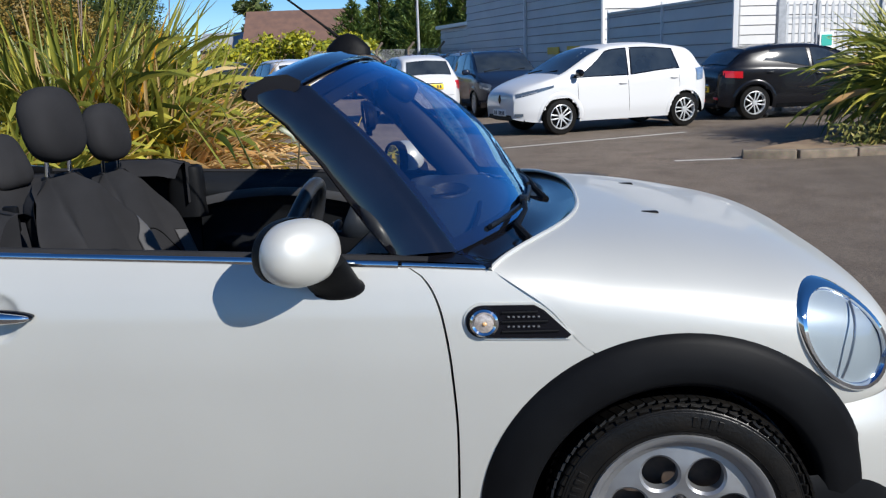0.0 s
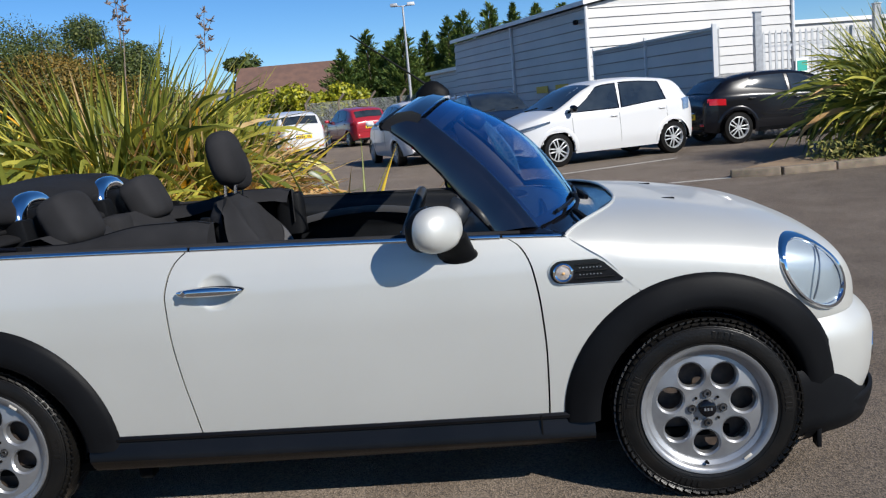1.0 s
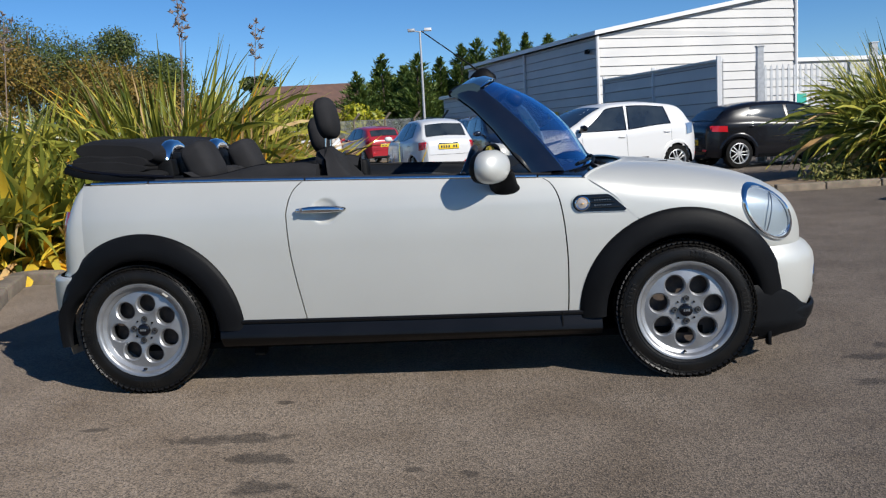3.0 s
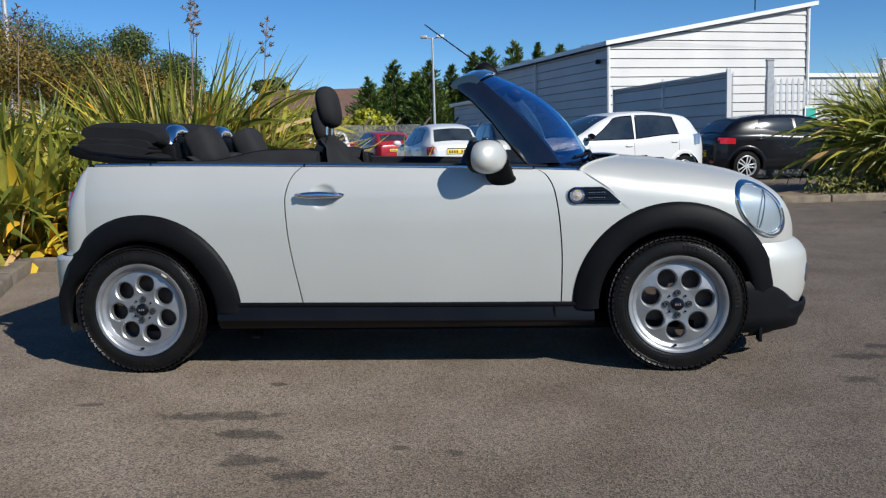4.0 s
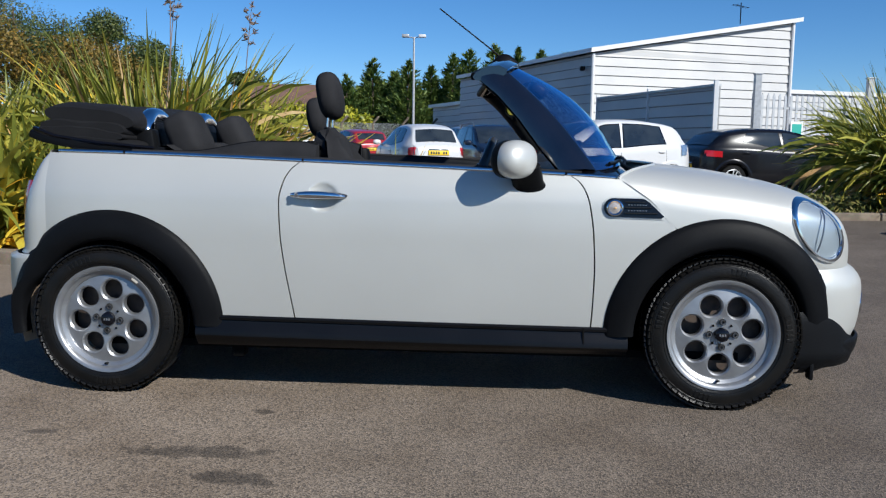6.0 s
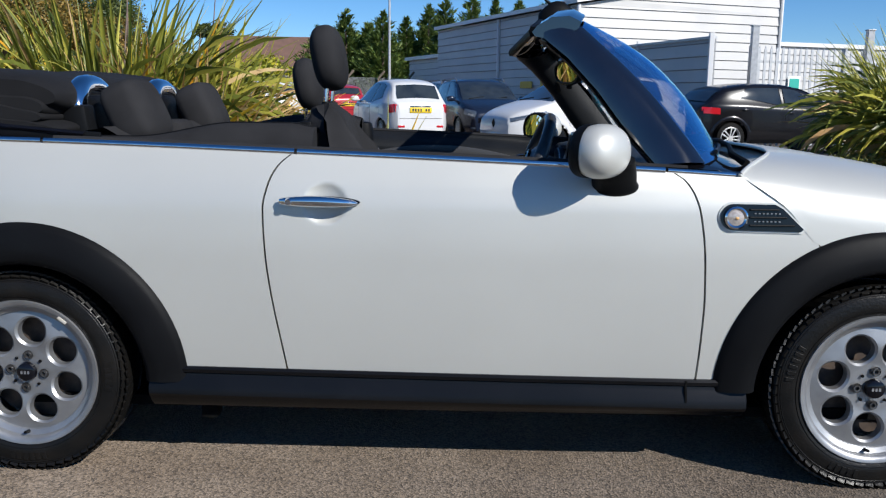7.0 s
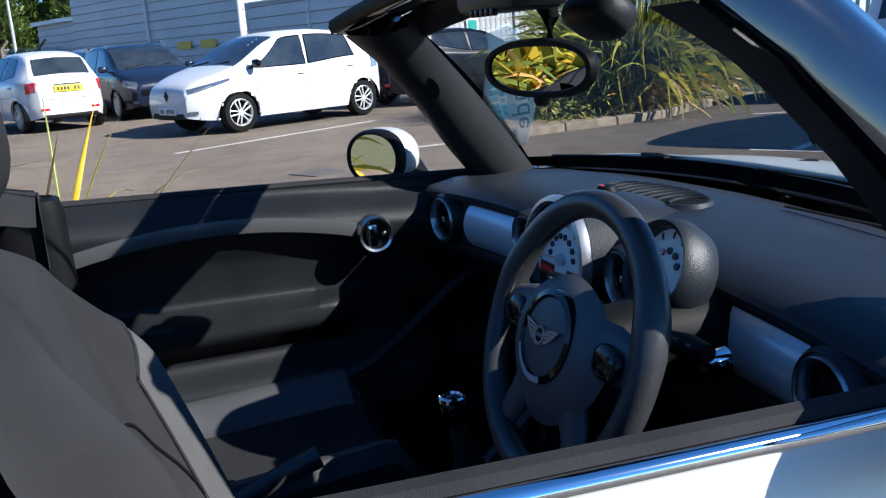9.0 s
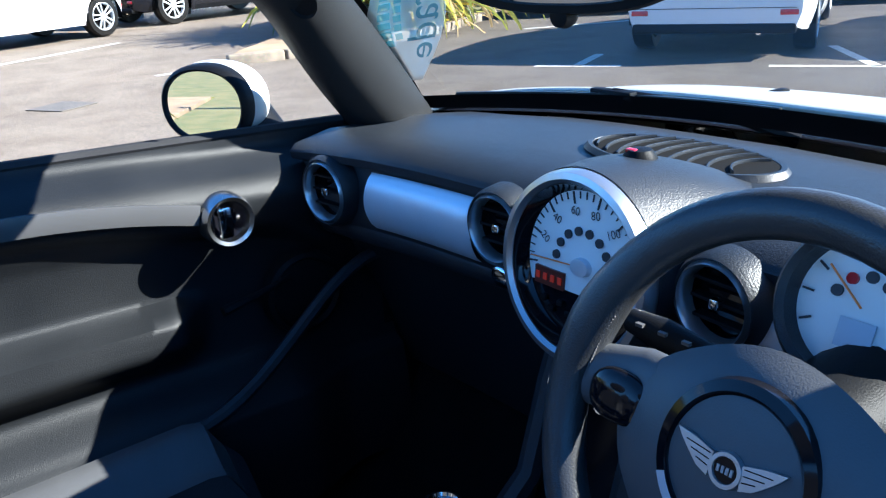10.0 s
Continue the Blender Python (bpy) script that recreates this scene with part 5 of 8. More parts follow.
part("boss_cap", bm, BOSS_PLASTIC, sw)
# badge: a ring with two wings
bm = bmesh.new()
lathe(bm, [(0.0085, 0.034), (0.0095, 0.037), (0.0125, 0.037), (0.0135, 0.033)], 28)
part("badge", bm, material_satin, sw, "silver winged badge", smooth=False)
for s in (-1, 1):
    bm = bmesh.new()
    prism(bm, [(0.0085, 0.0115), (0.0125, 0.026), (0.0150, 0.043), (0.0095, 0.0385), (0.0045, 0.0335), (-0.0005, 0.0280), (-0.0055, 0.0220), (-0.0090, 0.0125)], lambda p: (p[0], s * p[1], 0.032), lambda p: (p[0], s * p[1], 0.0362))
    wing = part("badge_wing", bm, material_satin, sw, smooth=False)
    for w0, w1 in ((0.0068, 0.034), (0.0022, 0.029), (-0.0024, 0.0235)):
        bm = bmesh.new()
        ribbon(bm, [(w0, s * 0.0135, 0.0363), (w0 + 0.0022, s * w1, 0.0363)], 0.0008, 0.0008, Vector((1, 0, 0)))
        part("feather_groove", bm, GAP_DARK, wing)
bm = bmesh.new()
lathe(bm, [(0, 0.0355), (0.0088, 0.0355)], 24)
part("badge_centre", bm, BLACK_GLOSS, sw, smooth=False)
for k in range(4):
    bm = bmesh.new()
    box(bm, 0.0, -0.0052 + 0.0035 * k, 0.0362, 0.005, 0.0022, 0.001)
    part("badge_bar", bm, ALLOY, sw, smooth=False)
# stalks
for s, y in ((1, -0.262), (-1, -0.438)):
    bm = bmesh.new()
    tube(bm, [(1.585, -0.35 + s * 0.05, 0.885), (1.580, -0.35 + s * 0.09, 0.893), (1.575, -0.35 + s * 0.150, 0.902), (1.574, -0.35 + s * 0.185, 0.905)], [0.010, 0.012, 0.015, 0.011], 12)
    part("column_stalk", bm, BLACK_TRIM, car, "black stalk with white symbols")
    for k in range(3):
        bm = bmesh.new()
        box(bm, 1.562, -0.35 + s * (0.115 + 0.025 * k), 0.9105, 0.004, 0.008, 0.003)
        part("stalk_symbol", bm, LEATHER_GREY, car, smooth=False)
bm = bmesh.new()
lathe(bm, [(0, 0.03), (0.012, 0.03), (0.016, 0.02), (0.018, 0.0)], 20, Matrix.Translation((1.66, -0.455, 0.855)) @ Matrix.Rotation(radians(-90), 4, "Y"))
part("start_button", bm, CHROME, car)

# console, gear lever, handbrake
bm = bmesh.new()
box(bm, 1.35, 0, 0.43, 0.9, 0.19, 0.10, 0.03)
part("console", bm, DASH, car)
bm = bmesh.new()
for y in (-0.075, 0.075):
    tube(bm, [(1.74, y, 0.80), (1.70, y, 0.70), (1.66, y, 0.58), (1.55, y, 0.49)], 0.018, 8)
part("console_frame", bm, DASH, car)
bm = bmesh.new()
grid(bm, lambda u, v: Vector((1.75 - 0.10 * u ** 1.3, -0.07 + 0.14 * v, 0.80 - 0.28 * u)), steps(0, 1, 8), steps(0, 1, 4))
part("console_face", bm, BLACK_GLOSS, car)
for k in range(5):
    bm = bmesh.new()
    lathe(bm, [(0, 0.02), (0.009, 0.02), (0.012, 0.0)], 12, Matrix.Translation((1.70, -0.052 + 0.026 * k, 0.71)) @ Matrix.Rotation(radians(-80), 4, "Y"))
    part("toggle_switch", bm, CHROME, car)
bm = bmesh.new()
tube(bm, [(1.50, 0.0, 0.47), (1.475, -0.006, 0.58), (1.462, -0.015, 0.64)], [0.045, 0.020, 0.012], 14)
part("gear_gaiter", bm, LEATHER_BLACK, car)
bm = bmesh.new()
blob(bm, (1.458, -0.017, 0.657), (0.024, 0.024, 0.027), None, 24, 14, 2.2)
part("gear_knob", bm, BLACK_GLOSS, car)
bm = bmesh.new()
lathe(bm, [(0.016, 0.0), (0.018, 0.004), (0.023, 0.002), (0.024, -0.004)], 28, Matrix.Translation((1.456, -0.017, 0.680)))
part("gear_knob_ring", bm, CHROME, car, "chrome ring")
bm = bmesh.new()
tube(bm, [(1.02, 0.07, 0.50), (1.16, 0.07, 0.56), (1.24, 0.07, 0.585)], [0.02, 0.018, 0.02], 10)
part("handbrake", bm, LEATHER_BLACK, car)


# seats
def seat(y0, x_off, z_off):
    s = new("front_seat")
    s.parent = car
    s.matrix_local = Matrix.Translation((x_off, y0, z_off))
    width = curve((0.0, 0.235), (0.35, 0.255), (0.6, 0.24), (0.82, 0.185), (0.94, 0.14), (1.0, 0.085))

    def spine(v):
        return Vector((1.02 - 0.195 * v ** 1.1, 0, 0.50 + 0.585 * v))

    def front_at(u, v):
        edge = abs(u)
        d = 0.055 - 0.045 * smoothstep(0.76, 1.0, edge) + 0.052 * smoothstep(0.45, 0.80, edge) * (1 - smoothstep(0.62, 0.92, v)) - 0.03 * smoothstep(0.9, 1.0, v)
        d -= 0.05 * smoothstep(0.82, 1.0, edge) * (1 - smoothstep(0.7, 0.95, v))
        p = spine(v)
        return Vector((p.x + d * 0.95, width(v) * u, p.z + d * 0.25))

    def rear_at(u, v):
        d = -0.070 + 0.065 * smoothstep(0.65, 1.0, abs(u)) + 0.03 * smoothstep(0.9, 1.0, v)
        p = spine(v)
        return Vector((p.x + d * 0.95, width(v) * u, p.z + d * 0.25))

    def brim(u, q):
        low, slope = (0.56, -0.06) if q * y0 > 0 else (0.62, 0.26)
        return low + slope * (abs(u) - 0.60) / 0.40
    wing = steps(0.60, 1.0, 13)
    bm = bmesh.new()
    grid(bm, front_at, steps(-0.60, 0.60, 30), steps(0, 1, 40))
    for q in (-1, 1):
        grid(bm, lambda u, t: front_at(q * u, brim(u, q) + (1 - brim(u, q)) * t), wing, steps(0, 1, 16))
    grid(bm, rear_at, steps(-1, 1, 40), steps(0, 1, 40))
    bmesh.ops.remove_doubles(bm, verts=bm.verts, dist=0.0005)
    part("backrest", bm, CLOTH, s, "black cloth backrest")
    for q in (-1, 1):
        bm = bmesh.new()
        grid(bm, lambda u, t: front_at(q * u, brim(u, q) * t), wing, steps(0, 1, 30))
        part("bolster", bm, LEATHER_GREY, s, "grey leather bolster")
        bm = bmesh.new()
        tube(bm, [front_at(q * 0.60, v) + Vector((0.001, 0, 0)) for v in steps(0.02, brim(0.60, q), 20)] + [front_at(q * u, brim(u, q)) for u in steps(0.62, 1.0, 10)], 0.0028, 6)
        part("piping", bm, CLOTH, s)
    # stitched arc across the backrest and seam down its flank
    bm = bmesh.new()
    tube(bm, [front_at(0.60 * math.sin(a), 0.30 + 0.32 * math.cos(a)) + Vector((0.001, 0, 0)) for a in steps(-1.5, 1.5, 28)], 0.0024, 6)
    part("seam", bm, GAP_DARK, s)
    # headrest
    bm = bmesh.new()
    blob(bm, (0.838, 0, 1.231), (0.051, 0.126, 0.104), Matrix.Rotation(radians(-10), 3, "Y"), 32, 22, 2.7)
    part("headrest", bm, CLOTH, s, "black cloth headrest")
    for q in (-0.06, 0.06):
        bm = bmesh.new()
        tube(bm, [(0.842, q, 1.16), (0.833, q, 1.06)], 0.006, 10)
        part("headrest_post", bm, CHROME, s, "chrome post")
        bm = bmesh.new()
        lathe(bm, [(0.010, 0.012), (0.014, 0.010), (0.016, 0.0)], 14, Matrix.Translation((0.835, q, 1.083)))
        part("post_collar", bm, BLACK_TRIM, s)
    # cushion
    bm = bmesh.new()

    def cushion(u, v):
        x = 1.0 + 0.66 * v
        w = 0.25 - 0.02 * v
        z = 0.535 + 0.05 * smoothstep(0.5, 0.85, abs(u)) + 0.035 * v - 0.09 * smoothstep(0.90, 1.0, v) - 0.12 * smoothstep(0.92, 1.0, abs(u))
        return Vector((x, w * u, z))
    cu, cv = steps(-1, 1, 40), steps(0, 1, 24)

    def side_pad(u, v):
        return 0.50 < abs(u) < 0.96 and 0.10 < v < 0.94
    grid(bm, cushion, cu, cv, keep=lambda u, v: not side_pad(u, v))
    bmesh.ops.delete(bm, geom=[v for v in bm.verts if not v.link_faces], context="VERTS")
    part("cushion", bm, CLOTH, s, "black cloth cushion")
    for q in (-1, 1):
        bm = bmesh.new()
        grid(bm, cushion, cu, cv, keep=lambda u, v: side_pad(u, v) and u * q > 0)
        bmesh.ops.delete(bm, geom=[v for v in bm.verts if not v.link_faces], context="VERTS")
        part("cushion_bolster", bm, LEATHER_PALE, s, "grey leather bolster")
    bm = bmesh.new()
    box(bm, 1.2, 0, 0.33, 0.5, 0.42, 0.22, 0.03)
    part("seat_base", bm, BLACK_TRIM, s)
    bm = bmesh.new()
    box(bm, 0.79, -0.175 if y0 < 0 else 0.175, 1.0, 0.04, 0.018, 0.07, 0.006)
    part("seat_lever", bm, BLACK_TRIM, s)
    return s


seat(-0.362, 0.0, 0.0)
seat(0.362, -0.20, -0.075)

# rear bench with its headrests
rb = new("rear_bench")
rb.parent = car
rb.matrix_local = Matrix.Identity(4)
for s in (-1, 1):
    bm = bmesh.new()

    def bench(u, v):
        y = s * (0.30 + 0.235 * u)
        z = 0.55 + 0.46 * v
        x = 0.47 - 0.26 * v + 0.04 * (1 - abs(u) ** 3) - 0.05 * smoothstep(0.9, 1.0, v)
        return Vector((x, y, z))
    grid(bm, bench, steps(-1, 1, 18), steps(0, 1, 16))
    grid(bm, lambda u, v: Vector((0.17 - 0.08 * v, s * (0.30 + 0.235 * u), 1.006 - 0.01 * v)), steps(-1, 1, 18), [0, 1])
    part("backrest", bm, CLOTH, rb, "black cloth rear backrest")
    bm = bmesh.new()
    blob(bm, (0.205, s * 0.36, 1.048), (0.070, 0.132, 0.108), Matrix.Rotation(radians(-24), 3, "Y"), 32, 20, 3.8)
    part("headrest", bm, CLOTH, rb)
    bm = bmesh.new()
    grid(bm, lambda u, v: Vector((0.45 + 0.42 * v, s * (0.30 + 0.22 * u), 0.56 + 0.05 * v - 0.02 * abs(u) ** 3)), steps(-1, 1, 12), steps(0, 1, 8))
    part("cushion", bm, CLOTH, rb)
bm = bmesh.new()
box(bm, 0.21, 0, 0.90, 0.10, 0.16, 0.24, 0.03)
part("bench_middle", bm, CLOTH, rb)


def rear_rise(x):
    return 0.046 * smoothstep(0.28, 0.60, x) - 0.012 * smoothstep(0.76, 0.83, x)


def rear_side(bm):
    def fn(x, v):
        a = v * math.pi / 2
        return Vector((x, -(0.575 + 0.105 * math.cos(a) ** 0.8), 0.86 + (0.125 + rear_rise(x)) * math.sin(a) ** 0.8))
    us = steps(0.12, 0.83, 30)
    grid(bm, fn, us, steps(0, 1, 14))
    grid(bm, lambda x, v: Vector((x, -0.575 + 0.11 * v, 0.985 + rear_rise(x) - 0.05 * v * v)), us, steps(0, 1, 5))
    grid(bm, lambda x, v: Vector((x, -0.68, 0.86 - 0.34 * v)), us, [0, 1])
    grid(bm, lambda v, z: fn(0.83, v) + Vector((0, 0, 0.86 - fn(0.83, v).z)) * z, steps(0, 1, 14), steps(0, 1, 4))


both("rear_side_trim", rear_side, CLOTH, car, "black rear side trim")
both("rear_side_piping", lambda bm: tube(bm, [(x, -0.592, 0.984 + rear_rise(x)) for x in steps(0.14, 0.825, 28)], 0.004, 6), BLACK_TRIM, car)


def belt_tower(bm):
    rows = []
    for z, w, d in ((0.80, 0.075, 0.05), (0.97, 0.07, 0.048), (0.995, 0.064, 0.044), (1.0, 0.052, 0.034), (0.988, 0.044, 0.026)):
        rows.append([bm.verts.new((0.80 + w * math.copysign(abs(math.cos(a)) ** 0.7, math.cos(a)), -0.645 + d * math.copysign(abs(math.sin(a)) ** 0.7, math.sin(a)), z)) for a in [2 * math.pi * k / 28 for k in range(28)]])
    for a, b in zip(rows, rows[1:]):
        for k in range(28):
            bm.faces.new((a[k], a[(k + 1) % 28], b[(k + 1) % 28], b[k]))
    bm.faces.new(rows[-1])


bm = bmesh.new()
belt_tower(bm)
for v in bm.verts:
    v.co.y = -v.co.y
part("belt_tower", bm, BLACK_TRIM, car)

# roll hoops
for s in (-1, 1):
    h = new("roll_hoop")
    h.parent = car
    h.matrix_local = Matrix.Translation((0.062, s * 0.335, 0.948)) @ Matrix.Rotation(radians(-8), 4, "Y")
    bm = bmesh.new()
    pts = [Vector((0, 0.122 * math.copysign(abs(math.cos(a)) ** 0.75, math.cos(a)), 0.075 + 0.115 * math.sin(a) ** 0.8 if math.sin(a) > 0 else 0.075)) for a in [math.pi * k / 24 for k in range(25)]]
    tube(bm, [Vector((0, 0.122, 0.0))] + pts + [Vector((0, -0.122, 0.0))], 0.035, 14)
    part("hoop", bm, CHROME, h, "polished chrome hoop")
    for q in (-1, 1):
        bm = bmesh.new()
        box(bm, 0.0, q * 0.122, 0.050, 0.090, 0.084, 0.15, 0.015)
        part("hoop_foot", bm, BLACK_TRIM, h)
    bm = bmesh.new()
    box(bm, 0.012, 0, 0.08, 0.04, 0.19, 0.16, 0.02)
    part("hoop_pad", bm, BLACK_TRIM, h)

# folded roof
fr = new("folded_roof")
fr.parent = car
fr.matrix_local = Matrix.Identity(4)


def canvas_fold(bm, x0, x1, zlo, zhi, half_w, seed, lean=0.0, nu=56, nv=44, wob=0.019):
    """One thick fold of canvas lying across the car."""
    def fn(a, t):
        y = half_w * t
        c, s = math.cos(a), math.sin(a)
        k = 1 - abs(t) ** 12 * 0.45
        p = Vector(((x0 + x1) / 2 + (x1 - x0) / 2 * math.copysign(abs(c) ** 0.75, c) * (0.92 + 0.08 * k), y, (zlo + zhi) / 2 + (zhi - zlo) / 2 * math.copysign(abs(s) ** 0.8, s) * k + lean * c))
        w = noise.noise(Vector((p.x * 4 + seed, p.y * 2.5, p.z * 9))) + 0.5 * noise.noise(Vector((p.x * 11, p.y * 6 + seed, p.z * 14)))
        return p + Vector((c, 0, s)) * wob * w
    us = [2 * math.pi * k / nu for k in range(nu)]
    rows = grid(bm, fn, us, steps(-1, 1, nv), closed_u=True)
    bm.faces.new([r[0] for r in rows])
    bm.faces.new([r[-1] for r in rows][::-1])


for x0, x1, zl, zh, hw, seed, lean in ((-0.330, 0.060, 1.050, 1.186, 0.61, 1, -0.022), (-0.345, 0.02, 1.030, 1.125, 0.63, 5, -0.010), (-0.365, 0.03, 1.015, 1.082, 0.645, 7, -0.012), (-0.265, 0.08, 0.978, 1.040, 0.655, 9, -0.006)):
    bm = bmesh.new()
    canvas_fold(bm, x0, x1, zl, zh, hw, seed, lean, wob=0.009 if zh > 1.15 else 0.019)
    part("canvas_fold", bm, CANVAS, fr, "black canvas fold")
for s in (-1, 1):
    bm = bmesh.new()
    ribbon(bm, [(-0.36, s * 0.66, 1.050), (-0.30, s * 0.68, 1.030), (-0.2, s * 0.70, 1.012), (0.0, s * 0.71, 0.998), (0.22, s * 0.70, 0.985)], 0.030, 0.02)
    part("roof_rail", bm, BLACK_TRIM, fr)
    bm = bmesh.new()
    ribbon(bm, [(-0.34, s * 0.67, 1.072), (-0.24, s * 0.69, 1.040), (-0.05, s * 0.715, 1.015), (0.18, s * 0.715, 0.996)], 0.014, 0.02)
    part("roof_link", bm, BLACK_GLOSS, fr)
bm = bmesh.new()
grid(bm, lambda y, v: Vector((-0.30 + 0.42 * v, y, 0.975 + 0.012 * math.sin(math.pi * v))), steps(-0.70, 0.70, 20), steps(0, 1, 6))
part("rear_shelf", bm, CANVAS, car)

# inside mirror and roof console
im = new("inside_mirror")
im.parent = car
im.matrix_local = look((1.640, -0.003, 1.206), (-2.2, -0.86, 0.90))
# local z points back from the glass; the face looks along -z
bm = bmesh.new()


def oval(bm, rings):
    rows = []
    for sx_, sy_, z in rings:
        rows.append([bm.verts.new((sx_ * math.copysign(abs(math.cos(a)) ** 0.8, math.cos(a)), sy_ * math.copysign(abs(math.sin(a)) ** 0.85, math.sin(a)), z)) for a in [2 * math.pi * k / 44 for k in range(44)]])
    for a, b in zip(rows, rows[1:]):
        for k in range(44):
            bm.faces.new((a[k], a[(k + 1) % 44], b[(k + 1) % 44], b[k]))
    return rows


r_ = oval(bm, [(0.121, 0.035, 0.002), (0.123, 0.037, -0.004), (0.134, 0.045, -0.004), (0.137, 0.048, 0.006), (0.128, 0.042, 0.022), (0.08, 0.024, 0.034)])
bm.faces.new(r_[-1])
part("housing", bm, BLACK_TRIM, im)
bm = bmesh.new()
bm.faces.new([bm.verts.new((0.122 * math.copysign(abs(math.cos(a)) ** 0.8, math.cos(a)), 0.036 * math.copysign(abs(math.sin(a)) ** 0.85, math.sin(a)), 0.0)) for a in [2 * math.pi * k / 44 for k in range(44)]])
part("glass", bm, MIRROR, im, "mirror glass", smooth=False)
bm = bmesh.new()
lathe(bm, [(0, -0.008), (0.010, -0.006), (0.013, 0.004), (0.012, 0.012)], 16, Matrix.Translation((0, -0.049, 0.004)))
part("dip_tab", bm, BLACK_TRIM, im)
bm = bmesh.new()
tube(bm, [(1.668, 0, 1.235), (1.672, 0, 1.285), (1.655, 0, 1.335)], [0.016, 0.014, 0.026], 12)
part("mirror_stem", bm, BLACK_TRIM, car)
bm = bmesh.new()
box(bm, 1.60, 0.0, 1.318, 0.10, 0.22, 0.040, 0.015)
part("roof_console", bm, DASH, car)
for k in range(5):
    bm = bmesh.new()
    box(bm, 1.555, -0.04 + 0.02 * k, 1.298, 0.012, 0.012, 0.012, 0.003)
    part("console_switch", bm, BLACK_GLOSS, car)


def visor(bm, s):
    """A padded slab folded up against the top of the glass."""
    def fn(a, t):
        v = 0.945 + 0.065 * math.cos(a)
        u = s * (0.12 + 0.80 * t)
        edge = 1 - (2 * t - 1) ** 10
        return glass_at(u, v, -0.022 - 0.009 * math.sin(a) * edge)
    rows = grid(bm, fn, [2 * math.pi * k / 20 for k in range(20)], steps(0, 1, 20), closed_u=True)
    bm.faces.new([r[0] for r in rows])
    bm.faces.new([r[-1] for r in rows][::-1])


for s in (-1, 1):
    bm = bmesh.new()
    visor(bm, s)
    part("sun_visor", bm, DOOR_TRIM, car, "black sun visor folded up")
bm = bmesh.new()
blob(bm, glass_at(0, 0.80, -0.045), (0.045, 0.075, 0.035), Matrix.Rotation(radians(35), 3, "Y"), 24, 14, 3.0)
part("sensor_cover", bm, DOOR_TRIM, car)

# sticker on the glass
def sticker_at(u, v, out):
    """Across and along the slanting strip on the passenger's side."""
    mid = curve((0.0, 0.955), (0.45, 0.872), (1.0, 0.66))(v)
    wide = curve((0.0, 0.05), (0.45, 0.21), (1.0, 0.13))(v)
    return glass_at(min(0.985, mid + wide * (0.5 - u)), 0.14 + 0.62 * v, out)


bm = bmesh.new()
grid(bm, lambda u, v: sticker_at(u, v, -0.005), steps(0, 1, 6), steps(0, 1, 16))
sticker = new("windscreen_sticker")
sticker.parent = car
st = part("film", bm, film_material("sticker_film", (0.70, 0.75, 0.73), 0.42), sticker, "pale translucent sticker film")
st.visible_shadow = False
TEAL = film_material("teal_print", (0.07, 0.38, 0.47), 0.6)
for u0, u1, v0, v1, n in ((0.14, 0.30, 0.26, 0.80, 9), (0.34, 0.44, 0.30, 0.70, 7)):
    for k in range(n):
        a, b = v0 + (v1 - v0) * k / n, v0 + (v1 - v0) * (k + 0.72) / n
        bm = bmesh.new()
        grid(bm, lambda u, v: sticker_at(u, v, -0.007), steps(u0, u1, 2), steps(a, b, 2))
        part("lettering_bar", bm, TEAL, sticker, smooth=False).visible_shadow = False
word = bpy.data.curves.new("lettering", "FONT")
word.body, word.size = "trade", 1.0
tmp = bpy.data.objects.new("lettering", word)
me = bpy.data.meshes.new_from_object(tmp)
bpy.data.objects.remove(tmp)
long_, tall = max(v.co.x for v in me.vertices), max(v.co.y for v in me.vertices)
for v in me.vertices:
    v.co = sticker_at(0.92 - 0.42 * v.co.y / tall, 0.66 - 0.50 * v.co.x / long_, -0.0075)
me.materials.append(film_material("dark_teal_print", (0.05, 0.20, 0.27), 0.8))
letters = new("lettering", me)
letters.parent = sticker
letters.visible_shadow = False


def flat_text(text, size, parent, m, mat):
    cu = bpy.data.curves.new("numeral", "FONT")
    cu.body, cu.size, cu.align_x, cu.align_y = text, size, "CENTER", "CENTER"
    tmp = bpy.data.objects.new("numeral", cu)
    me = bpy.data.meshes.new_from_object(tmp)
    bpy.data.objects.remove(tmp)
    me.materials.append(mat)
    ob = new("numeral", me)
    ob.parent = parent
    ob.matrix_local = m


for word, size, p, a in lettering_later:
    flat_text(word, size, sp, Matrix.Translation((p.x, p.y, -0.0060)) @ Matrix.Rotation(radians(90) + 0.55 * (math.pi / 2 - a) * -1 + math.pi, 4, "Z"), DIAL_INK)


# ---- buildings and fences ----
CLADDING = material("white_cladding", (0.52, 0.51, 0.49), 0.5, 0, (0.46, 0.455, 0.445), 0.8, 0.05, 40)
# darker grey stands in for the shadow lines under the lapped boards
CLAD_SHADE = material("wall_backing_lap_shade", (0.26, 0.27, 0.28), 0.8)
CLAD_TRIM = material("white_metal_trim", (0.66, 0.66, 0.66), 0.4)
GALV = material("galvanised_steel", (0.48, 0.49, 0.50), 0.5, 0.4, (0.38, 0.39, 0.40), 12)
ROOF_TILE = material("brown_roof_tiles", (0.16, 0.09, 0.065), 0.85, 0, (0.12, 0.07, 0.055), 1.5, 0.4, 9)
BRICK_TAN = material("tan_brick", (0.38, 0.24, 0.13), 0.85, 0, (0.28, 0.17, 0.10), 3, 0.3, 30)
DARK_WINDOW = material("dark_window", (0.02, 0.022, 0.025), 0.1)
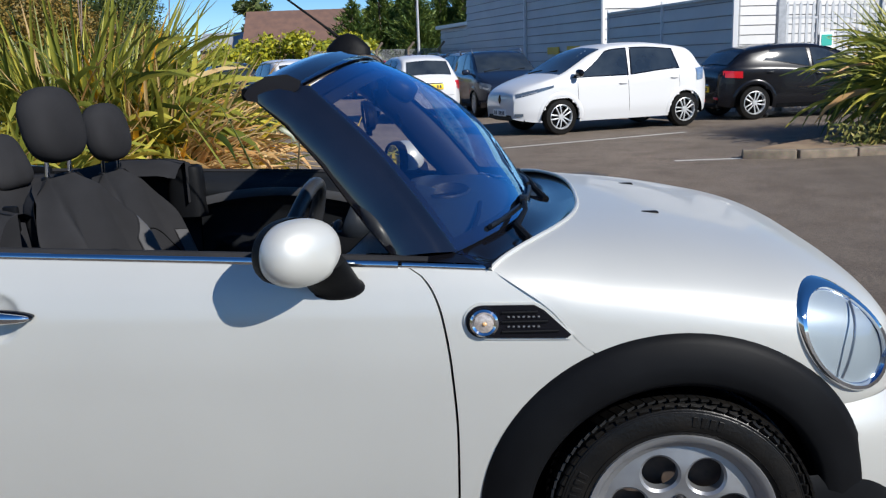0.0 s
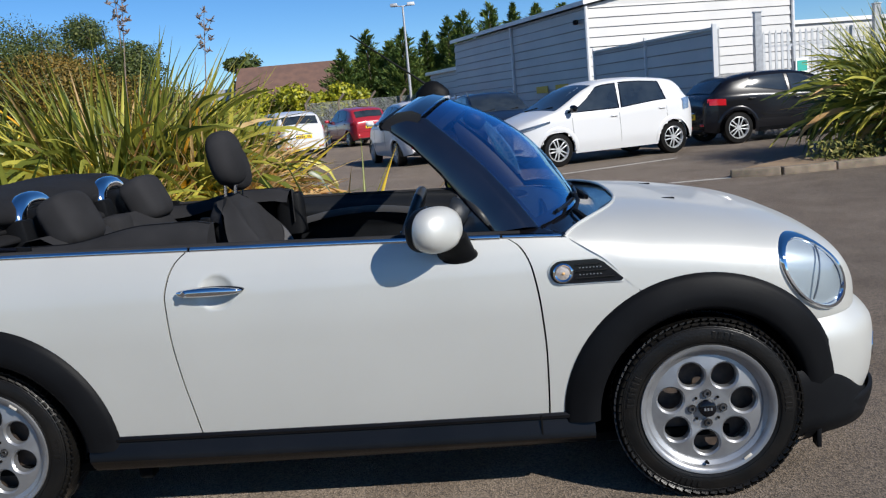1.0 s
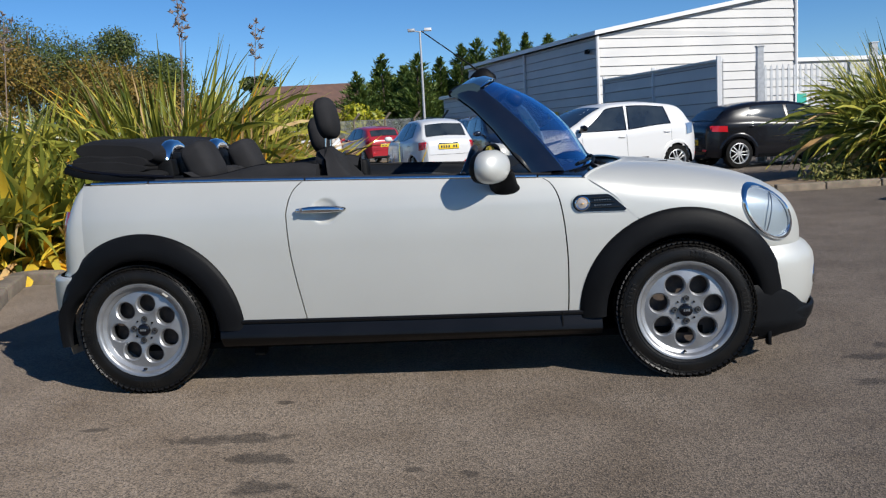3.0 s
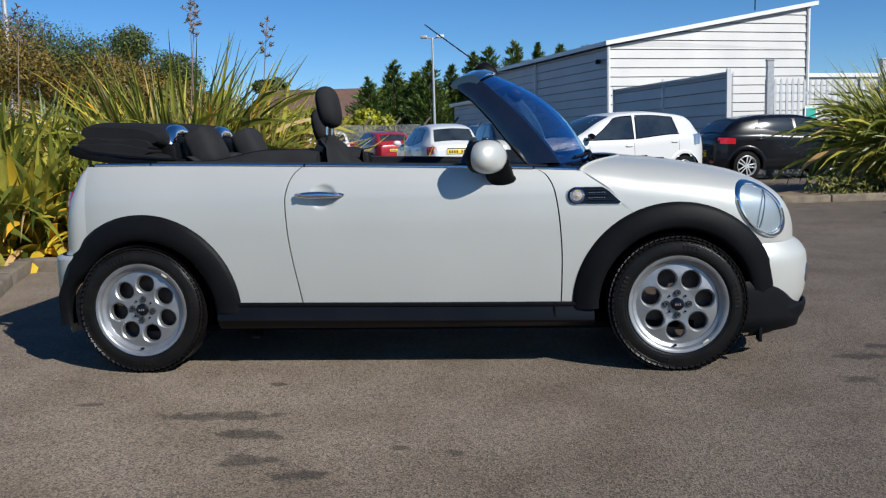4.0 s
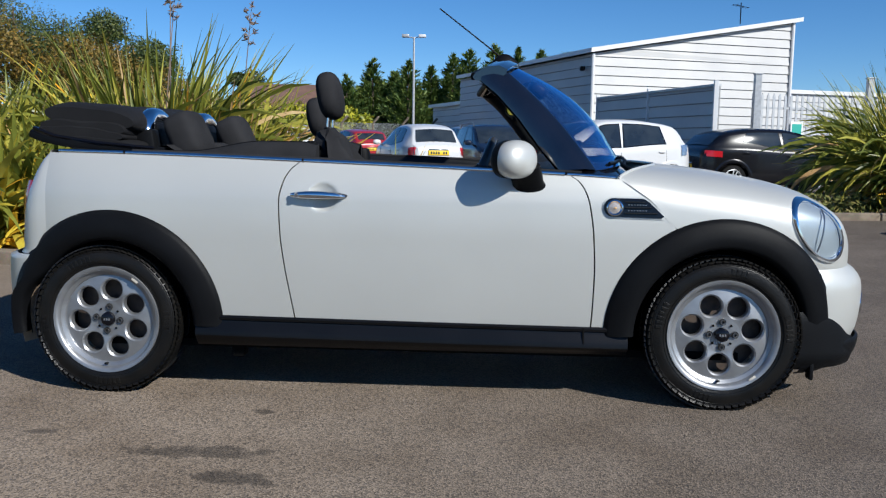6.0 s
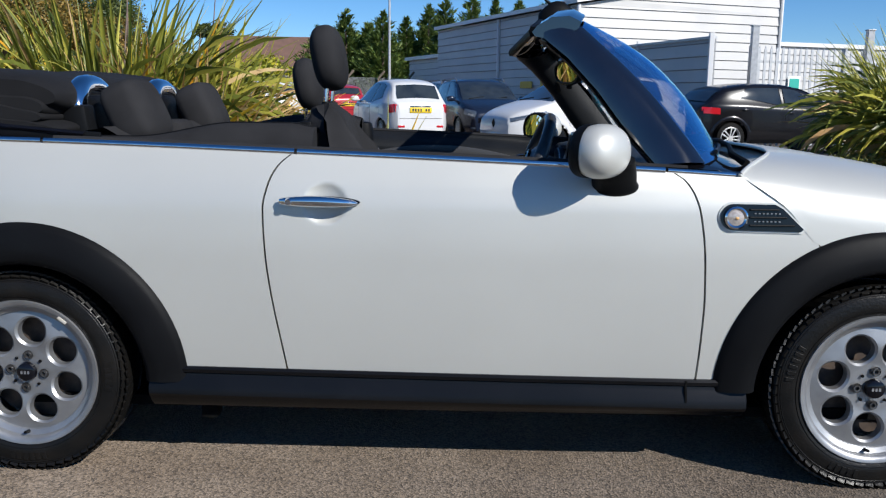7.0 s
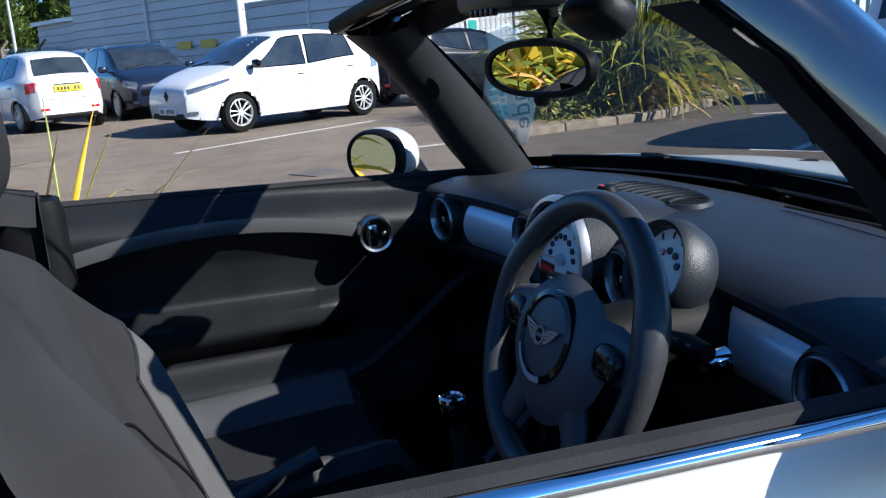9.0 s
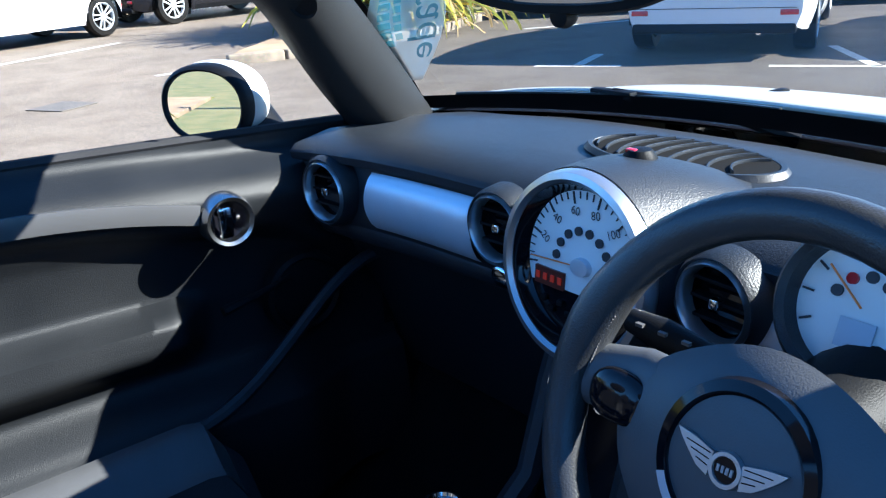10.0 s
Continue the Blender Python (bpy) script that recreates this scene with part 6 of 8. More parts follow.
CONCRETE = material("kerb_concrete", (0.23, 0.18, 0.125), 0.9, 0, (0.14, 0.112, 0.080), 7, 0.5, 90, fine=0.5)
SOIL = material("dry_soil", (0.20, 0.13, 0.07), 0.95, 0, (0.28, 0.19, 0.10), 3, 0.8, 50, fine=0.4)
LAWN = material("lawn", (0.085, 0.095, 0.024), 0.9, 0, (0.15, 0.125, 0.038), 2.5, 0.8, 120, fine=0.4)
LINE_WHITE = material("worn_white_line", (0.55, 0.54, 0.50), 0.8, 0, (0.42, 0.40, 0.36), 12, 0.3, 160)
SIGN_GREY = material("grey_sign_panel", (0.30, 0.34, 0.40), 0.4, 0, (0.27, 0.31, 0.37), 3)
INK = material("dark_lettering", (0.02, 0.025, 0.04), 0.5)
YELLOW_SIGN = material("yellow_notice", (0.65, 0.42, 0.02), 0.5)
GREEN_SIGN = material("green_notice", (0.03, 0.35, 0.28), 0.5)
WHITE_SIGN = material("white_notice", (0.75, 0.76, 0.76), 0.5)


def wall_boards(parent, a, b, z0, z1a, z1b, mat, pitch=0.30, thick=0.04):
    """Lapped horizontal boards between two plan points; the top may slope."""
    a, b = Vector(a), Vector(b)
    d = (b - a)
    length = d.length
    d.normalize()
    nrm = Vector((d.y, -d.x, 0))
    z = z0
    while z < max(z1a, z1b) - 0.02:
        zt = min(z + pitch, max(z1a, z1b))
        bm = bmesh.new()
        # clip the run where the sloping top cuts it
        s0, s1 = 0.0, 1.0
        if z1a < zt and z1b != z1a:
            s0 = max(0.0, (z - z1a) / (z1b - z1a))
        if s0 < 0.999:
            ts = min(zt, z1a + (z1b - z1a) * s0)
            poly = []
            pts = [(s0, z), (s1, z), (s1, min(zt, z1b)), (max(s0, min(1.0, (zt - z1a) / (z1b - z1a) if z1b != z1a else s0)), min(zt, max(z1a, z1b)))]
            if ts > z + 0.01:
                pts.append((s0, ts))
            lap = 0.04
            bot = [bm.verts.new(a + d * length * s + nrm * (thick if q <= z + 1e-6 else thick - lap) + Vector((0, 0, q + (0.022 if q <= z + 1e-6 else 0)))) for s, q in pts]
            back = [bm.verts.new(a + d * length * s + Vector((0, 0, q + (0.022 if q <= z + 1e-6 else 0)))) for s, q in pts]
            try:
                bm.faces.new(bot)
                bm.faces.new(back[::-1])
                for i in range(len(pts)):
                    k = (i + 1) % len(pts)
                    bm.faces.new((bot[i], back[i], back[k], bot[k]))
                part("board", bm, mat, parent, smooth=False)
            except ValueError:
                bm.free()
        z += pitch


def slab(bm, a, b, z0, z1a, z1b, depth):
    """A wall core from plan point a to b, depth towards its back."""
    a, b = Vector(a), Vector(b)
    d = (b - a).normalized()
    back = Vector((-d.y, d.x, 0)) * depth
    vs = [bm.verts.new(p) for p in (a + Vector((0, 0, z0)), b + Vector((0, 0, z0)), b + Vector((0, 0, z1b)), a + Vector((0, 0, z1a)))]
    ws = [bm.verts.new(v.co + back) for v in vs]
    bm.faces.new(vs)
    bm.faces.new(ws[::-1])
    for i in range(4):
        k = (i + 1) % 4
        bm.faces.new((vs[i], ws[i], ws[k], vs[k]))


depot = thing("warehouse", Matrix.Identity(4), "white clad warehouse with horizontal boards and single-pitch roof", "building")
c0, c1, c2, c3 = lot(0, 0), lot(7.8, 0), lot(7.8, 13.0), lot(0, 13.0)
HLOW, HHIGH = 4.0, 5.4
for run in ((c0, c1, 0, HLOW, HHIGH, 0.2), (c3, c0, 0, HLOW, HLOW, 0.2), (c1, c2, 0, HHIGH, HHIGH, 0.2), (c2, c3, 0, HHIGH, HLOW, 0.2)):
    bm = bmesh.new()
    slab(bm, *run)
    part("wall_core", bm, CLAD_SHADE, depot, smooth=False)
wall_boards(depot, c0, c1, 0.0, HLOW, HHIGH, CLADDING)
wall_boards(depot, c3, c0, 0.0, HLOW, HLOW, CLADDING)
bm = bmesh.new()
up = Vector((0, 0, 1))
o1, o2 = E1 * 0.22, E2 * 0.22
poly = [c0 - o1 - o2 + up * (HLOW + 0.02), c1 + o1 - o2 + up * (HHIGH + 0.05), c2 + o1 + up * (HHIGH + 0.05), c3 - o1 + up * (HLOW + 0.02)]
vs = [bm.verts.new(p) for p in poly]
ws = [bm.verts.new(p + up * 0.14) for p in poly]
bm.faces.new(vs[::-1])
bm.faces.new(ws)
for i in range(4):
    bm.faces.new((vs[i], vs[(i + 1) % 4], ws[(i + 1) % 4], ws[i]))
part("roof", bm, CLAD_TRIM, depot, smooth=False)
for p in (c0, lot(0, 6.2), c1):
    bm = bmesh.new()
    tube(bm, [p - E1 * 0.06 - E2 * 0.06, p - E1 * 0.06 - E2 * 0.06 + up * (HLOW if p is not c1 else HHIGH)], 0.06, 8)
    part("downpipe", bm, CLAD_TRIM, depot)
bm = bmesh.new()
box(bm, 0, 0, 0, 0.16, 0.3, 0.14, 0.03, Matrix.Translation(lot(-0.16, 0.5, 3.55)))
part("camera_box", bm, BLACK_TRIM, depot)
for b0 in (2.0, 3.6):
    bm = bmesh.new()
    q = lot(-0.07, b0, 1.55)
    box(bm, 0, 0, 0, 0.02, 0.95, 0.24, 0.0, Matrix.Translation(q) @ Matrix.Rotation(radians(21.7), 4, "Z"))
    part("notice", bm, YELLOW_SIGN, depot, "small yellow notice", smooth=False)
bm = bmesh.new()
q = lot(6.3, 1.0, 5.4)
tube(bm, [q, q + up * 0.75], 0.02, 6)
for k in range(5):
    w = 0.32 - 0.05 * k
    p = q + up * (0.66) + E1 * (0.12 * k - 0.24)
    tube(bm, [p - E2 * w * 0.6 - up * 0.02 * k, p + E2 * w * 0.6 - up * 0.02 * k], 0.008, 5)
tube(bm, [q + up * 0.66 - E1 * 0.35, q + up * 0.6 + E1 * 0.35], 0.01, 5)
part("aerial", bm, BLACK_TRIM, depot)

annex = thing("annex", Matrix.Identity(4), "low grey-white clad annex beside the warehouse", "building")
a0, a1, a2, a3 = lot(0.6, 13.0), lot(8.0, 13.0), lot(8.0, 19.0), lot(0.6, 19.0)
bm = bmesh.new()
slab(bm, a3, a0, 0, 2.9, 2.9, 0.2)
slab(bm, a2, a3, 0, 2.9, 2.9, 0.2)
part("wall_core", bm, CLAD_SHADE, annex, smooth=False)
wall_boards(annex, a3, a0, 0.0, 2.9, 2.9, CLADDING)
bm = bmesh.new()
vs = [bm.verts.new(p + up * 2.9) for p in (a0 - o1, a1, a2 + o2, a3 - o1 + o2)]
ws = [bm.verts.new(v.co + up * 0.16) for v in vs]
bm.faces.new(vs[::-1])
bm.faces.new(ws)
for i in range(4):
    bm.faces.new((vs[i], vs[(i + 1) % 4], ws[(i + 1) % 4], ws[i]))
part("roof", bm, CLAD_TRIM, annex, smooth=False)

low_hall = thing("low_hall", Matrix.Identity(4), "low white clad hall beside the warehouse", "building")
b0, b1 = lot(7.9, 0.6), lot(19.0, 0.6)
bm = bmesh.new()
slab(bm, b0, b1, 0, 3.0, 3.0, 4.0)
part("wall_core", bm, CLAD_SHADE, low_hall, smooth=False)
wall_boards(low_hall, b0, b1, 0.0, 3.0, 3.0, CLADDING)
bm = bmesh.new()
slab(bm, b0 - E2 * 0.12, b1 - E2 * 0.12, 3.0, 3.14, 3.14, 4.2)
part("roof", bm, CLAD_TRIM, low_hall, smooth=False)

screen = thing("screen_wall", Matrix.Identity(4), "grey-white boarded screen wall with metal posts", "wall")
sa, sb = Vector((4.85, 24.3, 0)), Vector((6.92, 17.62, 0))
bm = bmesh.new()
slab(bm, sa, sb, 0, 2.5, 2.5, 0.12)
part("wall_core", bm, CLAD_SHADE, screen, smooth=False)
wall_boards(screen, sa, sb, 0.0, 2.5, 2.5, CLADDING)
for k, f in enumerate((0.0, 0.5, 1.0)):
    p = sa.lerp(sb, f)
    bm = bmesh.new()
    box(bm, p.x, p.y, 1.32, 0.11, 0.11, 2.64, 0.008)
    part("post", bm, CLAD_TRIM, screen, smooth=False)
bm = bmesh.new()
slab(bm, sa + Vector((-0.06, -0.03, 0)), sb + Vector((-0.06, -0.03, 0)), 2.5, 2.56, 2.56, 0.2)
part("capping", bm, GALV, screen, smooth=False)


def palisade(a, b, h, label, pitch=0.17, wide=0.07, mat=GALV):
    """A palisade fence with posts, two rails and pointed pales."""
    a, b = Vector(a), Vector(b)
    d = (b - a)
    n = int(d.length / pitch)
    ang = math.atan2(d.y, d.x)
    f = thing("palisade_fence", Matrix.Translation(a) @ Matrix.Rotation(ang, 4, "Z"), label, "fence")
    L = d.length
    pale = bmesh.new()
    prism(pale, [(-wide / 2, 0.05), (wide / 2, 0.05), (wide / 2, h - 0.08), (0, h), (-wide / 2, h - 0.08)], lambda p: (p[0], -0.035, p[1]), lambda p: (p[0], -0.02, p[1]))
    first = part("pale", pale, mat, f, smooth=False)
    for k in range(1, n):
        o = new("pale", first.data)
        o.parent = f
        o.location = (k * pitch, 0, 0)
    for z in (0.35, h - 0.35):
        bm = bmesh.new()
        box(bm, L / 2, 0, z, L, 0.04, 0.05)
        part("rail", bm, mat, f, smooth=False)
    for k in range(int(L / 2.75) + 1):
        bm = bmesh.new()
        box(bm, k * 2.75, 0.05, h / 2, 0.06, 0.1, h)
        part("post", bm, mat, f, smooth=False)
    return f


palisade((7.84, 17.49, 0), (11.9, 19.1, 0), 2.35, "white-grey steel palisade fence with pointed pales beside the warehouse")
palisade((11.35, 13.7, 0), (14.7, 5.0, 0), 2.3, "white-grey steel palisade fence standing behind the grass verge")
for p, h in (((7.84, 17.4), 2.78), ((11.0, 18.66), 2.8)):
    g = thing("gate_post", Matrix.Translation((*p, 0)), "grey square steel gate post", "post", "gate posts")
    bm = bmesh.new()
    box(bm, 0, 0, h / 2, 0.16, 0.16, h, 0.01)
    part("shaft", bm, GALV, g, smooth=False)
    bm = bmesh.new()
    box(bm, 0, 0, h + 0.01, 0.19, 0.19, 0.03, 0.005)
    part("cap", bm, GALV, g, smooth=False)
g = thing("gate_notice", Matrix.Translation((8.95, 17.80, 1.5)) @ Matrix.Rotation(radians(21.7), 4, "Z"), "white and green notice fixed to the palisade", "notice")
bm = bmesh.new()
box(bm, 0, 0, 0, 0.36, 0.012, 0.36)
part("panel", bm, WHITE_SIGN, g, smooth=False)
bm = bmesh.new()
box(bm, 0, -0.010, 0.0, 0.28, 0.008, 0.24)
part("symbol", bm, GREEN_SIGN, g, smooth=False)

# direction sign
sx = Vector((9.55, 11.15, 0))
sign = thing("direction_sign", Matrix.Translation(sx) @ Matrix.Rotation(radians(3), 4, "Z"), "grey direction sign panel with dark lettering and arrows", "sign")
bm = bmesh.new()
box(bm, 0.62, 0, 1.0, 1.40, 0.10, 2.02, 0.006)
part("panel", bm, SIGN_GREY, sign, smooth=False)
bm = bmesh.new()
box(bm, 1.335, -0.01, 1.0, 0.035, 0.13, 2.03, 0.004)
part("edge_trim", bm, CLAD_TRIM, sign, smooth=False)
for z in (1.76, 0.72):
    bm = bmesh.new()
    box(bm, 0.6, -0.053, z, 1.2, 0.006, 0.012)
    part("rule", bm, INK, sign, smooth=False)


def lettering(text, size, m, mat, parent, name="lettering", depth=0.002):
    cu = bpy.data.curves.new(name, "FONT")
    cu.body, cu.size, cu.extrude = text, size, depth
    tmp = bpy.data.objects.new(name, cu)
    me = bpy.data.meshes.new_from_object(tmp)
    bpy.data.objects.remove(tmp)
    me.materials.append(mat)
    ob = new(name, me)
    ob.parent = parent
    ob.matrix_local = m
    return ob


for k, words in enumerate(("CUSTOMER PARKING", "SHOWROOM", "CARS", "RECEPTION", "DEPARTMENT")):
    z = 1.56 - 0.19 * k
    lettering(words, 0.115, pose(-0.02 + (0.0 if k != 3 else 0.28) + (0.15 if k == 4 else 0), -0.054, z, 90, 0, 0), INK, sign)
    bm = bmesh.new()
    prism(bm, [(0, -0.02), (0.05, -0.02), (0.05, -0.045), (0.11, 0.0), (0.05, 0.045), (0.05, 0.02), (0, 0.02)], lambda p: (1.13 + p[0], -0.056, z + 0.04 + p[1]), lambda p: (1.13 + p[0], -0.050, z + 0.04 + p[1]))
    part("arrow", bm, INK, sign, smooth=False)

# house far behind
house = thing("house", Matrix.Translation((-15.8, 70, 0)) @ Matrix.Rotation(radians(8), 4, "Z"), "long low brick house with a brown tiled roof", "house")
bm = bmesh.new()
box(bm, 0, 3, 1.7, 8.4, 6, 3.4)
part("wall", bm, BRICK_TAN, house, smooth=False)
bm = bmesh.new()
prism(bm, [(-0.5, 3.3), (6.5, 3.3), (3.0, 6.0)], lambda p: (-4.6, p[0], p[1]), lambda p: (4.6, p[0], p[1]))
part("roof", bm, ROOF_TILE, house, smooth=False)
for x in (-2.6, 0.2, 2.9):
    bm = bmesh.new()
    box(bm, x, -0.02, 2.3, 1.5, 0.08, 1.2)
    part("window", bm, DARK_WINDOW, house, smooth=False)
shed = thing("far_hall", Matrix.Translation((-22.5, 74, 0)), "small hall with grey roof behind the hedge", "house")
bm = bmesh.new()
box(bm, 0, 0, 1.5, 5, 4, 3.0)
part("wall", bm, BRICK_TAN, shed, smooth=False)
bm = bmesh.new()
prism(bm, [(-2.3, 2.9), (2.3, 2.9), (0, 4.4)], lambda p: (-2.8, p[0], p[1]), lambda p: (2.8, p[0], p[1]))
part("roof", bm, GALV, shed, smooth=False)

# lamp posts
for k, (x, y, h, label) in enumerate(((-2.36, 38.0, 6.0, "tall grey lamp post with two floodlights"), (-9.8, 14.6, 6.6, "pale grey lamp post behind the shrubs"), (-8.6, 60.0, 4.9, "short grey lamp post near the house"))):
    lp = thing("lamp_post", Matrix.Translation((x, y, 0)), label, "lamp post", "lamp posts")
    bm = bmesh.new()
    tube(bm, [(0, 0, 0), (0, 0, h * 0.25), (0, 0, h)], [0.09, 0.07, 0.045], 10)
    part("pole", bm, GALV, lp)
    for s in (-1, 1):
        bm = bmesh.new()
        tube(bm, [(0, 0, h), (0.28 * s, 0, h + 0.04)], 0.03, 6)
        box(bm, 0.4 * s, -0.05, h + 0.08, 0.34, 0.3, 0.14, 0.03, None)
        part("floodlight", bm, GALV if s < 0 else CLAD_TRIM, lp)

# chain-link fence with cranked posts before the conifers
cf = thing("boundary_fence", Matrix.Translation((-7.0, 36.0, 0)), "grey boundary fence with cranked concrete posts", "fence")
for k in range(9):
    bm = bmesh.new()
    tube(bm, [(k * 1.35, k * 0.9, 0), (k * 1.35, k * 0.9, 1.9), (k * 1.35 + 0.3, k * 0.9 - 0.05, 2.25)], 0.06, 6)
    part("post", bm, CONCRETE, cf)
bm = bmesh.new()
for k in range(40):
    z = 0.05 + k * 0.048
    tube(bm, [(0, 0, z), (10.8, 7.2, z)], 0.012, 3, caps=False)
part("wire_mesh", bm, GALV, cf, smooth=False)["kind"] = "stuff"

# ---- kerbs, beds, markings ----
KERB_R = [(4.95, 8.75), (5.6, 8.62), (6.35, 8.72), (7.2, 8.86), (8.1, 9.05), (8.8, 9.5), (9.6, 9.95), (10.6, 10.25), (11.8, 10.35), (12.6, 9.6), (13.2, 8.0)]
KERB_L = [(-1.6, 0.2), (-1.95, 0.95), (-2.35, 1.86), (-2.66, 2.72), (-2.24, 2.64), (-1.6, 2.6), (-0.9, 2.7)]


def kerb_run(name, pts, label, h=0.11, w=0.14):
    """Single kerb stones end to end."""
    k = thing(name, Matrix.Translation((*pts[0], 0)), label, "kerb", kind="structure")
    base = Vector((*pts[0], 0))
    for (x0, y0), (x1, y1) in zip(pts, pts[1:]):
        d = Vector((x1 - x0, y1 - y0, 0))
        n = max(1, round(d.length / 0.92))
        step = d.length / n
        for i in range(n):
            bm = bmesh.new()
            m = Matrix.Translation(Vector((x0, y0, 0)) - base + d.normalized() * (step * (i + 0.5))) @ Matrix.Rotation(math.atan2(d.y, d.x) + random.uniform(-0.012, 0.012), 4, "Z")
            box(bm, 0, 0, h / 2 - 0.02 + random.uniform(-0.006, 0.006), step - 0.012, w, h + 0.04, 0.022, m, 3)
            part("kerbstone", bm, CONCRETE, k)
    return k


kerb_run("kerb_right", KERB_R, "worn pale concrete kerb stones edging the planting bed")
kerb_run("kerb_left", KERB_L, "worn pale concrete kerb stones edging the shrub bed")


def bed(name, poly, mat, label, z=0.07):
    bm = bmesh.new()
    vs = [bm.verts.new((x, y, z)) for x, y in poly]
    f = bm.faces.new(vs)
    lo = [bm.verts.new((x, y, -0.02)) for x, y in poly]
    for i in range(len(poly)):
        j = (i + 1) % len(poly)
        bm.faces.new((vs[i], lo[i], lo[j], vs[j]))
    bmesh.ops.triangulate(bm, faces=[f])
    return tagged(part(name, bm, mat, smooth=False), label, "planting bed", kind="structure")


bed("bed_right", KERB_R[:9] + [(11.4, 12.6), (9.0, 12.4), (6.6, 10.6), (5.4, 9.4)], SOIL, "dry bare soil bed under spiky plants")
bed("bed_left", KERB_L[3:] + [(-0.55, 3.6), (-0.4, 5.2), (-0.4, 7.6), (-2.5, 9.4), (-12, 9.4), (-12, 2.72)], SOIL, "dry brown soil bed under spiky plants")
bed("verge_grass", [(9.3, 10.05), (10.6, 10.4), (11.75, 10.5), (12.75, 9.65), (13.35, 8.0), (14.6, 5.0), (15.6, 5.4), (12.6, 13.5), (10.2, 12.6)], LAWN, "mown green grass verge", 0.085)
bed("lawn_behind", [(-2.6, -9), (-1.65, 0.15), (-2.0, 0.92), (-2.4, 1.84), (-2.7, 2.66), (-12.2, 2.66), (-12.2, 20), (-60, 20), (-60, -9)], LAWN, "sunlit yellow-green lawn", 0.05)


def stripe(name, a, b, w=0.1, z=0.004):
    a, b = Vector((*a, 0)), Vector((*b, 0))
    d = (b - a).normalized()
    s = Vector((-d.y, d.x, 0)) * w / 2
    bm = bmesh.new()
    bm.faces.new([bm.verts.new(p + Vector((0, 0, z))) for p in (a - s, b - s, b + s, a + s)])
    return tagged(part(name, bm, LINE_WHITE, smooth=False), "worn white painted parking line", "road marking", "parking lines", kind="structure")


for a, b in (((1.66, 10.72), (5.0, 12.75)), ((4.1, 8.65), (5.2, 8.75)), ((6.81, 5.70), (7.26, 5.00)), ((7.04, 5.36), (7.75, 5.74)), ((7.96, 3.9), (8.9, 2.35)), ((8.40, 3.15), (9.4, 4.15)), ((9.05, 8.35), (13.5, 6.4))):
    stripe("parking_line", a, b)
mh = thing("manhole_cover", Matrix.Translation((2.85, 7.49, 0.006)), "square grey drain cover set in the asphalt", "drain cover")
bm = bmesh.new()
box(bm, 0, 0, 0, 0.42, 0.42, 0.008, 0.003, Matrix.Rotation(radians(30), 4, "Z"))
part("cover", bm, material("cast_iron", (0.09, 0.08, 0.07), 0.7, 0.3, (0.14, 0.12, 0.10), 20, 0.5, 90), mh, smooth=False)

# white rail behind the lawn
rf = thing("rail_fence", Matrix.Translation((-8.2, -6.0, 0)), "low white rail fence beside the lawn", "fence")
for k in range(4):
    bm = bmesh.new()
    box(bm, -k * 0.2, k * 2.4, 0.5, 0.12, 0.12, 1.0, 0.01)
    part("post", bm, CLAD_TRIM, rf, smooth=False)
bm = bmesh.new()
tube(bm, [(0, -1, 0.9), (-0.65, 8.0, 0.9)], 0.07, 8)
part("rail", bm, CLAD_TRIM, rf)


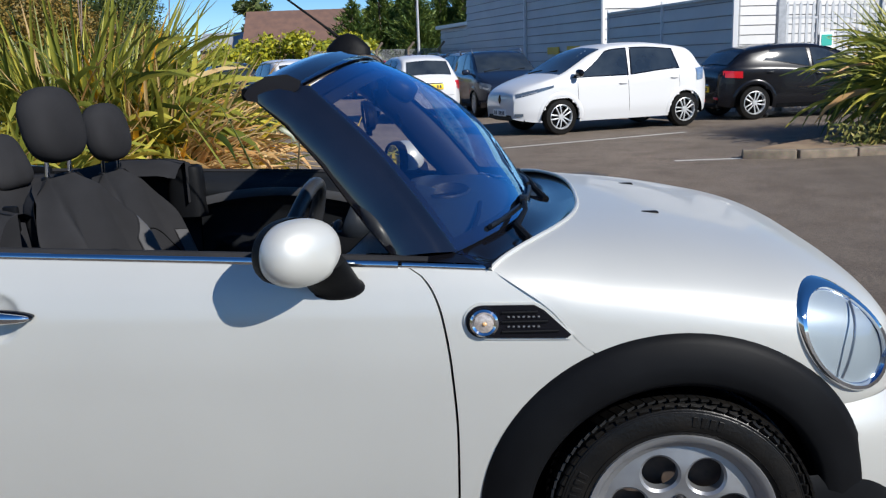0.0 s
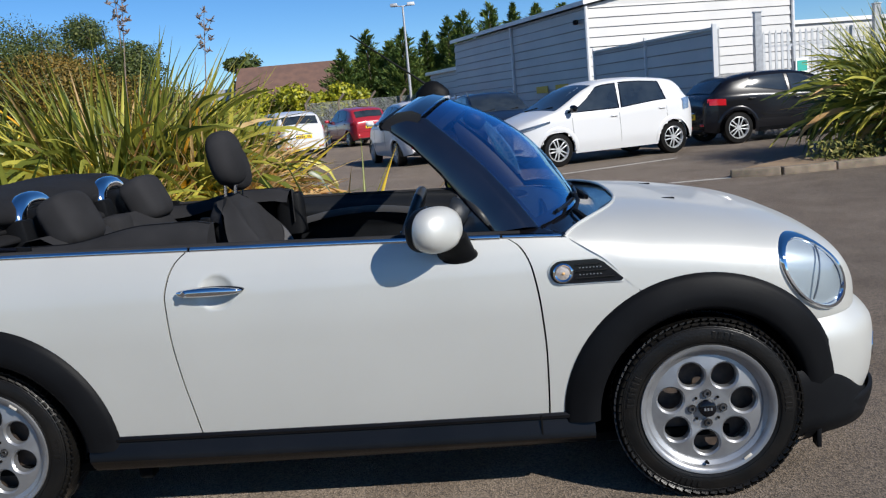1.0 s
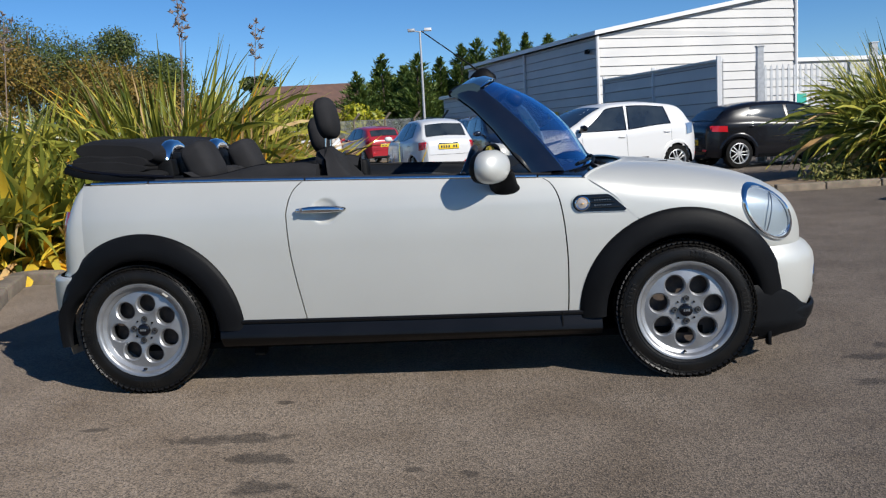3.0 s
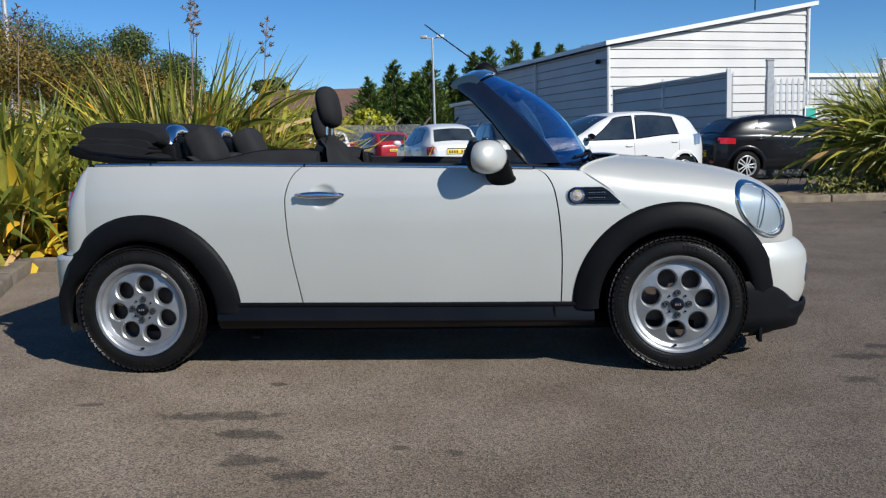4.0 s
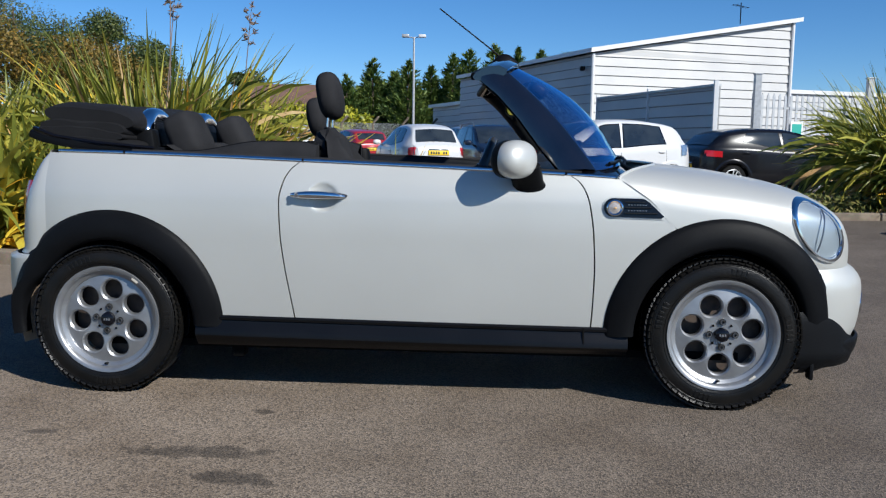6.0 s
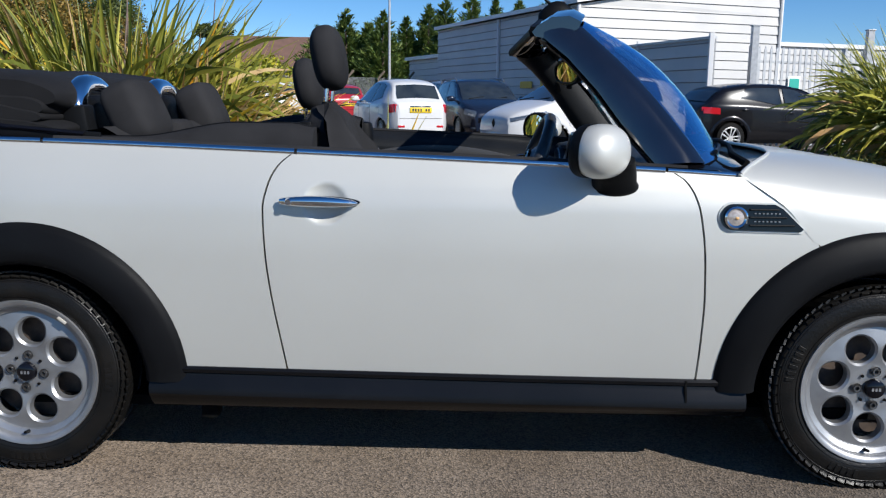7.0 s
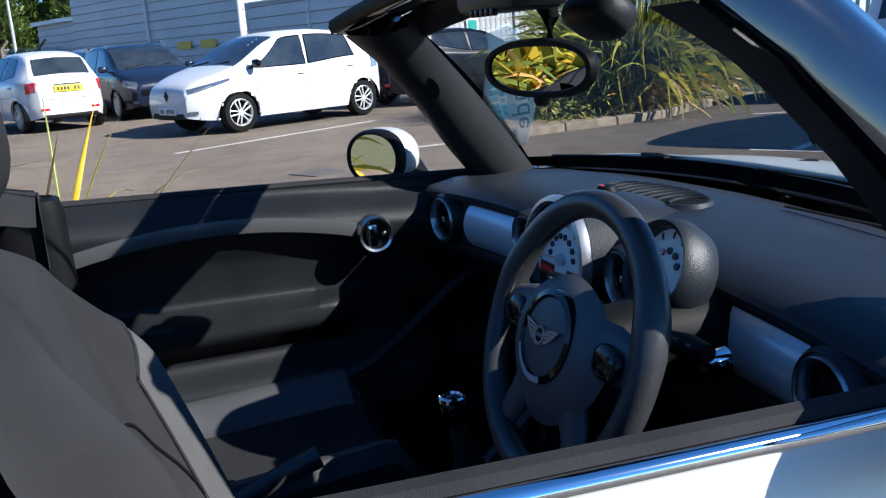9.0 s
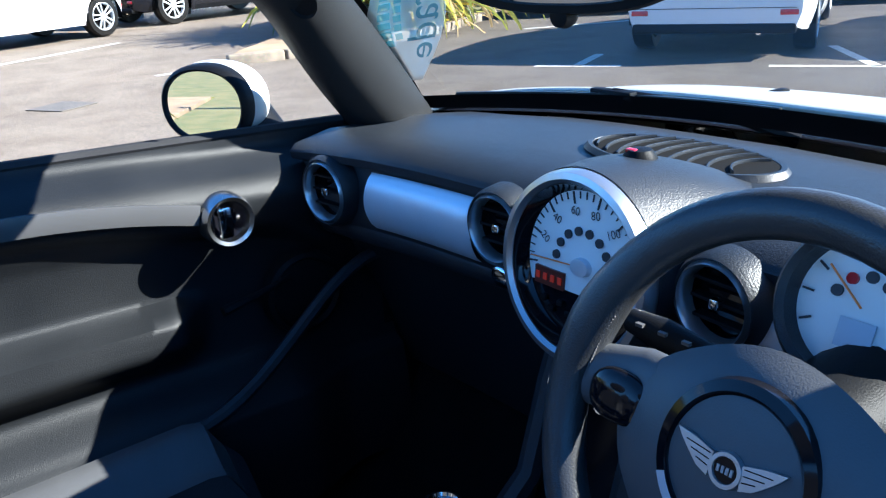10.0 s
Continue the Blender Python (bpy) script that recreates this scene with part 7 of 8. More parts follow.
# ---- parked cars ----
def parked_car(name, m, label, paint, L, W, TOP, BELTLINE, wheels, screen, back_glass, windows, rear_plate=True, tail_lights=None, head="slim", wheel_r=0.31, spokes=5, roof_bars=False, front_plate=True, plate_z=0.75, trim=None, blunt=(0.27, 0.24), roof_in=0.30, tail_lens=None):
    """A parked car: x forward, origin under its middle. TOP is its outline from nose to tail, BELTLINE its window sill; windows are four corners each, as (x, share of the height between sill and roof)."""
    c = thing(name, m, label, "car", "parked cars")
    T, B = curve(*sorted(TOP)), curve(*sorted(BELTLINE))
    h = L / 2

    def half(x):
        u = min(1.0, abs(x) / h)
        return W / 2 * (1 - 0.04 * u ** 2 - (blunt[0] if x > 0 else blunt[1]) * u ** 7)

    def roof_half(x):
        return half(x) * (0.945 - roof_in * min(0.62, max(0.0, T(x) - B(x))))

    def section(x):
        """The half outline from the sill up to the roof's middle line."""
        w, t = half(x), T(x)
        b = min(B(x), t - 0.05)
        lift = 0.22 + 0.08 * (abs(x) / h) ** 8
        top = b - 0.08
        pts = []
        for i in range(9):
            z = lift + (top - lift) * i / 8
            pts.append((w * (0.93 + 0.07 * smoothstep(lift - 0.05, 0.46, z) - 0.012 * smoothstep(0.62, top + 0.1, z)), z))
        wr, drop = roof_half(x), min(0.10, (t - b) * 0.5)
        pts += [(w * 0.972, b - 0.03), (w * 0.945, b), (wr + (w * 0.945 - wr) * 0.48, b + (t - drop - b) * 0.55), (wr, t - drop), (wr * 0.955, t - drop * 0.45), (wr * 0.85, t - drop * 0.12), (wr * 0.5, t + 0.012), (0.0, t + 0.02)]
        return pts

    def side_y(x, z):
        """How far out the flank lies at a height."""
        pts = section(x)
        for (y0, z0), (y1, z1) in zip(pts, pts[1:]):
            if z <= z1:
                return y0 + (y1 - y0) * max(0.0, min(1.0, (z - z0) / max(1e-5, z1 - z0)))
        return pts[-1][0]
    xs = sorted(set([round(-h + L * i / 96, 4) for i in range(97)] + [h - 0.02, h - 0.006, -h + 0.02, -h + 0.006]))
    bm = bmesh.new()
    rows = []
    for x in xs:
        row = section(x)
        rows.append([bm.verts.new((x, -y, z)) for y, z in row] + [bm.verts.new((x, y, z)) for y, z in row[-2::-1]])
    n = len(rows[0]) - 1
    for i in range(len(xs) - 1):
        xm = (xs[i] + xs[i + 1]) / 2
        for j in range(n):
            zm = 0.25 * sum(v.co.z for v in (rows[i][j], rows[i + 1][j], rows[i][j + 1], rows[i + 1][j + 1]))
            if (j < 9 or j >= n - 9) and any((xm - wx) ** 2 + (zm - wheel_r) ** 2 < (wheel_r + 0.048) ** 2 for wx in wheels):
                continue
            bm.faces.new((rows[i][j], rows[i + 1][j], rows[i + 1][j + 1], rows[i][j + 1]))
    bm.faces.new(rows[0])
    bm.faces.new(rows[-1][::-1])
    part("body", bm, paint, c, auto=50)
    bm = bmesh.new()
    box(bm, 0, 0, 0.42, L * 0.92, W * 0.76, 0.36)
    part("underbody", bm, GAP_DARK, c, smooth=False)

    def top_patch(x, f, out=0.006):
        return Vector((x, roof_half(x) * 0.90 * f, T(x) + 0.02 * (1 - abs(f)) + out - 0.014 * abs(f) ** 3))

    def patch(fn, us, vs, nm, mat, text="", parent=c):
        b2 = bmesh.new()
        grid(b2, fn, us, vs)
        return part(nm, b2, mat, parent, text)
    patch(top_patch, steps(screen[0], screen[1], 10), steps(-1, 1, 8), "windscreen", CAR_GLASS, "dark windscreen glass")
    patch(lambda x, f: top_patch(x, f * 0.92, 0.010) + Vector((-0.012, 0, 0)), steps(back_glass[0], back_glass[1], 8), steps(-1, 1, 8), "rear_window", CAR_GLASS, "dark tinted glass")
    for q in (0, 1):
        bm = bmesh.new()
        tube(bm, [(max(screen) - 0.02, -0.55 + 0.62 * q, T(max(screen)) + 0.02), (max(screen) - 0.10, -0.15 + 0.62 * q, T(max(screen) - 0.08) + 0.035)], 0.009, 5)
        part("wiper", bm, BLACK_TRIM, c)
    for s in (-1, 1):
        for quad in windows:
            def pane(u, v, grow=0.0, out=0.007):
                (x0, f0), (x1, f1), (x2, f2), (x3, f3) = quad
                uu, vv = -grow + (1 + 2 * grow) * u, -grow * 1.6 + (1 + 3.2 * grow) * v
                x = (x0 + (x1 - x0) * uu) * (1 - vv) + (x3 + (x2 - x3) * uu) * vv
                f = (f0 + (f1 - f0) * uu) * (1 - vv) + (f3 + (f2 - f3) * uu) * vv
                b, t = B(x), T(x) - 0.04
                z = b + max(0.03, t - b) * f
                return Vector((x, s * (side_y(x, z) + out), z))
            patch(lambda u, v: pane(u, v, 0.03, 0.004), steps(0, 1, 10), steps(0, 1, 5), "window_frame", BLACK_GLOSS)
            patch(pane, steps(0, 1, 10), steps(0, 1, 5), "side_window", CAR_GLASS, "dark tinted glass")
            for xe in (quad[1][0] - 0.03,) if quad is not windows[0] else (quad[0][0] - 0.10, quad[1][0] - 0.03):
                bm = bmesh.new()
                tube(bm, [(xe + 0.03 * k / 8, s * (side_y(xe, z) + 0.0005), z) for k, z in enumerate(steps(0.36, B(xe) - 0.01, 8))], 0.0035, 4)
                part("door_seam", bm, GAP_DARK, c)
            if len(windows) < 3 or quad is not windows[-1]:
                xe = quad[1][0] + 0.11
                bm = bmesh.new()
                blob(bm, (xe, s * (side_y(xe, B(xe) - 0.13) + 0.014), B(xe) - 0.13), (0.085, 0.016, 0.017), nu=10, nv=6)
                part("door_handle", bm, paint, c)
        # mirror
        mx = windows[0][0][0] - 0.06
        bm = bmesh.new()
        blob(bm, (mx, s * (half(mx) + 0.085), B(mx) + 0.085), (0.055, 0.105, 0.068), power=2.6, nu=14, nv=9)
        tube(bm, [(mx + 0.01, s * (half(mx) - 0.06), B(mx) + 0.03), (mx, s * (half(mx) + 0.04), B(mx) + 0.06)], [0.03, 0.022], 6)
        part("door_mirror", bm, paint if trim is None else trim, c)
        # lights
        if head:
            def lamp(u, v, out=0.006):
                if head == "slim":
                    x, lo, hi = h - 0.045 - 0.62 * u, 0.665 + 0.165 * u, 0.735 + 0.155 * u - 0.02 * u * u
                else:
                    x, lo, hi = h - 0.035 - 0.36 * u, 0.63 + 0.07 * u, 0.775 + 0.055 * u
                z = min(lo + (hi - lo) * v, T(x) - 0.02)
                return Vector((x + out, s * (side_y(x, z) + out), z))
            patch(lamp, steps(0, 1, 12), steps(0, 1, 5), "headlight", CAR_LAMP, "clear headlight")
            patch(lambda u, v: lamp(0.12 + 0.40 * u, 0.12 + 0.25 * v, 0.010), steps(0, 1, 6), steps(0, 1, 2), "daytime_strip", ALLOY)
            bm = bmesh.new()
            grid(bm, lambda u, v: Vector((h - 0.02 - 0.13 * u + 0.01, s * (side_y(h - 0.02 - 0.13 * u, 0.36) + 0.007), 0.345 + 0.05 * v)), steps(0, 1, 5), steps(0, 1, 2))
            part("fog_lamp", bm, CAR_LAMP, c)
        if tail_lights:
            _, zl, sw, sh = tail_lights

            back = next(x for x in steps(-h + 0.02, -h + 0.5, 60) if T(x) > zl + sh + 0.04)

            def tail_lamp(u, v):
                x, z = back + sw * 1.6 * u, zl - sh + 2 * sh * v - 0.02 * u
                return Vector((x - 0.008, s * (side_y(x, z) + 0.009), z))
            patch(tail_lamp, steps(0, 1, 8), steps(0, 1, 6), "tail_light", tail_lens or RED_LENS, "tail light")
            bm = bmesh.new()
            box(bm, back - 0.012, s * (half(back) - sw * 0.62), zl, 0.04, sw * 1.0, sh * 1.9, 0.012)
            part("tail_light_inner", bm, tail_lens or RED_LENS, c)
            bm = bmesh.new()
            box(bm, -h + 0.004, s * (half(-h) * 0.86), 0.43, 0.022, 0.16, 0.05, 0.008)
            part("rear_reflector", bm, RED_LENS, c)
    if rear_plate:
        pl = bmesh.new()
        box(pl, 0, 0, 0, 0.02, 0.52, 0.115, 0.004, Matrix.Translation((-h - 0.008, 0, plate_z)))
        plate = part("rear_plate", pl, PLATE_YELLOW, c, "yellow number plate")
        for k in range(7):
            if k == 4:
                continue
            b3 = bmesh.new()
            box(b3, -h - 0.0195, 0.19 - 0.063 * k, plate_z, 0.003, 0.038, 0.065)
            part("plate_bar", b3, INK, plate, smooth=False)
        bm = bmesh.new()
        box(bm, -h - 0.006, 0, plate_z + 0.085, 0.02, 0.50, 0.022, 0.006)
        part("tailgate_strip", bm, CHROME, c)
        bm = bmesh.new()
        tube(bm, [(-h + 0.12, -0.42, 0.255), (-h - 0.01, -0.42, 0.255)], 0.028, 10)
        part("exhaust", bm, CHROME, c)
        bm = bmesh.new()
        ribbon(bm, [(-h - 0.002, y, plate_z - 0.19) for y in steps(-half(-h) * 0.94, half(-h) * 0.94, 6)], 0.006, 0.006)
        part("bumper_seam", bm, GAP_DARK, c)
    if front_plate:
        pl = bmesh.new()
        box(pl, h + 0.010, 0, 0.40, 0.02, 0.52, 0.115, 0.004)
        plate = part("front_plate", pl, PLATE_WHITE, c, "white number plate")
        for k in range(7):
            if k == 4:
                continue
            b3 = bmesh.new()
            box(b3, h + 0.0215, 0.19 - 0.063 * k, 0.40, 0.003, 0.038, 0.065)
            part("plate_bar", b3, INK, plate, smooth=False)
        patch(lambda u, v: Vector((h + 0.004, u * half(h) * 0.92 * (1 - 0.12 * v), 0.28 + 0.085 * v)), steps(-1, 1, 12), [0, 1], "lower_grille", BLACK_TRIM, "black lower grille")
        if head == "box":
            patch(lambda u, v: Vector((h + 0.004, u * half(h) * 0.90, 0.49 + (T(h) - 0.51) * v)), steps(-1, 1, 12), [0, 1], "grille", BLACK_GLOSS, "black grille")
        bm = bmesh.new()
        prism(bm, [(0, -0.085), (0.06, 0), (0, 0.085), (-0.06, 0)], lambda p: (h + 0.012, p[0], T(h) - 0.03 + p[1]), lambda p: (h - 0.03, p[0], T(h) - 0.03 + p[1]))
        part("nose_badge", bm, CHROME if head == "box" else BLACK_GLOSS, c, smooth=False)
    for s in (-1, 1):
        patch(lambda x, v: Vector((x, s * (side_y(x, 0.225 + 0.075 * v) + 0.005), 0.225 + 0.075 * v)), steps(wheels[1] + wheel_r + 0.12, wheels[0] - wheel_r - 0.12, 12), steps(0, 1, 2), "sill_strip", BLACK_TRIM if paint is not WHITE_PAINT else paint)
    bm = bmesh.new()
    box(bm, -h + 0.05, 0, 0.285, 0.14, 2 * half(-h) * 0.95, 0.10, 0.03)
    part("bumper_insert", bm, BLACK_TRIM, c)
    for wx in wheels:
        for s in (-1, 1):
            w = new("wheel")
            w.parent = c
            w.matrix_local = Matrix.Translation((wx, s * (half(wx) - 0.115), wheel_r)) @ Matrix.Rotation(radians(90 if s < 0 else -90), 4, "X")
            bm = bmesh.new()
            lathe(bm, [(wheel_r * 0.66, -0.09), (wheel_r - 0.02, -0.1), (wheel_r, -0.07), (wheel_r, 0.07), (wheel_r - 0.02, 0.098), (wheel_r * 0.70, 0.104), (wheel_r * 0.68, 0.08)], 40)
            part("tyre", bm, RUBBER, w)
            bm = bmesh.new()
            lathe(bm, [(wheel_r * 0.62, 0.02), (wheel_r * 0.69, 0.10), (wheel_r * 0.665, 0.104), (wheel_r * 0.62, 0.085)], 40)
            for k in range(spokes):
                a = 2 * math.pi * k / spokes
                for q in (-1, 1):
                    box(bm, wheel_r * 0.36, q * wheel_r * 0.05, 0.085, wheel_r * 0.60, wheel_r * 0.075, 0.02, 0.004, Matrix.Rotation(a, 4, "Z") @ Matrix.Rotation(q * 0.13, 4, "Z"))
            lathe(bm, [(0, 0.104), (0.05, 0.1), (0.055, 0.08)], 16)
            part("rim", bm, RIM_BRIGHT, w, "silver spoked rim")
            bm = bmesh.new()
            lathe(bm, [(0, 0.03), (wheel_r * 0.63, 0.03)], 24)
            part("rim_back", bm, GAP_DARK, w, smooth=False)
            patch(lambda a, v: Vector((wx + (wheel_r + 0.058) * math.cos(a), s * (half(wx) - 0.012 - 0.25 * v), wheel_r + (wheel_r + 0.058) * math.sin(a))), [radians(k) for k in steps(-8, 188, 24)], [0, 1], "arch_liner", GAP_DARK)

            def lip(a, v):
                r, out = ((0.036, -0.035), (0.040, 0.004), (0.070, 0.008), (0.110, 0.006), (0.130, -0.006))[int(v)]
                x, z = wx + (wheel_r + r) * math.cos(a), wheel_r + (wheel_r + r) * math.sin(a)
                return Vector((x, s * (side_y(x, max(z, 0.27)) + out), z))
            patch(lip, [radians(k) for k in steps(-6, 186, 36)], [0, 1, 2, 3, 4], "arch_lip", paint)
    if roof_bars:
        for s in (-1, 1):
            bm = bmesh.new()
            tube(bm, [(0.25, s * roof_half(0.1) * 0.93, T(0.25) + 0.01), (0.10, s * roof_half(0) * 0.93, T(0.1) + 0.055), (-1.0, s * roof_half(-1.0) * 0.93, T(-1.0) + 0.055), (-1.25, s * roof_half(-1.2) * 0.93, T(-1.25))], 0.02, 6)
            part("roof_bar", bm, ALLOY, c)
    return c


BLUE_LENS = material("blue_tail_lens", (0.10, 0.17, 0.30), 0.12, 0.2, (0.22, 0.30, 0.42), 30, coat=0.6)
RIM_BRIGHT = material("bright_alloy", (0.62, 0.63, 0.64), 0.35, 0.5, (0.50, 0.51, 0.52), 20)
CAR_LAMP = material("headlight_glass", (0.10, 0.13, 0.17), 0.06, 0.3, coat=1.0)


def at_lot(x, y, heading):
    return Matrix.Translation((x, y, 0)) @ Matrix.Rotation(radians(heading), 4, "Z")


HATCH = [(2.04, 0.60), (2.02, 0.71), (1.95, 0.79), (1.80, 0.865), (1.5, 0.96), (1.22, 1.04), (0.45, 1.43), (0.10, 1.53), (-0.5, 1.555), (-1.1, 1.515), (-1.50, 1.45), (-1.62, 1.38), (-1.86, 1.10), (-1.97, 1.02), (-2.03, 0.92), (-2.04, 0.60)]
HATCH_B = [(2.04, 0.66), (1.25, 0.97), (0.0, 0.985), (-1.2, 1.045), (-2.04, 1.04)]
HATCH_W = (((0.98, 0.06), (-0.12, 0.04), (-0.16, 0.90), (0.30, 0.90)), ((-0.22, 0.04), (-1.22, 0.10), (-1.12, 0.88), (-0.26, 0.90)))
LOW_HATCH = [(2.03, 0.58), (2.01, 0.69), (1.93, 0.77), (1.75, 0.85), (1.45, 0.93), (1.15, 0.99), (0.30, 1.36), (-0.1, 1.44), (-0.7, 1.45), (-1.40, 1.37), (-1.55, 1.30), (-1.84, 1.05), (-1.95, 0.98), (-2.02, 0.88), (-2.03, 0.58)]
CITY = [(1.775, 0.58), (1.755, 0.70), (1.68, 0.80), (1.5, 0.89), (1.2, 0.97), (0.95, 1.03), (0.25, 1.40), (-0.1, 1.475), (-0.7, 1.485), (-1.15, 1.43), (-1.33, 1.36), (-1.60, 1.03), (-1.70, 0.97), (-1.765, 0.90), (-1.775, 0.56)]


def hatch(x, y, heading, label, paint, **kw):
    """The common five-door hatchback of the rows."""
    return parked_car("hatchback_car", at_lot(x, y, heading), label, paint, 4.07, 1.74, HATCH, HATCH_B, (1.22, -1.37), (1.20, 0.34), (-1.83, -1.62), HATCH_W, tail_lights=(0.7, 0.95, 0.12, 0.10), **kw)


# white electric hatchback, nose towards the flax bed
parked_car("hatchback_car", at_lot(3.62, 14.2, 205.5), "white electric hatchback car with dark windows parked on asphalt", WHITE_PAINT, 4.06, 1.73, HATCH, HATCH_B, (1.22, -1.38), (1.20, 0.34), (-1.83, -1.62), HATCH_W, tail_lights=(0.70, 0.97, 0.12, 0.11), wheel_r=0.315, spokes=5, trim=BLACK_GLOSS, blunt=(0.30, 0.34), tail_lens=BLUE_LENS)
# black hatchback behind it, tail towards the white one
parked_car("hatchback_car", at_lot(7.85, 16.2, 14), "black hatchback car with red tail lights parked on asphalt", BLACK_PAINT, 4.06, 1.73, LOW_HATCH, HATCH_B, (1.25, -1.34), (1.12, 0.22), (-1.82, -1.56),
           (((0.85, 0.06), (-0.12, 0.04), (-0.16, 0.90), (0.18, 0.90)), ((-0.22, 0.04), (-1.15, 0.30), (-1.0, 0.86), (-0.26, 0.90))), tail_lights=(0.66, 0.90, 0.20, 0.065), wheel_r=0.33, spokes=5, plate_z=0.60)
# small white city car, tail towards us
parked_car("city_car", at_lot(-0.43, 18.4, 112), "small white city car with square red tail lights and yellow plate", WHITE_PAINT, 3.55, 1.63, CITY, [(1.775, 0.64), (0.95, 0.95), (-1.775, 0.98)], (1.15, -1.15), (0.93, 0.18), (-1.58, -1.35),
           (((0.75, 0.06), (-0.35, 0.04), (-0.38, 0.90), (0.18, 0.90)), ((-0.46, 0.04), (-1.05, 0.22), (-0.95, 0.82), (-0.48, 0.90))), tail_lights=(0.62, 0.84, 0.10, 0.095), wheel_r=0.29, plate_z=0.80, blunt=(0.32, 0.30), roof_in=0.55, head="box")
# row of cars behind, noses towards us
hatch(1.55, 19.9, 285, "dark blue hatchback car with roof bars facing the car park", NAVY_PAINT, roof_bars=True, head="box")
hatch(1.05, 22.9, 290, "silver-grey hatchback car parked by the warehouse", GREY_PAINT, roof_bars=True, head="box")
hatch(0.2, 25.6, 292, "dark hatchback car with roof bars parked by the warehouse", BLACK_PAINT, roof_bars=True, head="box")
hatch(-0.9, 28.4, 292, "pale grey hatchback car at the end of the row", GREY_PAINT, roof_bars=True, head="box")
hatch(-4.3, 33.0, 118, "red hatchback car parked in the row", RED_PAINT)
hatch(-5.4, 25.4, 120, "white hatchback car parked in the row", WHITE_PAINT)
hatch(-8.2, 28.6, 300, "dark blue hatchback car parked in the row", NAVY_PAINT)
hatch(-10.2, 31.0, 300, "bright blue hatchback car parked in the row", BLUE_PAINT)
# white people carrier, tail towards us
MPV = [(2.22, 0.62), (2.20, 0.74), (2.05, 0.86), (1.7, 0.98), (1.4, 1.08), (0.5, 1.52), (0.1, 1.61), (-0.7, 1.63), (-1.6, 1.57), (-1.90, 1.51), (-2.00, 1.42), (-2.12, 1.14), (-2.19, 1.06), (-2.215, 0.96), (-2.22, 0.62)]
MPV_B = [(2.2, 0.74), (1.3, 1.0), (-2.2, 1.06)]
MPV_W = (((1.02, 0.06), (-0.05, 0.04), (-0.08, 0.90), (0.36, 0.90)), ((-0.15, 0.04), (-1.05, 0.05), (-1.05, 0.90), (-0.18, 0.90)), ((-1.15, 0.06), (-1.80, 0.14), (-1.70, 0.86), (-1.15, 0.90)))
parked_car("people_carrier", at_lot(9.98, 5.62, 28), "white people carrier with dark bumper and yellow plate", WHITE_PAINT, 4.43, 1.83, MPV, MPV_B, (1.4, -1.38), (1.35, 0.4), (-2.10, -1.96), MPV_W, tail_lights=(0.80, 0.86, 0.11, 0.11), wheel_r=0.33, plate_z=0.66, blunt=(0.27, 0.10), roof_in=0.22)
hatch(11.75, 2.9, 28, "black hatchback car beside the people carrier", BLACK_PAINT)
parked_car("people_carrier", at_lot(-10.3, 18.6, 24), "white people carrier parked behind the flax plants", WHITE_PAINT, 4.43, 1.83, MPV, MPV_B, (1.4, -1.38), (1.35, 0.4), (-2.10, -1.96), MPV_W, wheel_r=0.33)


# ---- plants ----
def leaf_material(name, c1, c2, c3, through_light=0.35, rough=0.45, per_object=True, spread=1.0):
    """Leaf colours picked at random between three, with light passing through."""
    m = bpy.data.materials.new(name)
    m.use_nodes = True
    t = m.node_tree
    b = t.nodes["Principled BSDF"]
    if per_object:
        src = t.nodes.new("ShaderNodeObjectInfo").outputs["Random"]
    else:
        src = t.nodes.new("ShaderNodeNewGeometry").outputs["Random Per Island"]
    r = t.nodes.new("ShaderNodeValToRGB")
    r.color_ramp.elements[0].color, r.color_ramp.elements[1].color = (*c1, 1), (*c3, 1)
    e = r.color_ramp.elements.new(0.55)
    e.color = (*c2, 1)
    t.links.new(src, r.inputs[0])
    co, n = t.nodes.new("ShaderNodeTexCoord"), t.nodes.new("ShaderNodeTexNoise")
    n.inputs["Scale"].default_value = 9.0
    t.links.new(co.outputs["Object"], n.inputs["Vector"])
    h = t.nodes.new("ShaderNodeMix")
    h.data_type, h.blend_type = "RGBA", "OVERLAY"
    h.inputs[0].default_value = 0.35
    t.links.new(r.outputs[0], h.inputs[6])
    t.links.new(n.outputs["Fac"], h.inputs[7])
    t.links.new(h.outputs[2], b.inputs["Base Color"])
    b.inputs["Roughness"].default_value = rough
    tr, mx = t.nodes.new("ShaderNodeBsdfTranslucent"), t.nodes.new("ShaderNodeMixShader")
    t.links.new(h.outputs[2], tr.inputs[0])
    mx.inputs[0].default_value = through_light
    t.links.new(b.outputs[0], mx.inputs[1])
    t.links.new(tr.outputs[0], mx.inputs[2])
    t.links.new(mx.outputs[0], t.nodes["Material Output"].inputs[0])
    return m


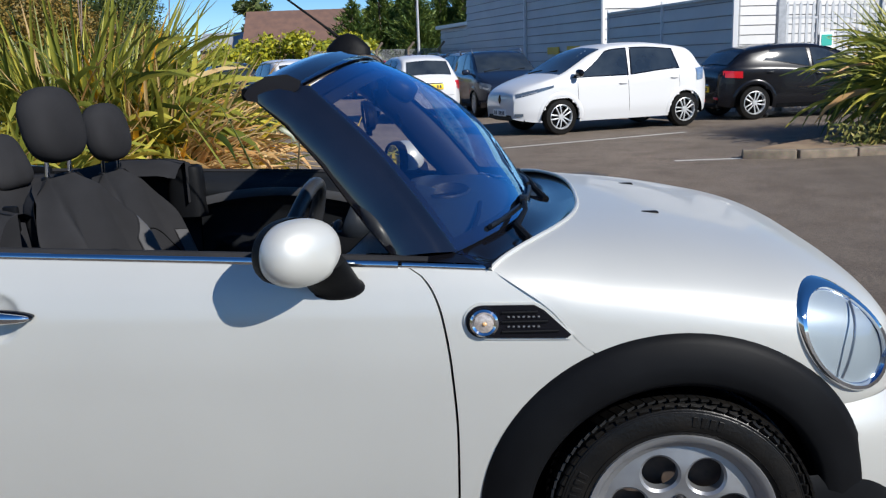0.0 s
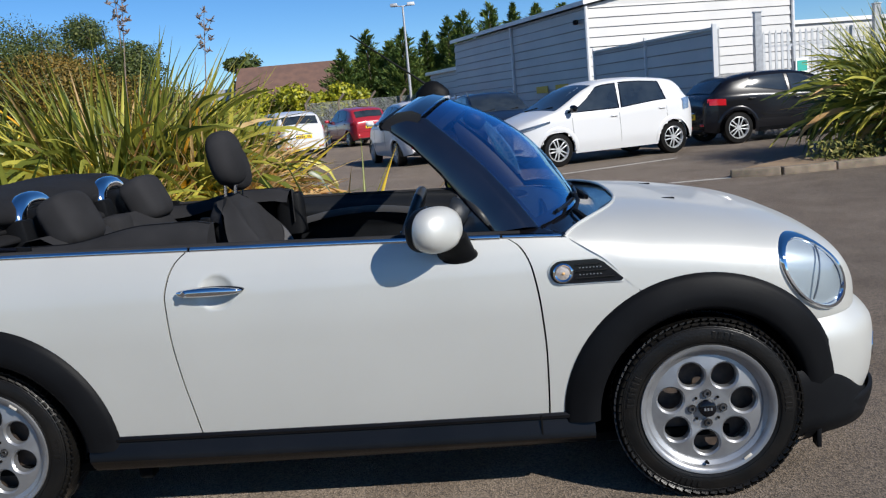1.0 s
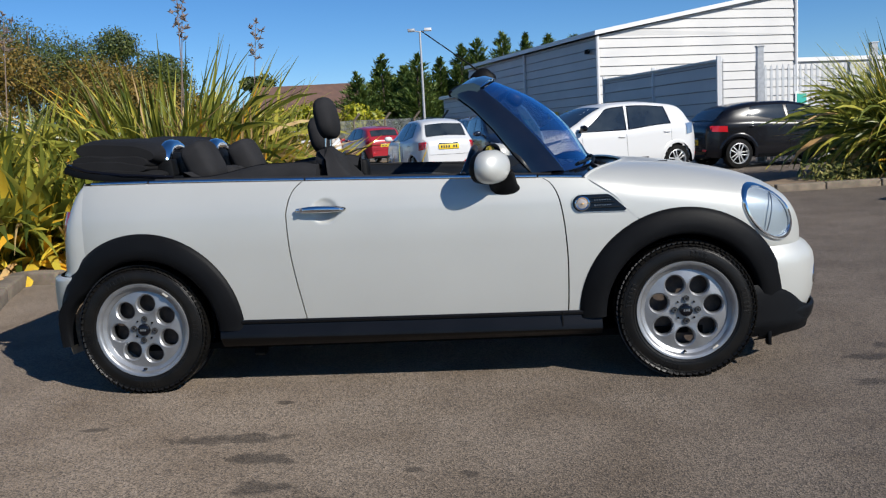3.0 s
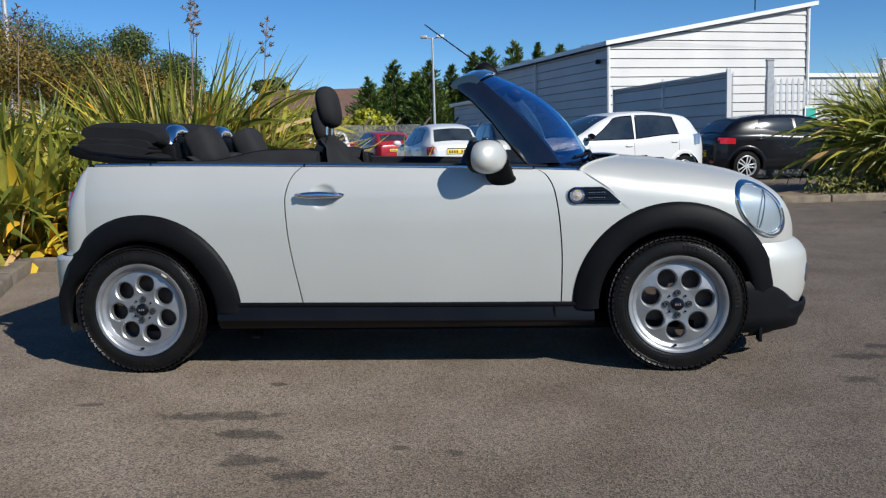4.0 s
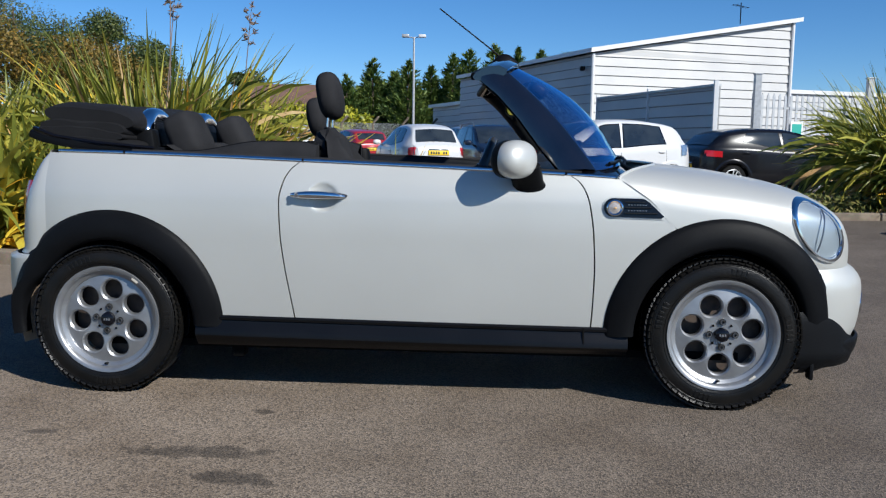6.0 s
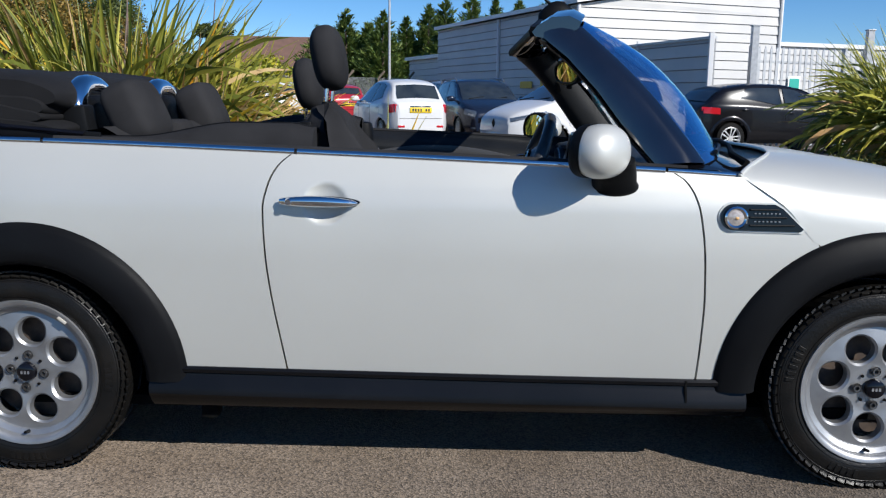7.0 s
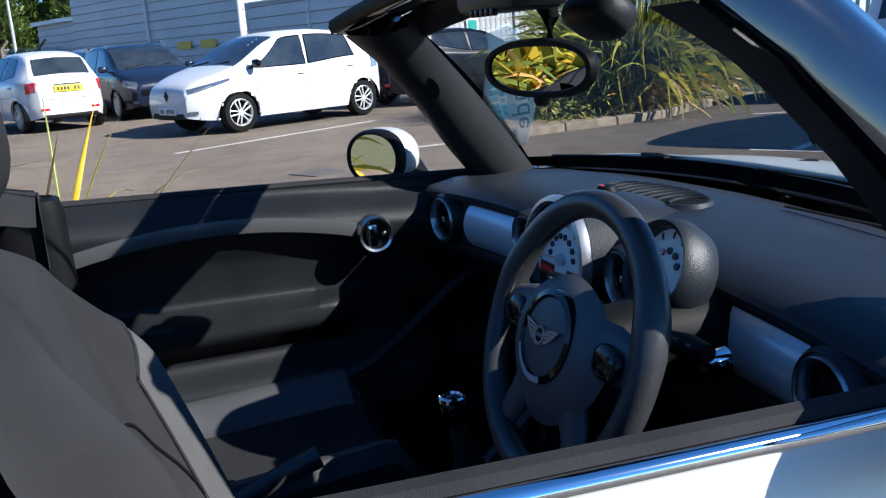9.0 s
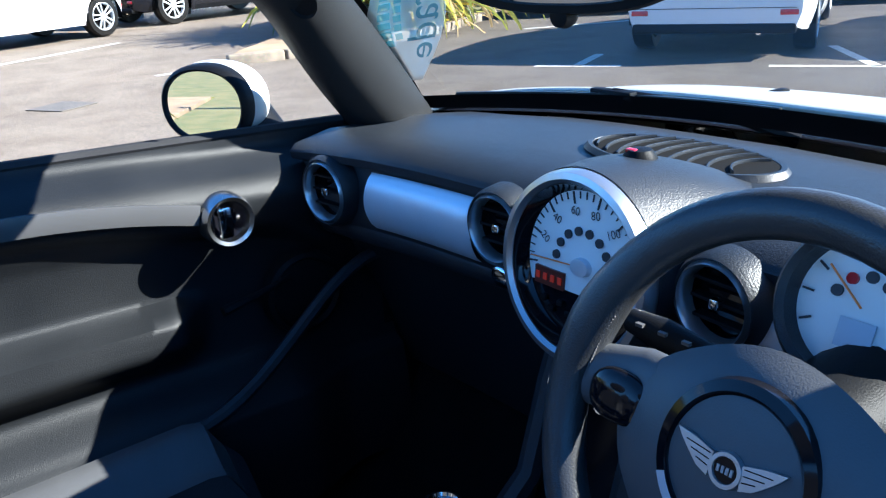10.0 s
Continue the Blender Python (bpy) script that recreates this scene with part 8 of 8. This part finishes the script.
LEAVES = {"g": ((0.050, 0.082, 0.016), (0.25, 0.265, 0.042), (0.58, 0.52, 0.09)), "y": ((0.56, 0.47, 0.06), (0.78, 0.58, 0.06), (0.80, 0.42, 0.03)), "d": ((0.44, 0.29, 0.12), (0.74, 0.53, 0.25), (0.58, 0.32, 0.11))}
BLADE = {k: leaf_material("flax_leaf_" + k, *c, 0.36, 0.6 if k == "d" else 0.36) for k, c in LEAVES.items()}
BLADE_IN = {k: leaf_material("flax_inner_leaf_" + k, *c, 0.34, 0.6 if k == "d" else 0.40, False) for k, c in LEAVES.items()}
STALK = material("flower_stalk", (0.14, 0.10, 0.085), 0.8, 0, (0.24, 0.18, 0.14), 9)
CONIFER = leaf_material("conifer_needles", (0.035, 0.075, 0.018), (0.10, 0.16, 0.030), (0.20, 0.24, 0.05), 0.2, 0.6, False)
HEDGE = leaf_material("hedge_leaves", (0.16, 0.20, 0.015), (0.36, 0.36, 0.02), (0.54, 0.48, 0.03), 0.3, 0.5, False)
SHRUB = leaf_material("autumn_shrub_leaves", (0.06, 0.06, 0.010), (0.19, 0.13, 0.018), (0.29, 0.17, 0.028), 0.2, 0.6, False)
TREE_LEAF = leaf_material("tree_leaves", (0.022, 0.040, 0.010), (0.065, 0.095, 0.018), (0.14, 0.15, 0.03), 0.2, 0.6, False)
GROUNDCOVER = leaf_material("ground_cover", (0.10, 0.13, 0.03), (0.20, 0.20, 0.05), (0.33, 0.27, 0.08), 0.3, 0.6, False)
BARK = material("bark", (0.07, 0.05, 0.035), 0.9, 0, (0.11, 0.085, 0.06), 14, 0.8, 60)


def blade_mesh(name, length, width, droop, twist, mat, fold=0.25):
    """One sword-shaped leaf, folded along its middle, arching over towards +x."""
    bm = bmesh.new()
    n = 9
    x = z = 0.0
    rows = []
    ang = radians(8)
    for i in range(n + 1):
        u = i / n
        w = width * (0.55 + 0.45 * min(1, u * 3)) * (1 - max(0, (u - 0.55) / 0.45) ** 1.6) + 0.002
        tw = twist * u
        side_v = Vector((math.sin(tw) * 0.3, math.cos(tw), math.sin(tw)))
        mid = Vector((x, 0, z))
        nrm = Vector((-math.cos(ang), 0, math.sin(ang)))
        rows.append([bm.verts.new(mid - side_v * w - nrm * w * fold), bm.verts.new(mid), bm.verts.new(mid + side_v * w - nrm * w * fold)])
        ang += droop / n * (0.35 + 1.3 * u)
        x += math.sin(ang) * length / n
        z += math.cos(ang) * length / n
    for a, b in zip(rows, rows[1:]):
        for k in range(2):
            bm.faces.new((a[k], a[k + 1], b[k + 1], b[k]))
    for f in bm.faces:
        f.smooth = True
    me = bpy.data.meshes.new(name)
    bm.to_mesh(me)
    bm.free()
    me.materials.append(mat)
    return me


rng = random.Random(7)
BLADES = {k: [blade_mesh("leaf", 1.0, rng.uniform(0.024, 0.036), radians(d), rng.uniform(-1.2, 1.2), BLADE[k]) for d in (8, 18, 30, 45, 60, 80, 100, 125, 150)]
          for k in "gyd"}


def leaf_place(r, kind, height, spread, lean):
    """Where one leaf of a clump stands, how it tips over and how large it is."""
    a = r.uniform(0, 2 * math.pi)
    rad = spread * 0.48 * math.sqrt(r.random())
    length = height * (r.uniform(0.60, 1.10) if kind == "g" else r.uniform(0.45, 1.0))
    tilt = abs(r.gauss(0, 21)) if kind == "g" else r.uniform(6, 62)
    m = Matrix.Translation((rad * math.cos(a), rad * math.sin(a), 0)) @ Matrix.Rotation(a + r.uniform(-0.8, 0.8), 4, "Z") @ Matrix.Rotation(radians(tilt), 4, "Y") @ Matrix.Rotation(r.uniform(-0.9, 0.9), 4, "Z")
    if lean != (0, 0):
        m = Matrix.Shear("XY", 4, (lean[0] * r.uniform(0.3, 1.3), lean[1])) @ m
    wide = r.uniform(0.7, 1.35) * (0.5 if kind == "d" else 1.05 if height < 2.2 else 0.78)
    return m @ Matrix.Diagonal((length, wide, length, 1))


def flax(name, x, y, z, label, n, height, spread, mix, seed, stalks=(), lean=(0, 0), inner=0, thin=1.0):
    """A clump of sword leaves; mix gives the shares of yellow and dry ones."""
    r = random.Random(seed)
    plant = thing(name, Matrix.Translation((x, y, z)), label, "plant", "flax plants")

    def pick():
        q = r.random()
        return "y" if q < mix[0] else "d" if q < mix[0] + mix[1] else "g"
    for i in range(n):
        kind = pick()
        o = new("leaf", r.choice(BLADES[kind]))
        o.parent = plant
        o.matrix_local = leaf_place(r, kind, height, spread, lean) @ Matrix.Diagonal((1, thin, 1, 1))
    # the crowded leaves inside the clump
    heap = {k: ([], []) for k in "gyd"}
    for i in range(inner):
        kind = pick()
        src, m = r.choice(BLADES[kind]), leaf_place(r, kind, height * 0.93, spread * 1.05, lean) @ Matrix.Diagonal((1, thin, 1, 1))
        vs, fs = heap[kind]
        o0 = len(vs)
        vs += [m @ v.co for v in src.vertices]
        fs += [[o0 + k for k in p.vertices] for p in src.polygons]
    for kind, (vs, fs) in heap.items():
        if vs:
            me = bpy.data.meshes.new("inner_leaves")
            me.from_pydata(vs, [], fs)
            me.polygons.foreach_set("use_smooth", [True] * len(fs))
            me.materials.append(BLADE_IN[kind])
            o = new("inner_leaves", me)
            o.parent = plant
            o["kind"] = "stuff"
    for sx, sy, hh in stalks:
        bm = bmesh.new()
        top = Vector((sx + r.uniform(-0.1, 0.15), sy, hh))
        base = Vector((sx * 0.4, sy * 0.4, 0))
        mid = base.lerp(top, 0.5) + Vector((r.uniform(-0.05, 0.05), 0, 0))
        tube(bm, [base, mid, top], [0.011, 0.008, 0.004], 6)
        for k in range(11):
            u = 0.84 + 0.16 * k / 10
            p = mid.lerp(top, (u - 0.5) * 2)
            a = k * 2.4
            tip = p + Vector((math.cos(a) * 0.10, math.sin(a) * 0.10, 0.07)) * r.uniform(0.5, 1.2)
            tube(bm, [p, tip], 0.0028, 4)
            for w in range(8):
                d = Vector((r.uniform(-1, 1), r.uniform(-1, 1), r.uniform(-0.4, 1))).normalized()
                q = p.lerp(tip, r.uniform(0.5, 1.0))
                tube(bm, [q, q + d * 0.020, q + d * 0.055], [0.004, 0.009, 0.002], 4)
        part("flower_stalk", bm, STALK, plant, "dry brown flower stalk with seed pods")
    return plant


flax("flax_plant", -2.55, 6.1, 0.05, "tall green flax plant with upright sword leaves in bed", 298, 2.42, 1.15, (0.13, 0.16), 3, stalks=((0.35, 0.0, 2.95), (0.25, 0.3, 2.85)), lean=(0.05, 0), inner=950)
flax("flax_plant", -1.78, 6.30, 0.05, "dry tan flax plant arching over the asphalt edge", 298, 1.95, 0.95, (0.10, 0.74), 4, stalks=((0.35, 0.0, 2.5),), lean=(0.05, 0), inner=1050)
flax("flax_plant", -4.5, 5.4, 0.05, "broad yellow-green flax plant with sword leaves beside kerb", 240, 2.0, 1.8, (0.40, 0.10), 5, stalks=((0.2, 0.5, 2.75),), inner=900, thin=1.35)
flax("flax_plant", -3.25, 3.75, 0.05, "yellow and green flax plant leaning over the kerb", 220, 1.35, 1.3, (0.38, 0.08), 6, inner=600, thin=1.4)
flax("flax_plant", -4.4, 4.0, 0.05, "green flax plant with yellow tips beside the kerb", 200, 1.6, 1.5, (0.36, 0.08), 12, inner=600, thin=1.4)
flax("flax_plant", -2.35, 4.4, 0.05, "low flax plant with green and tan leaves", 200, 1.35, 1.4, (0.22, 0.22), 13, inner=420, thin=1.2)
flax("flax_plant", -6.1, 5.6, 0.05, "yellow-green flax plant with broad sword leaves in bed", 200, 1.95, 1.8, (0.32, 0.10), 8, inner=300, thin=1.3)
flax("flax_plant", 0.42, 3.5, 0.0, "small yellow flax tuft growing at the bed edge", 20, 1.35, 0.7, (0.50, 0.30), 9, thin=0.55)
flax("flax_plant", 8.65, 10.55, 0.05, "large arching green flax plant on the kerbed island", 298, 2.45, 1.1, (0.03, 0.08), 10, stalks=((0.1, 0.3, 3.1), (0.5, 0.0, 2.9)), inner=1300, thin=0.72)
flax("flax_plant", 8.4, 10.25, 0.05, "drooping tan and green flax plant on the island", 190, 1.4, 0.9, (0.20, 0.30), 11, inner=600, thin=0.7)

# low ground cover on the island
bm = bmesh.new()
r = random.Random(21)
for k in range(2600):
    u = r.random()
    x, y = 6.6 + 3.0 * u + r.uniform(-0.4, 0.4), 9.55 + 1.0 * u + r.uniform(-0.4, 0.5)
    z = 0.07 + r.random() ** 2 * 0.28
    d = Vector((r.uniform(-1, 1), r.uniform(-1, 1), r.uniform(0, 1))).normalized() * 0.05
    e = d.orthogonal().normalized() * 0.022
    c = Vector((x, y, z))
    bm.faces.new([bm.verts.new(p) for p in (c - d, c + e, c + d, c - e)])
tagged(part("ground_cover", bm, GROUNDCOVER, smooth=False), "low yellow-green ground cover on the island", "plants", kind="stuff")


def crown(bm, r, center, size, n, leaf, fill=0.55, taper=None):
    """Leaf tufts through an uneven volume, denser at its skin, with gaps."""
    for k in range(n):
        d = Vector((r.gauss(0, 1), r.gauss(0, 1), r.gauss(0, 1))).normalized()
        f = fill + (1 - fill) * r.random() ** 0.5
        q = noise.noise(d * 2.1 + Vector(center) * 0.37) * 0.35 + 1.0
        p = Vector((d.x * size[0], d.y * size[1], d.z * size[2])) * f * q
        if taper:
            s = taper((p.z / size[2] + 1) / 2)
            p.x, p.y = p.x * s, p.y * s
        c = Vector(center) + p
        a = Vector((r.uniform(-1, 1), r.uniform(-1, 1), r.uniform(-0.4, 1))).normalized() * leaf * r.uniform(0.5, 1.2)
        e = a.cross(d)
        if e.length < 1e-6:
            e = a.orthogonal()
        e = e.normalized() * leaf * 0.45
        bm.faces.new([bm.verts.new(v) for v in (c - a, c + e, c + a, c - e)])


def conifer(x, y, h, w, seed):
    r = random.Random(seed)
    t = thing("conifer_tree", Matrix.Translation((x, y, 0)), "dark green conifer tree with pointed uneven crown", "tree", "conifers")
    bm = bmesh.new()
    tube(bm, [(0, 0, 0), (0, 0, h * 0.6), (0, 0, h * 0.95)], [0.16, 0.09, 0.02], 7)
    part("trunk", bm, BARK, t)
    vs = []
    z = 0.5
    while z < h:
        u = z / h
        reach = w * (1 - u) ** 0.75 * r.uniform(0.75, 1.15) + 0.05
        for k in range(max(7, int(40 * (1 - u)) + 6)):
            a = r.uniform(0, 2 * math.pi)
            rr = reach * r.uniform(0.55, 1.1)
            for q in range(16):
                f = 0.25 + 0.75 * (q + r.random()) / 16
                c = Vector((math.cos(a) * rr * f, math.sin(a) * rr * f, z + 0.30 * f * rr + r.uniform(-0.12, 0.12)))
                d = Vector((math.cos(a) + r.uniform(-.7, .7), math.sin(a) + r.uniform(-.7, .7), r.uniform(0.2, 1.1))).normalized() * r.uniform(0.12, 0.30)
                e = d.cross(Vector((r.uniform(-1, 1), r.uniform(-1, 1), 1))).normalized() * 0.045
                vs += [c - d * 0.5, c + e, c + d, c - e]
        z += 0.24
    me = bpy.data.meshes.new("crown")
    me.from_pydata(vs, [], [(4 * i, 4 * i + 1, 4 * i + 2, 4 * i + 3) for i in range(len(vs) // 4)])
    me.materials.append(CONIFER)
    o = new("crown", me)
    o.parent = t


def leafy_tree(name, x, y, h, w, seed, mat, label, group="", n=2600, leaf=0.13, low=0.25):
    r = random.Random(seed)
    t = thing(name, Matrix.Translation((x, y, 0)), label, "tree" if "tree" in name else "shrub", group)
    bm = bmesh.new()
    tube(bm, [(0, 0, 0), (r.uniform(-.1, .1), 0, h * 0.4), (r.uniform(-.2, .2), r.uniform(-.2, .2), h * 0.85)], [0.05 * h ** 0.7, 0.035 * h ** 0.7, 0.015], 7)
    lobes = []
    for k in range(7):
        a, f = k * 2.4 + r.random(), r.uniform(0.35, 0.95)
        tip = Vector((math.cos(a) * w * 0.62 * r.uniform(0.5, 1), math.sin(a) * w * 0.62 * r.uniform(0.5, 1), h * (low + (0.88 - low) * f)))
        tube(bm, [(0, 0, tip.z * 0.55), tip * 0.6 + Vector((0, 0, tip.z * 0.35)), tip], [0.03, 0.02, 0.008], 5)
        lobes.append((tip, w * r.uniform(0.35, 0.6)))
    part("trunk", bm, BARK, t)
    bm = bmesh.new()
    for tip, s in lobes:
        crown(bm, r, tip, (s, s, s * 0.85), n // 7, leaf, 0.35)
    part("crown", bm, mat, t, smooth=False)


for k, (x, h) in enumerate(((-8.3, 5.4), (-6.8, 6.6), (-5.5, 5.9), (-4.2, 6.3), (-2.8, 6.1), (-1.4, 7.0), (-0.2, 7.2), (1.5, 7.6), (3.1, 7.5), (4.5, 7.0), (6.3, 7.2))):
    conifer(x, 54 + (k % 3) * 1.6, h, 2.5 + 0.4 * (k % 2), 40 + k)
for k in range(12):
    conifer(-8.0 + 1.25 * k, 58.5 + (k % 2), 5.0 + 0.5 * (k % 3), 2.4, 140 + k)
for k, (x, y, h, w) in enumerate(((-13.6, 23, 6.0, 2.4), (-11.6, 22, 5.4, 2.0), (-10.0, 23, 5.3, 1.6), (-17, 24, 6.4, 2.7), (-9.0, 21, 4.4, 1.6))):
    leafy_tree("tree", x, y, h, w, 60 + k, TREE_LEAF, "olive-green broadleaf tree with a ragged crown", "trees behind the bed", n=15000, leaf=0.05)
for k, (x, y, h, w) in enumerate(((-8.2, 10.5, 3.3, 1.7), (-6.4, 11.5, 3.1, 1.6), (-10.5, 10.0, 3.5, 1.9), (-4.8, 12.3, 2.6, 1.4))):
    leafy_tree("shrub", x, y, h, w, 70 + k, SHRUB, "brown-green autumn shrub with small leaves", "shrubs behind the bed", n=27000, leaf=0.034, low=0.1)
leafy_tree("tree", -21.5, 78, 8.0, 2.2, 80, TREE_LEAF, "narrow dark green tree beside the far house", leaf=0.3)
for k in range(7):
    leafy_tree("hedge_shrub", -13.5 + 1.15 * k, 45 + 0.4 * (k % 3), 2.9 + 0.35 * (k % 2), 1.5, 90 + k, HEDGE, "bright yellow-green hedge shrub", "hedge shrubs", n=1500, leaf=0.16, low=0.05)
for k in range(6):
    leafy_tree("shrub", -19 - 1.0 * k, 13 + 3.0 * k, 2.6, 1.8, 110 + k, SHRUB, "brown-green shrub behind the white rail", "shrubs by the rail", n=1500, leaf=0.14, low=0.05)
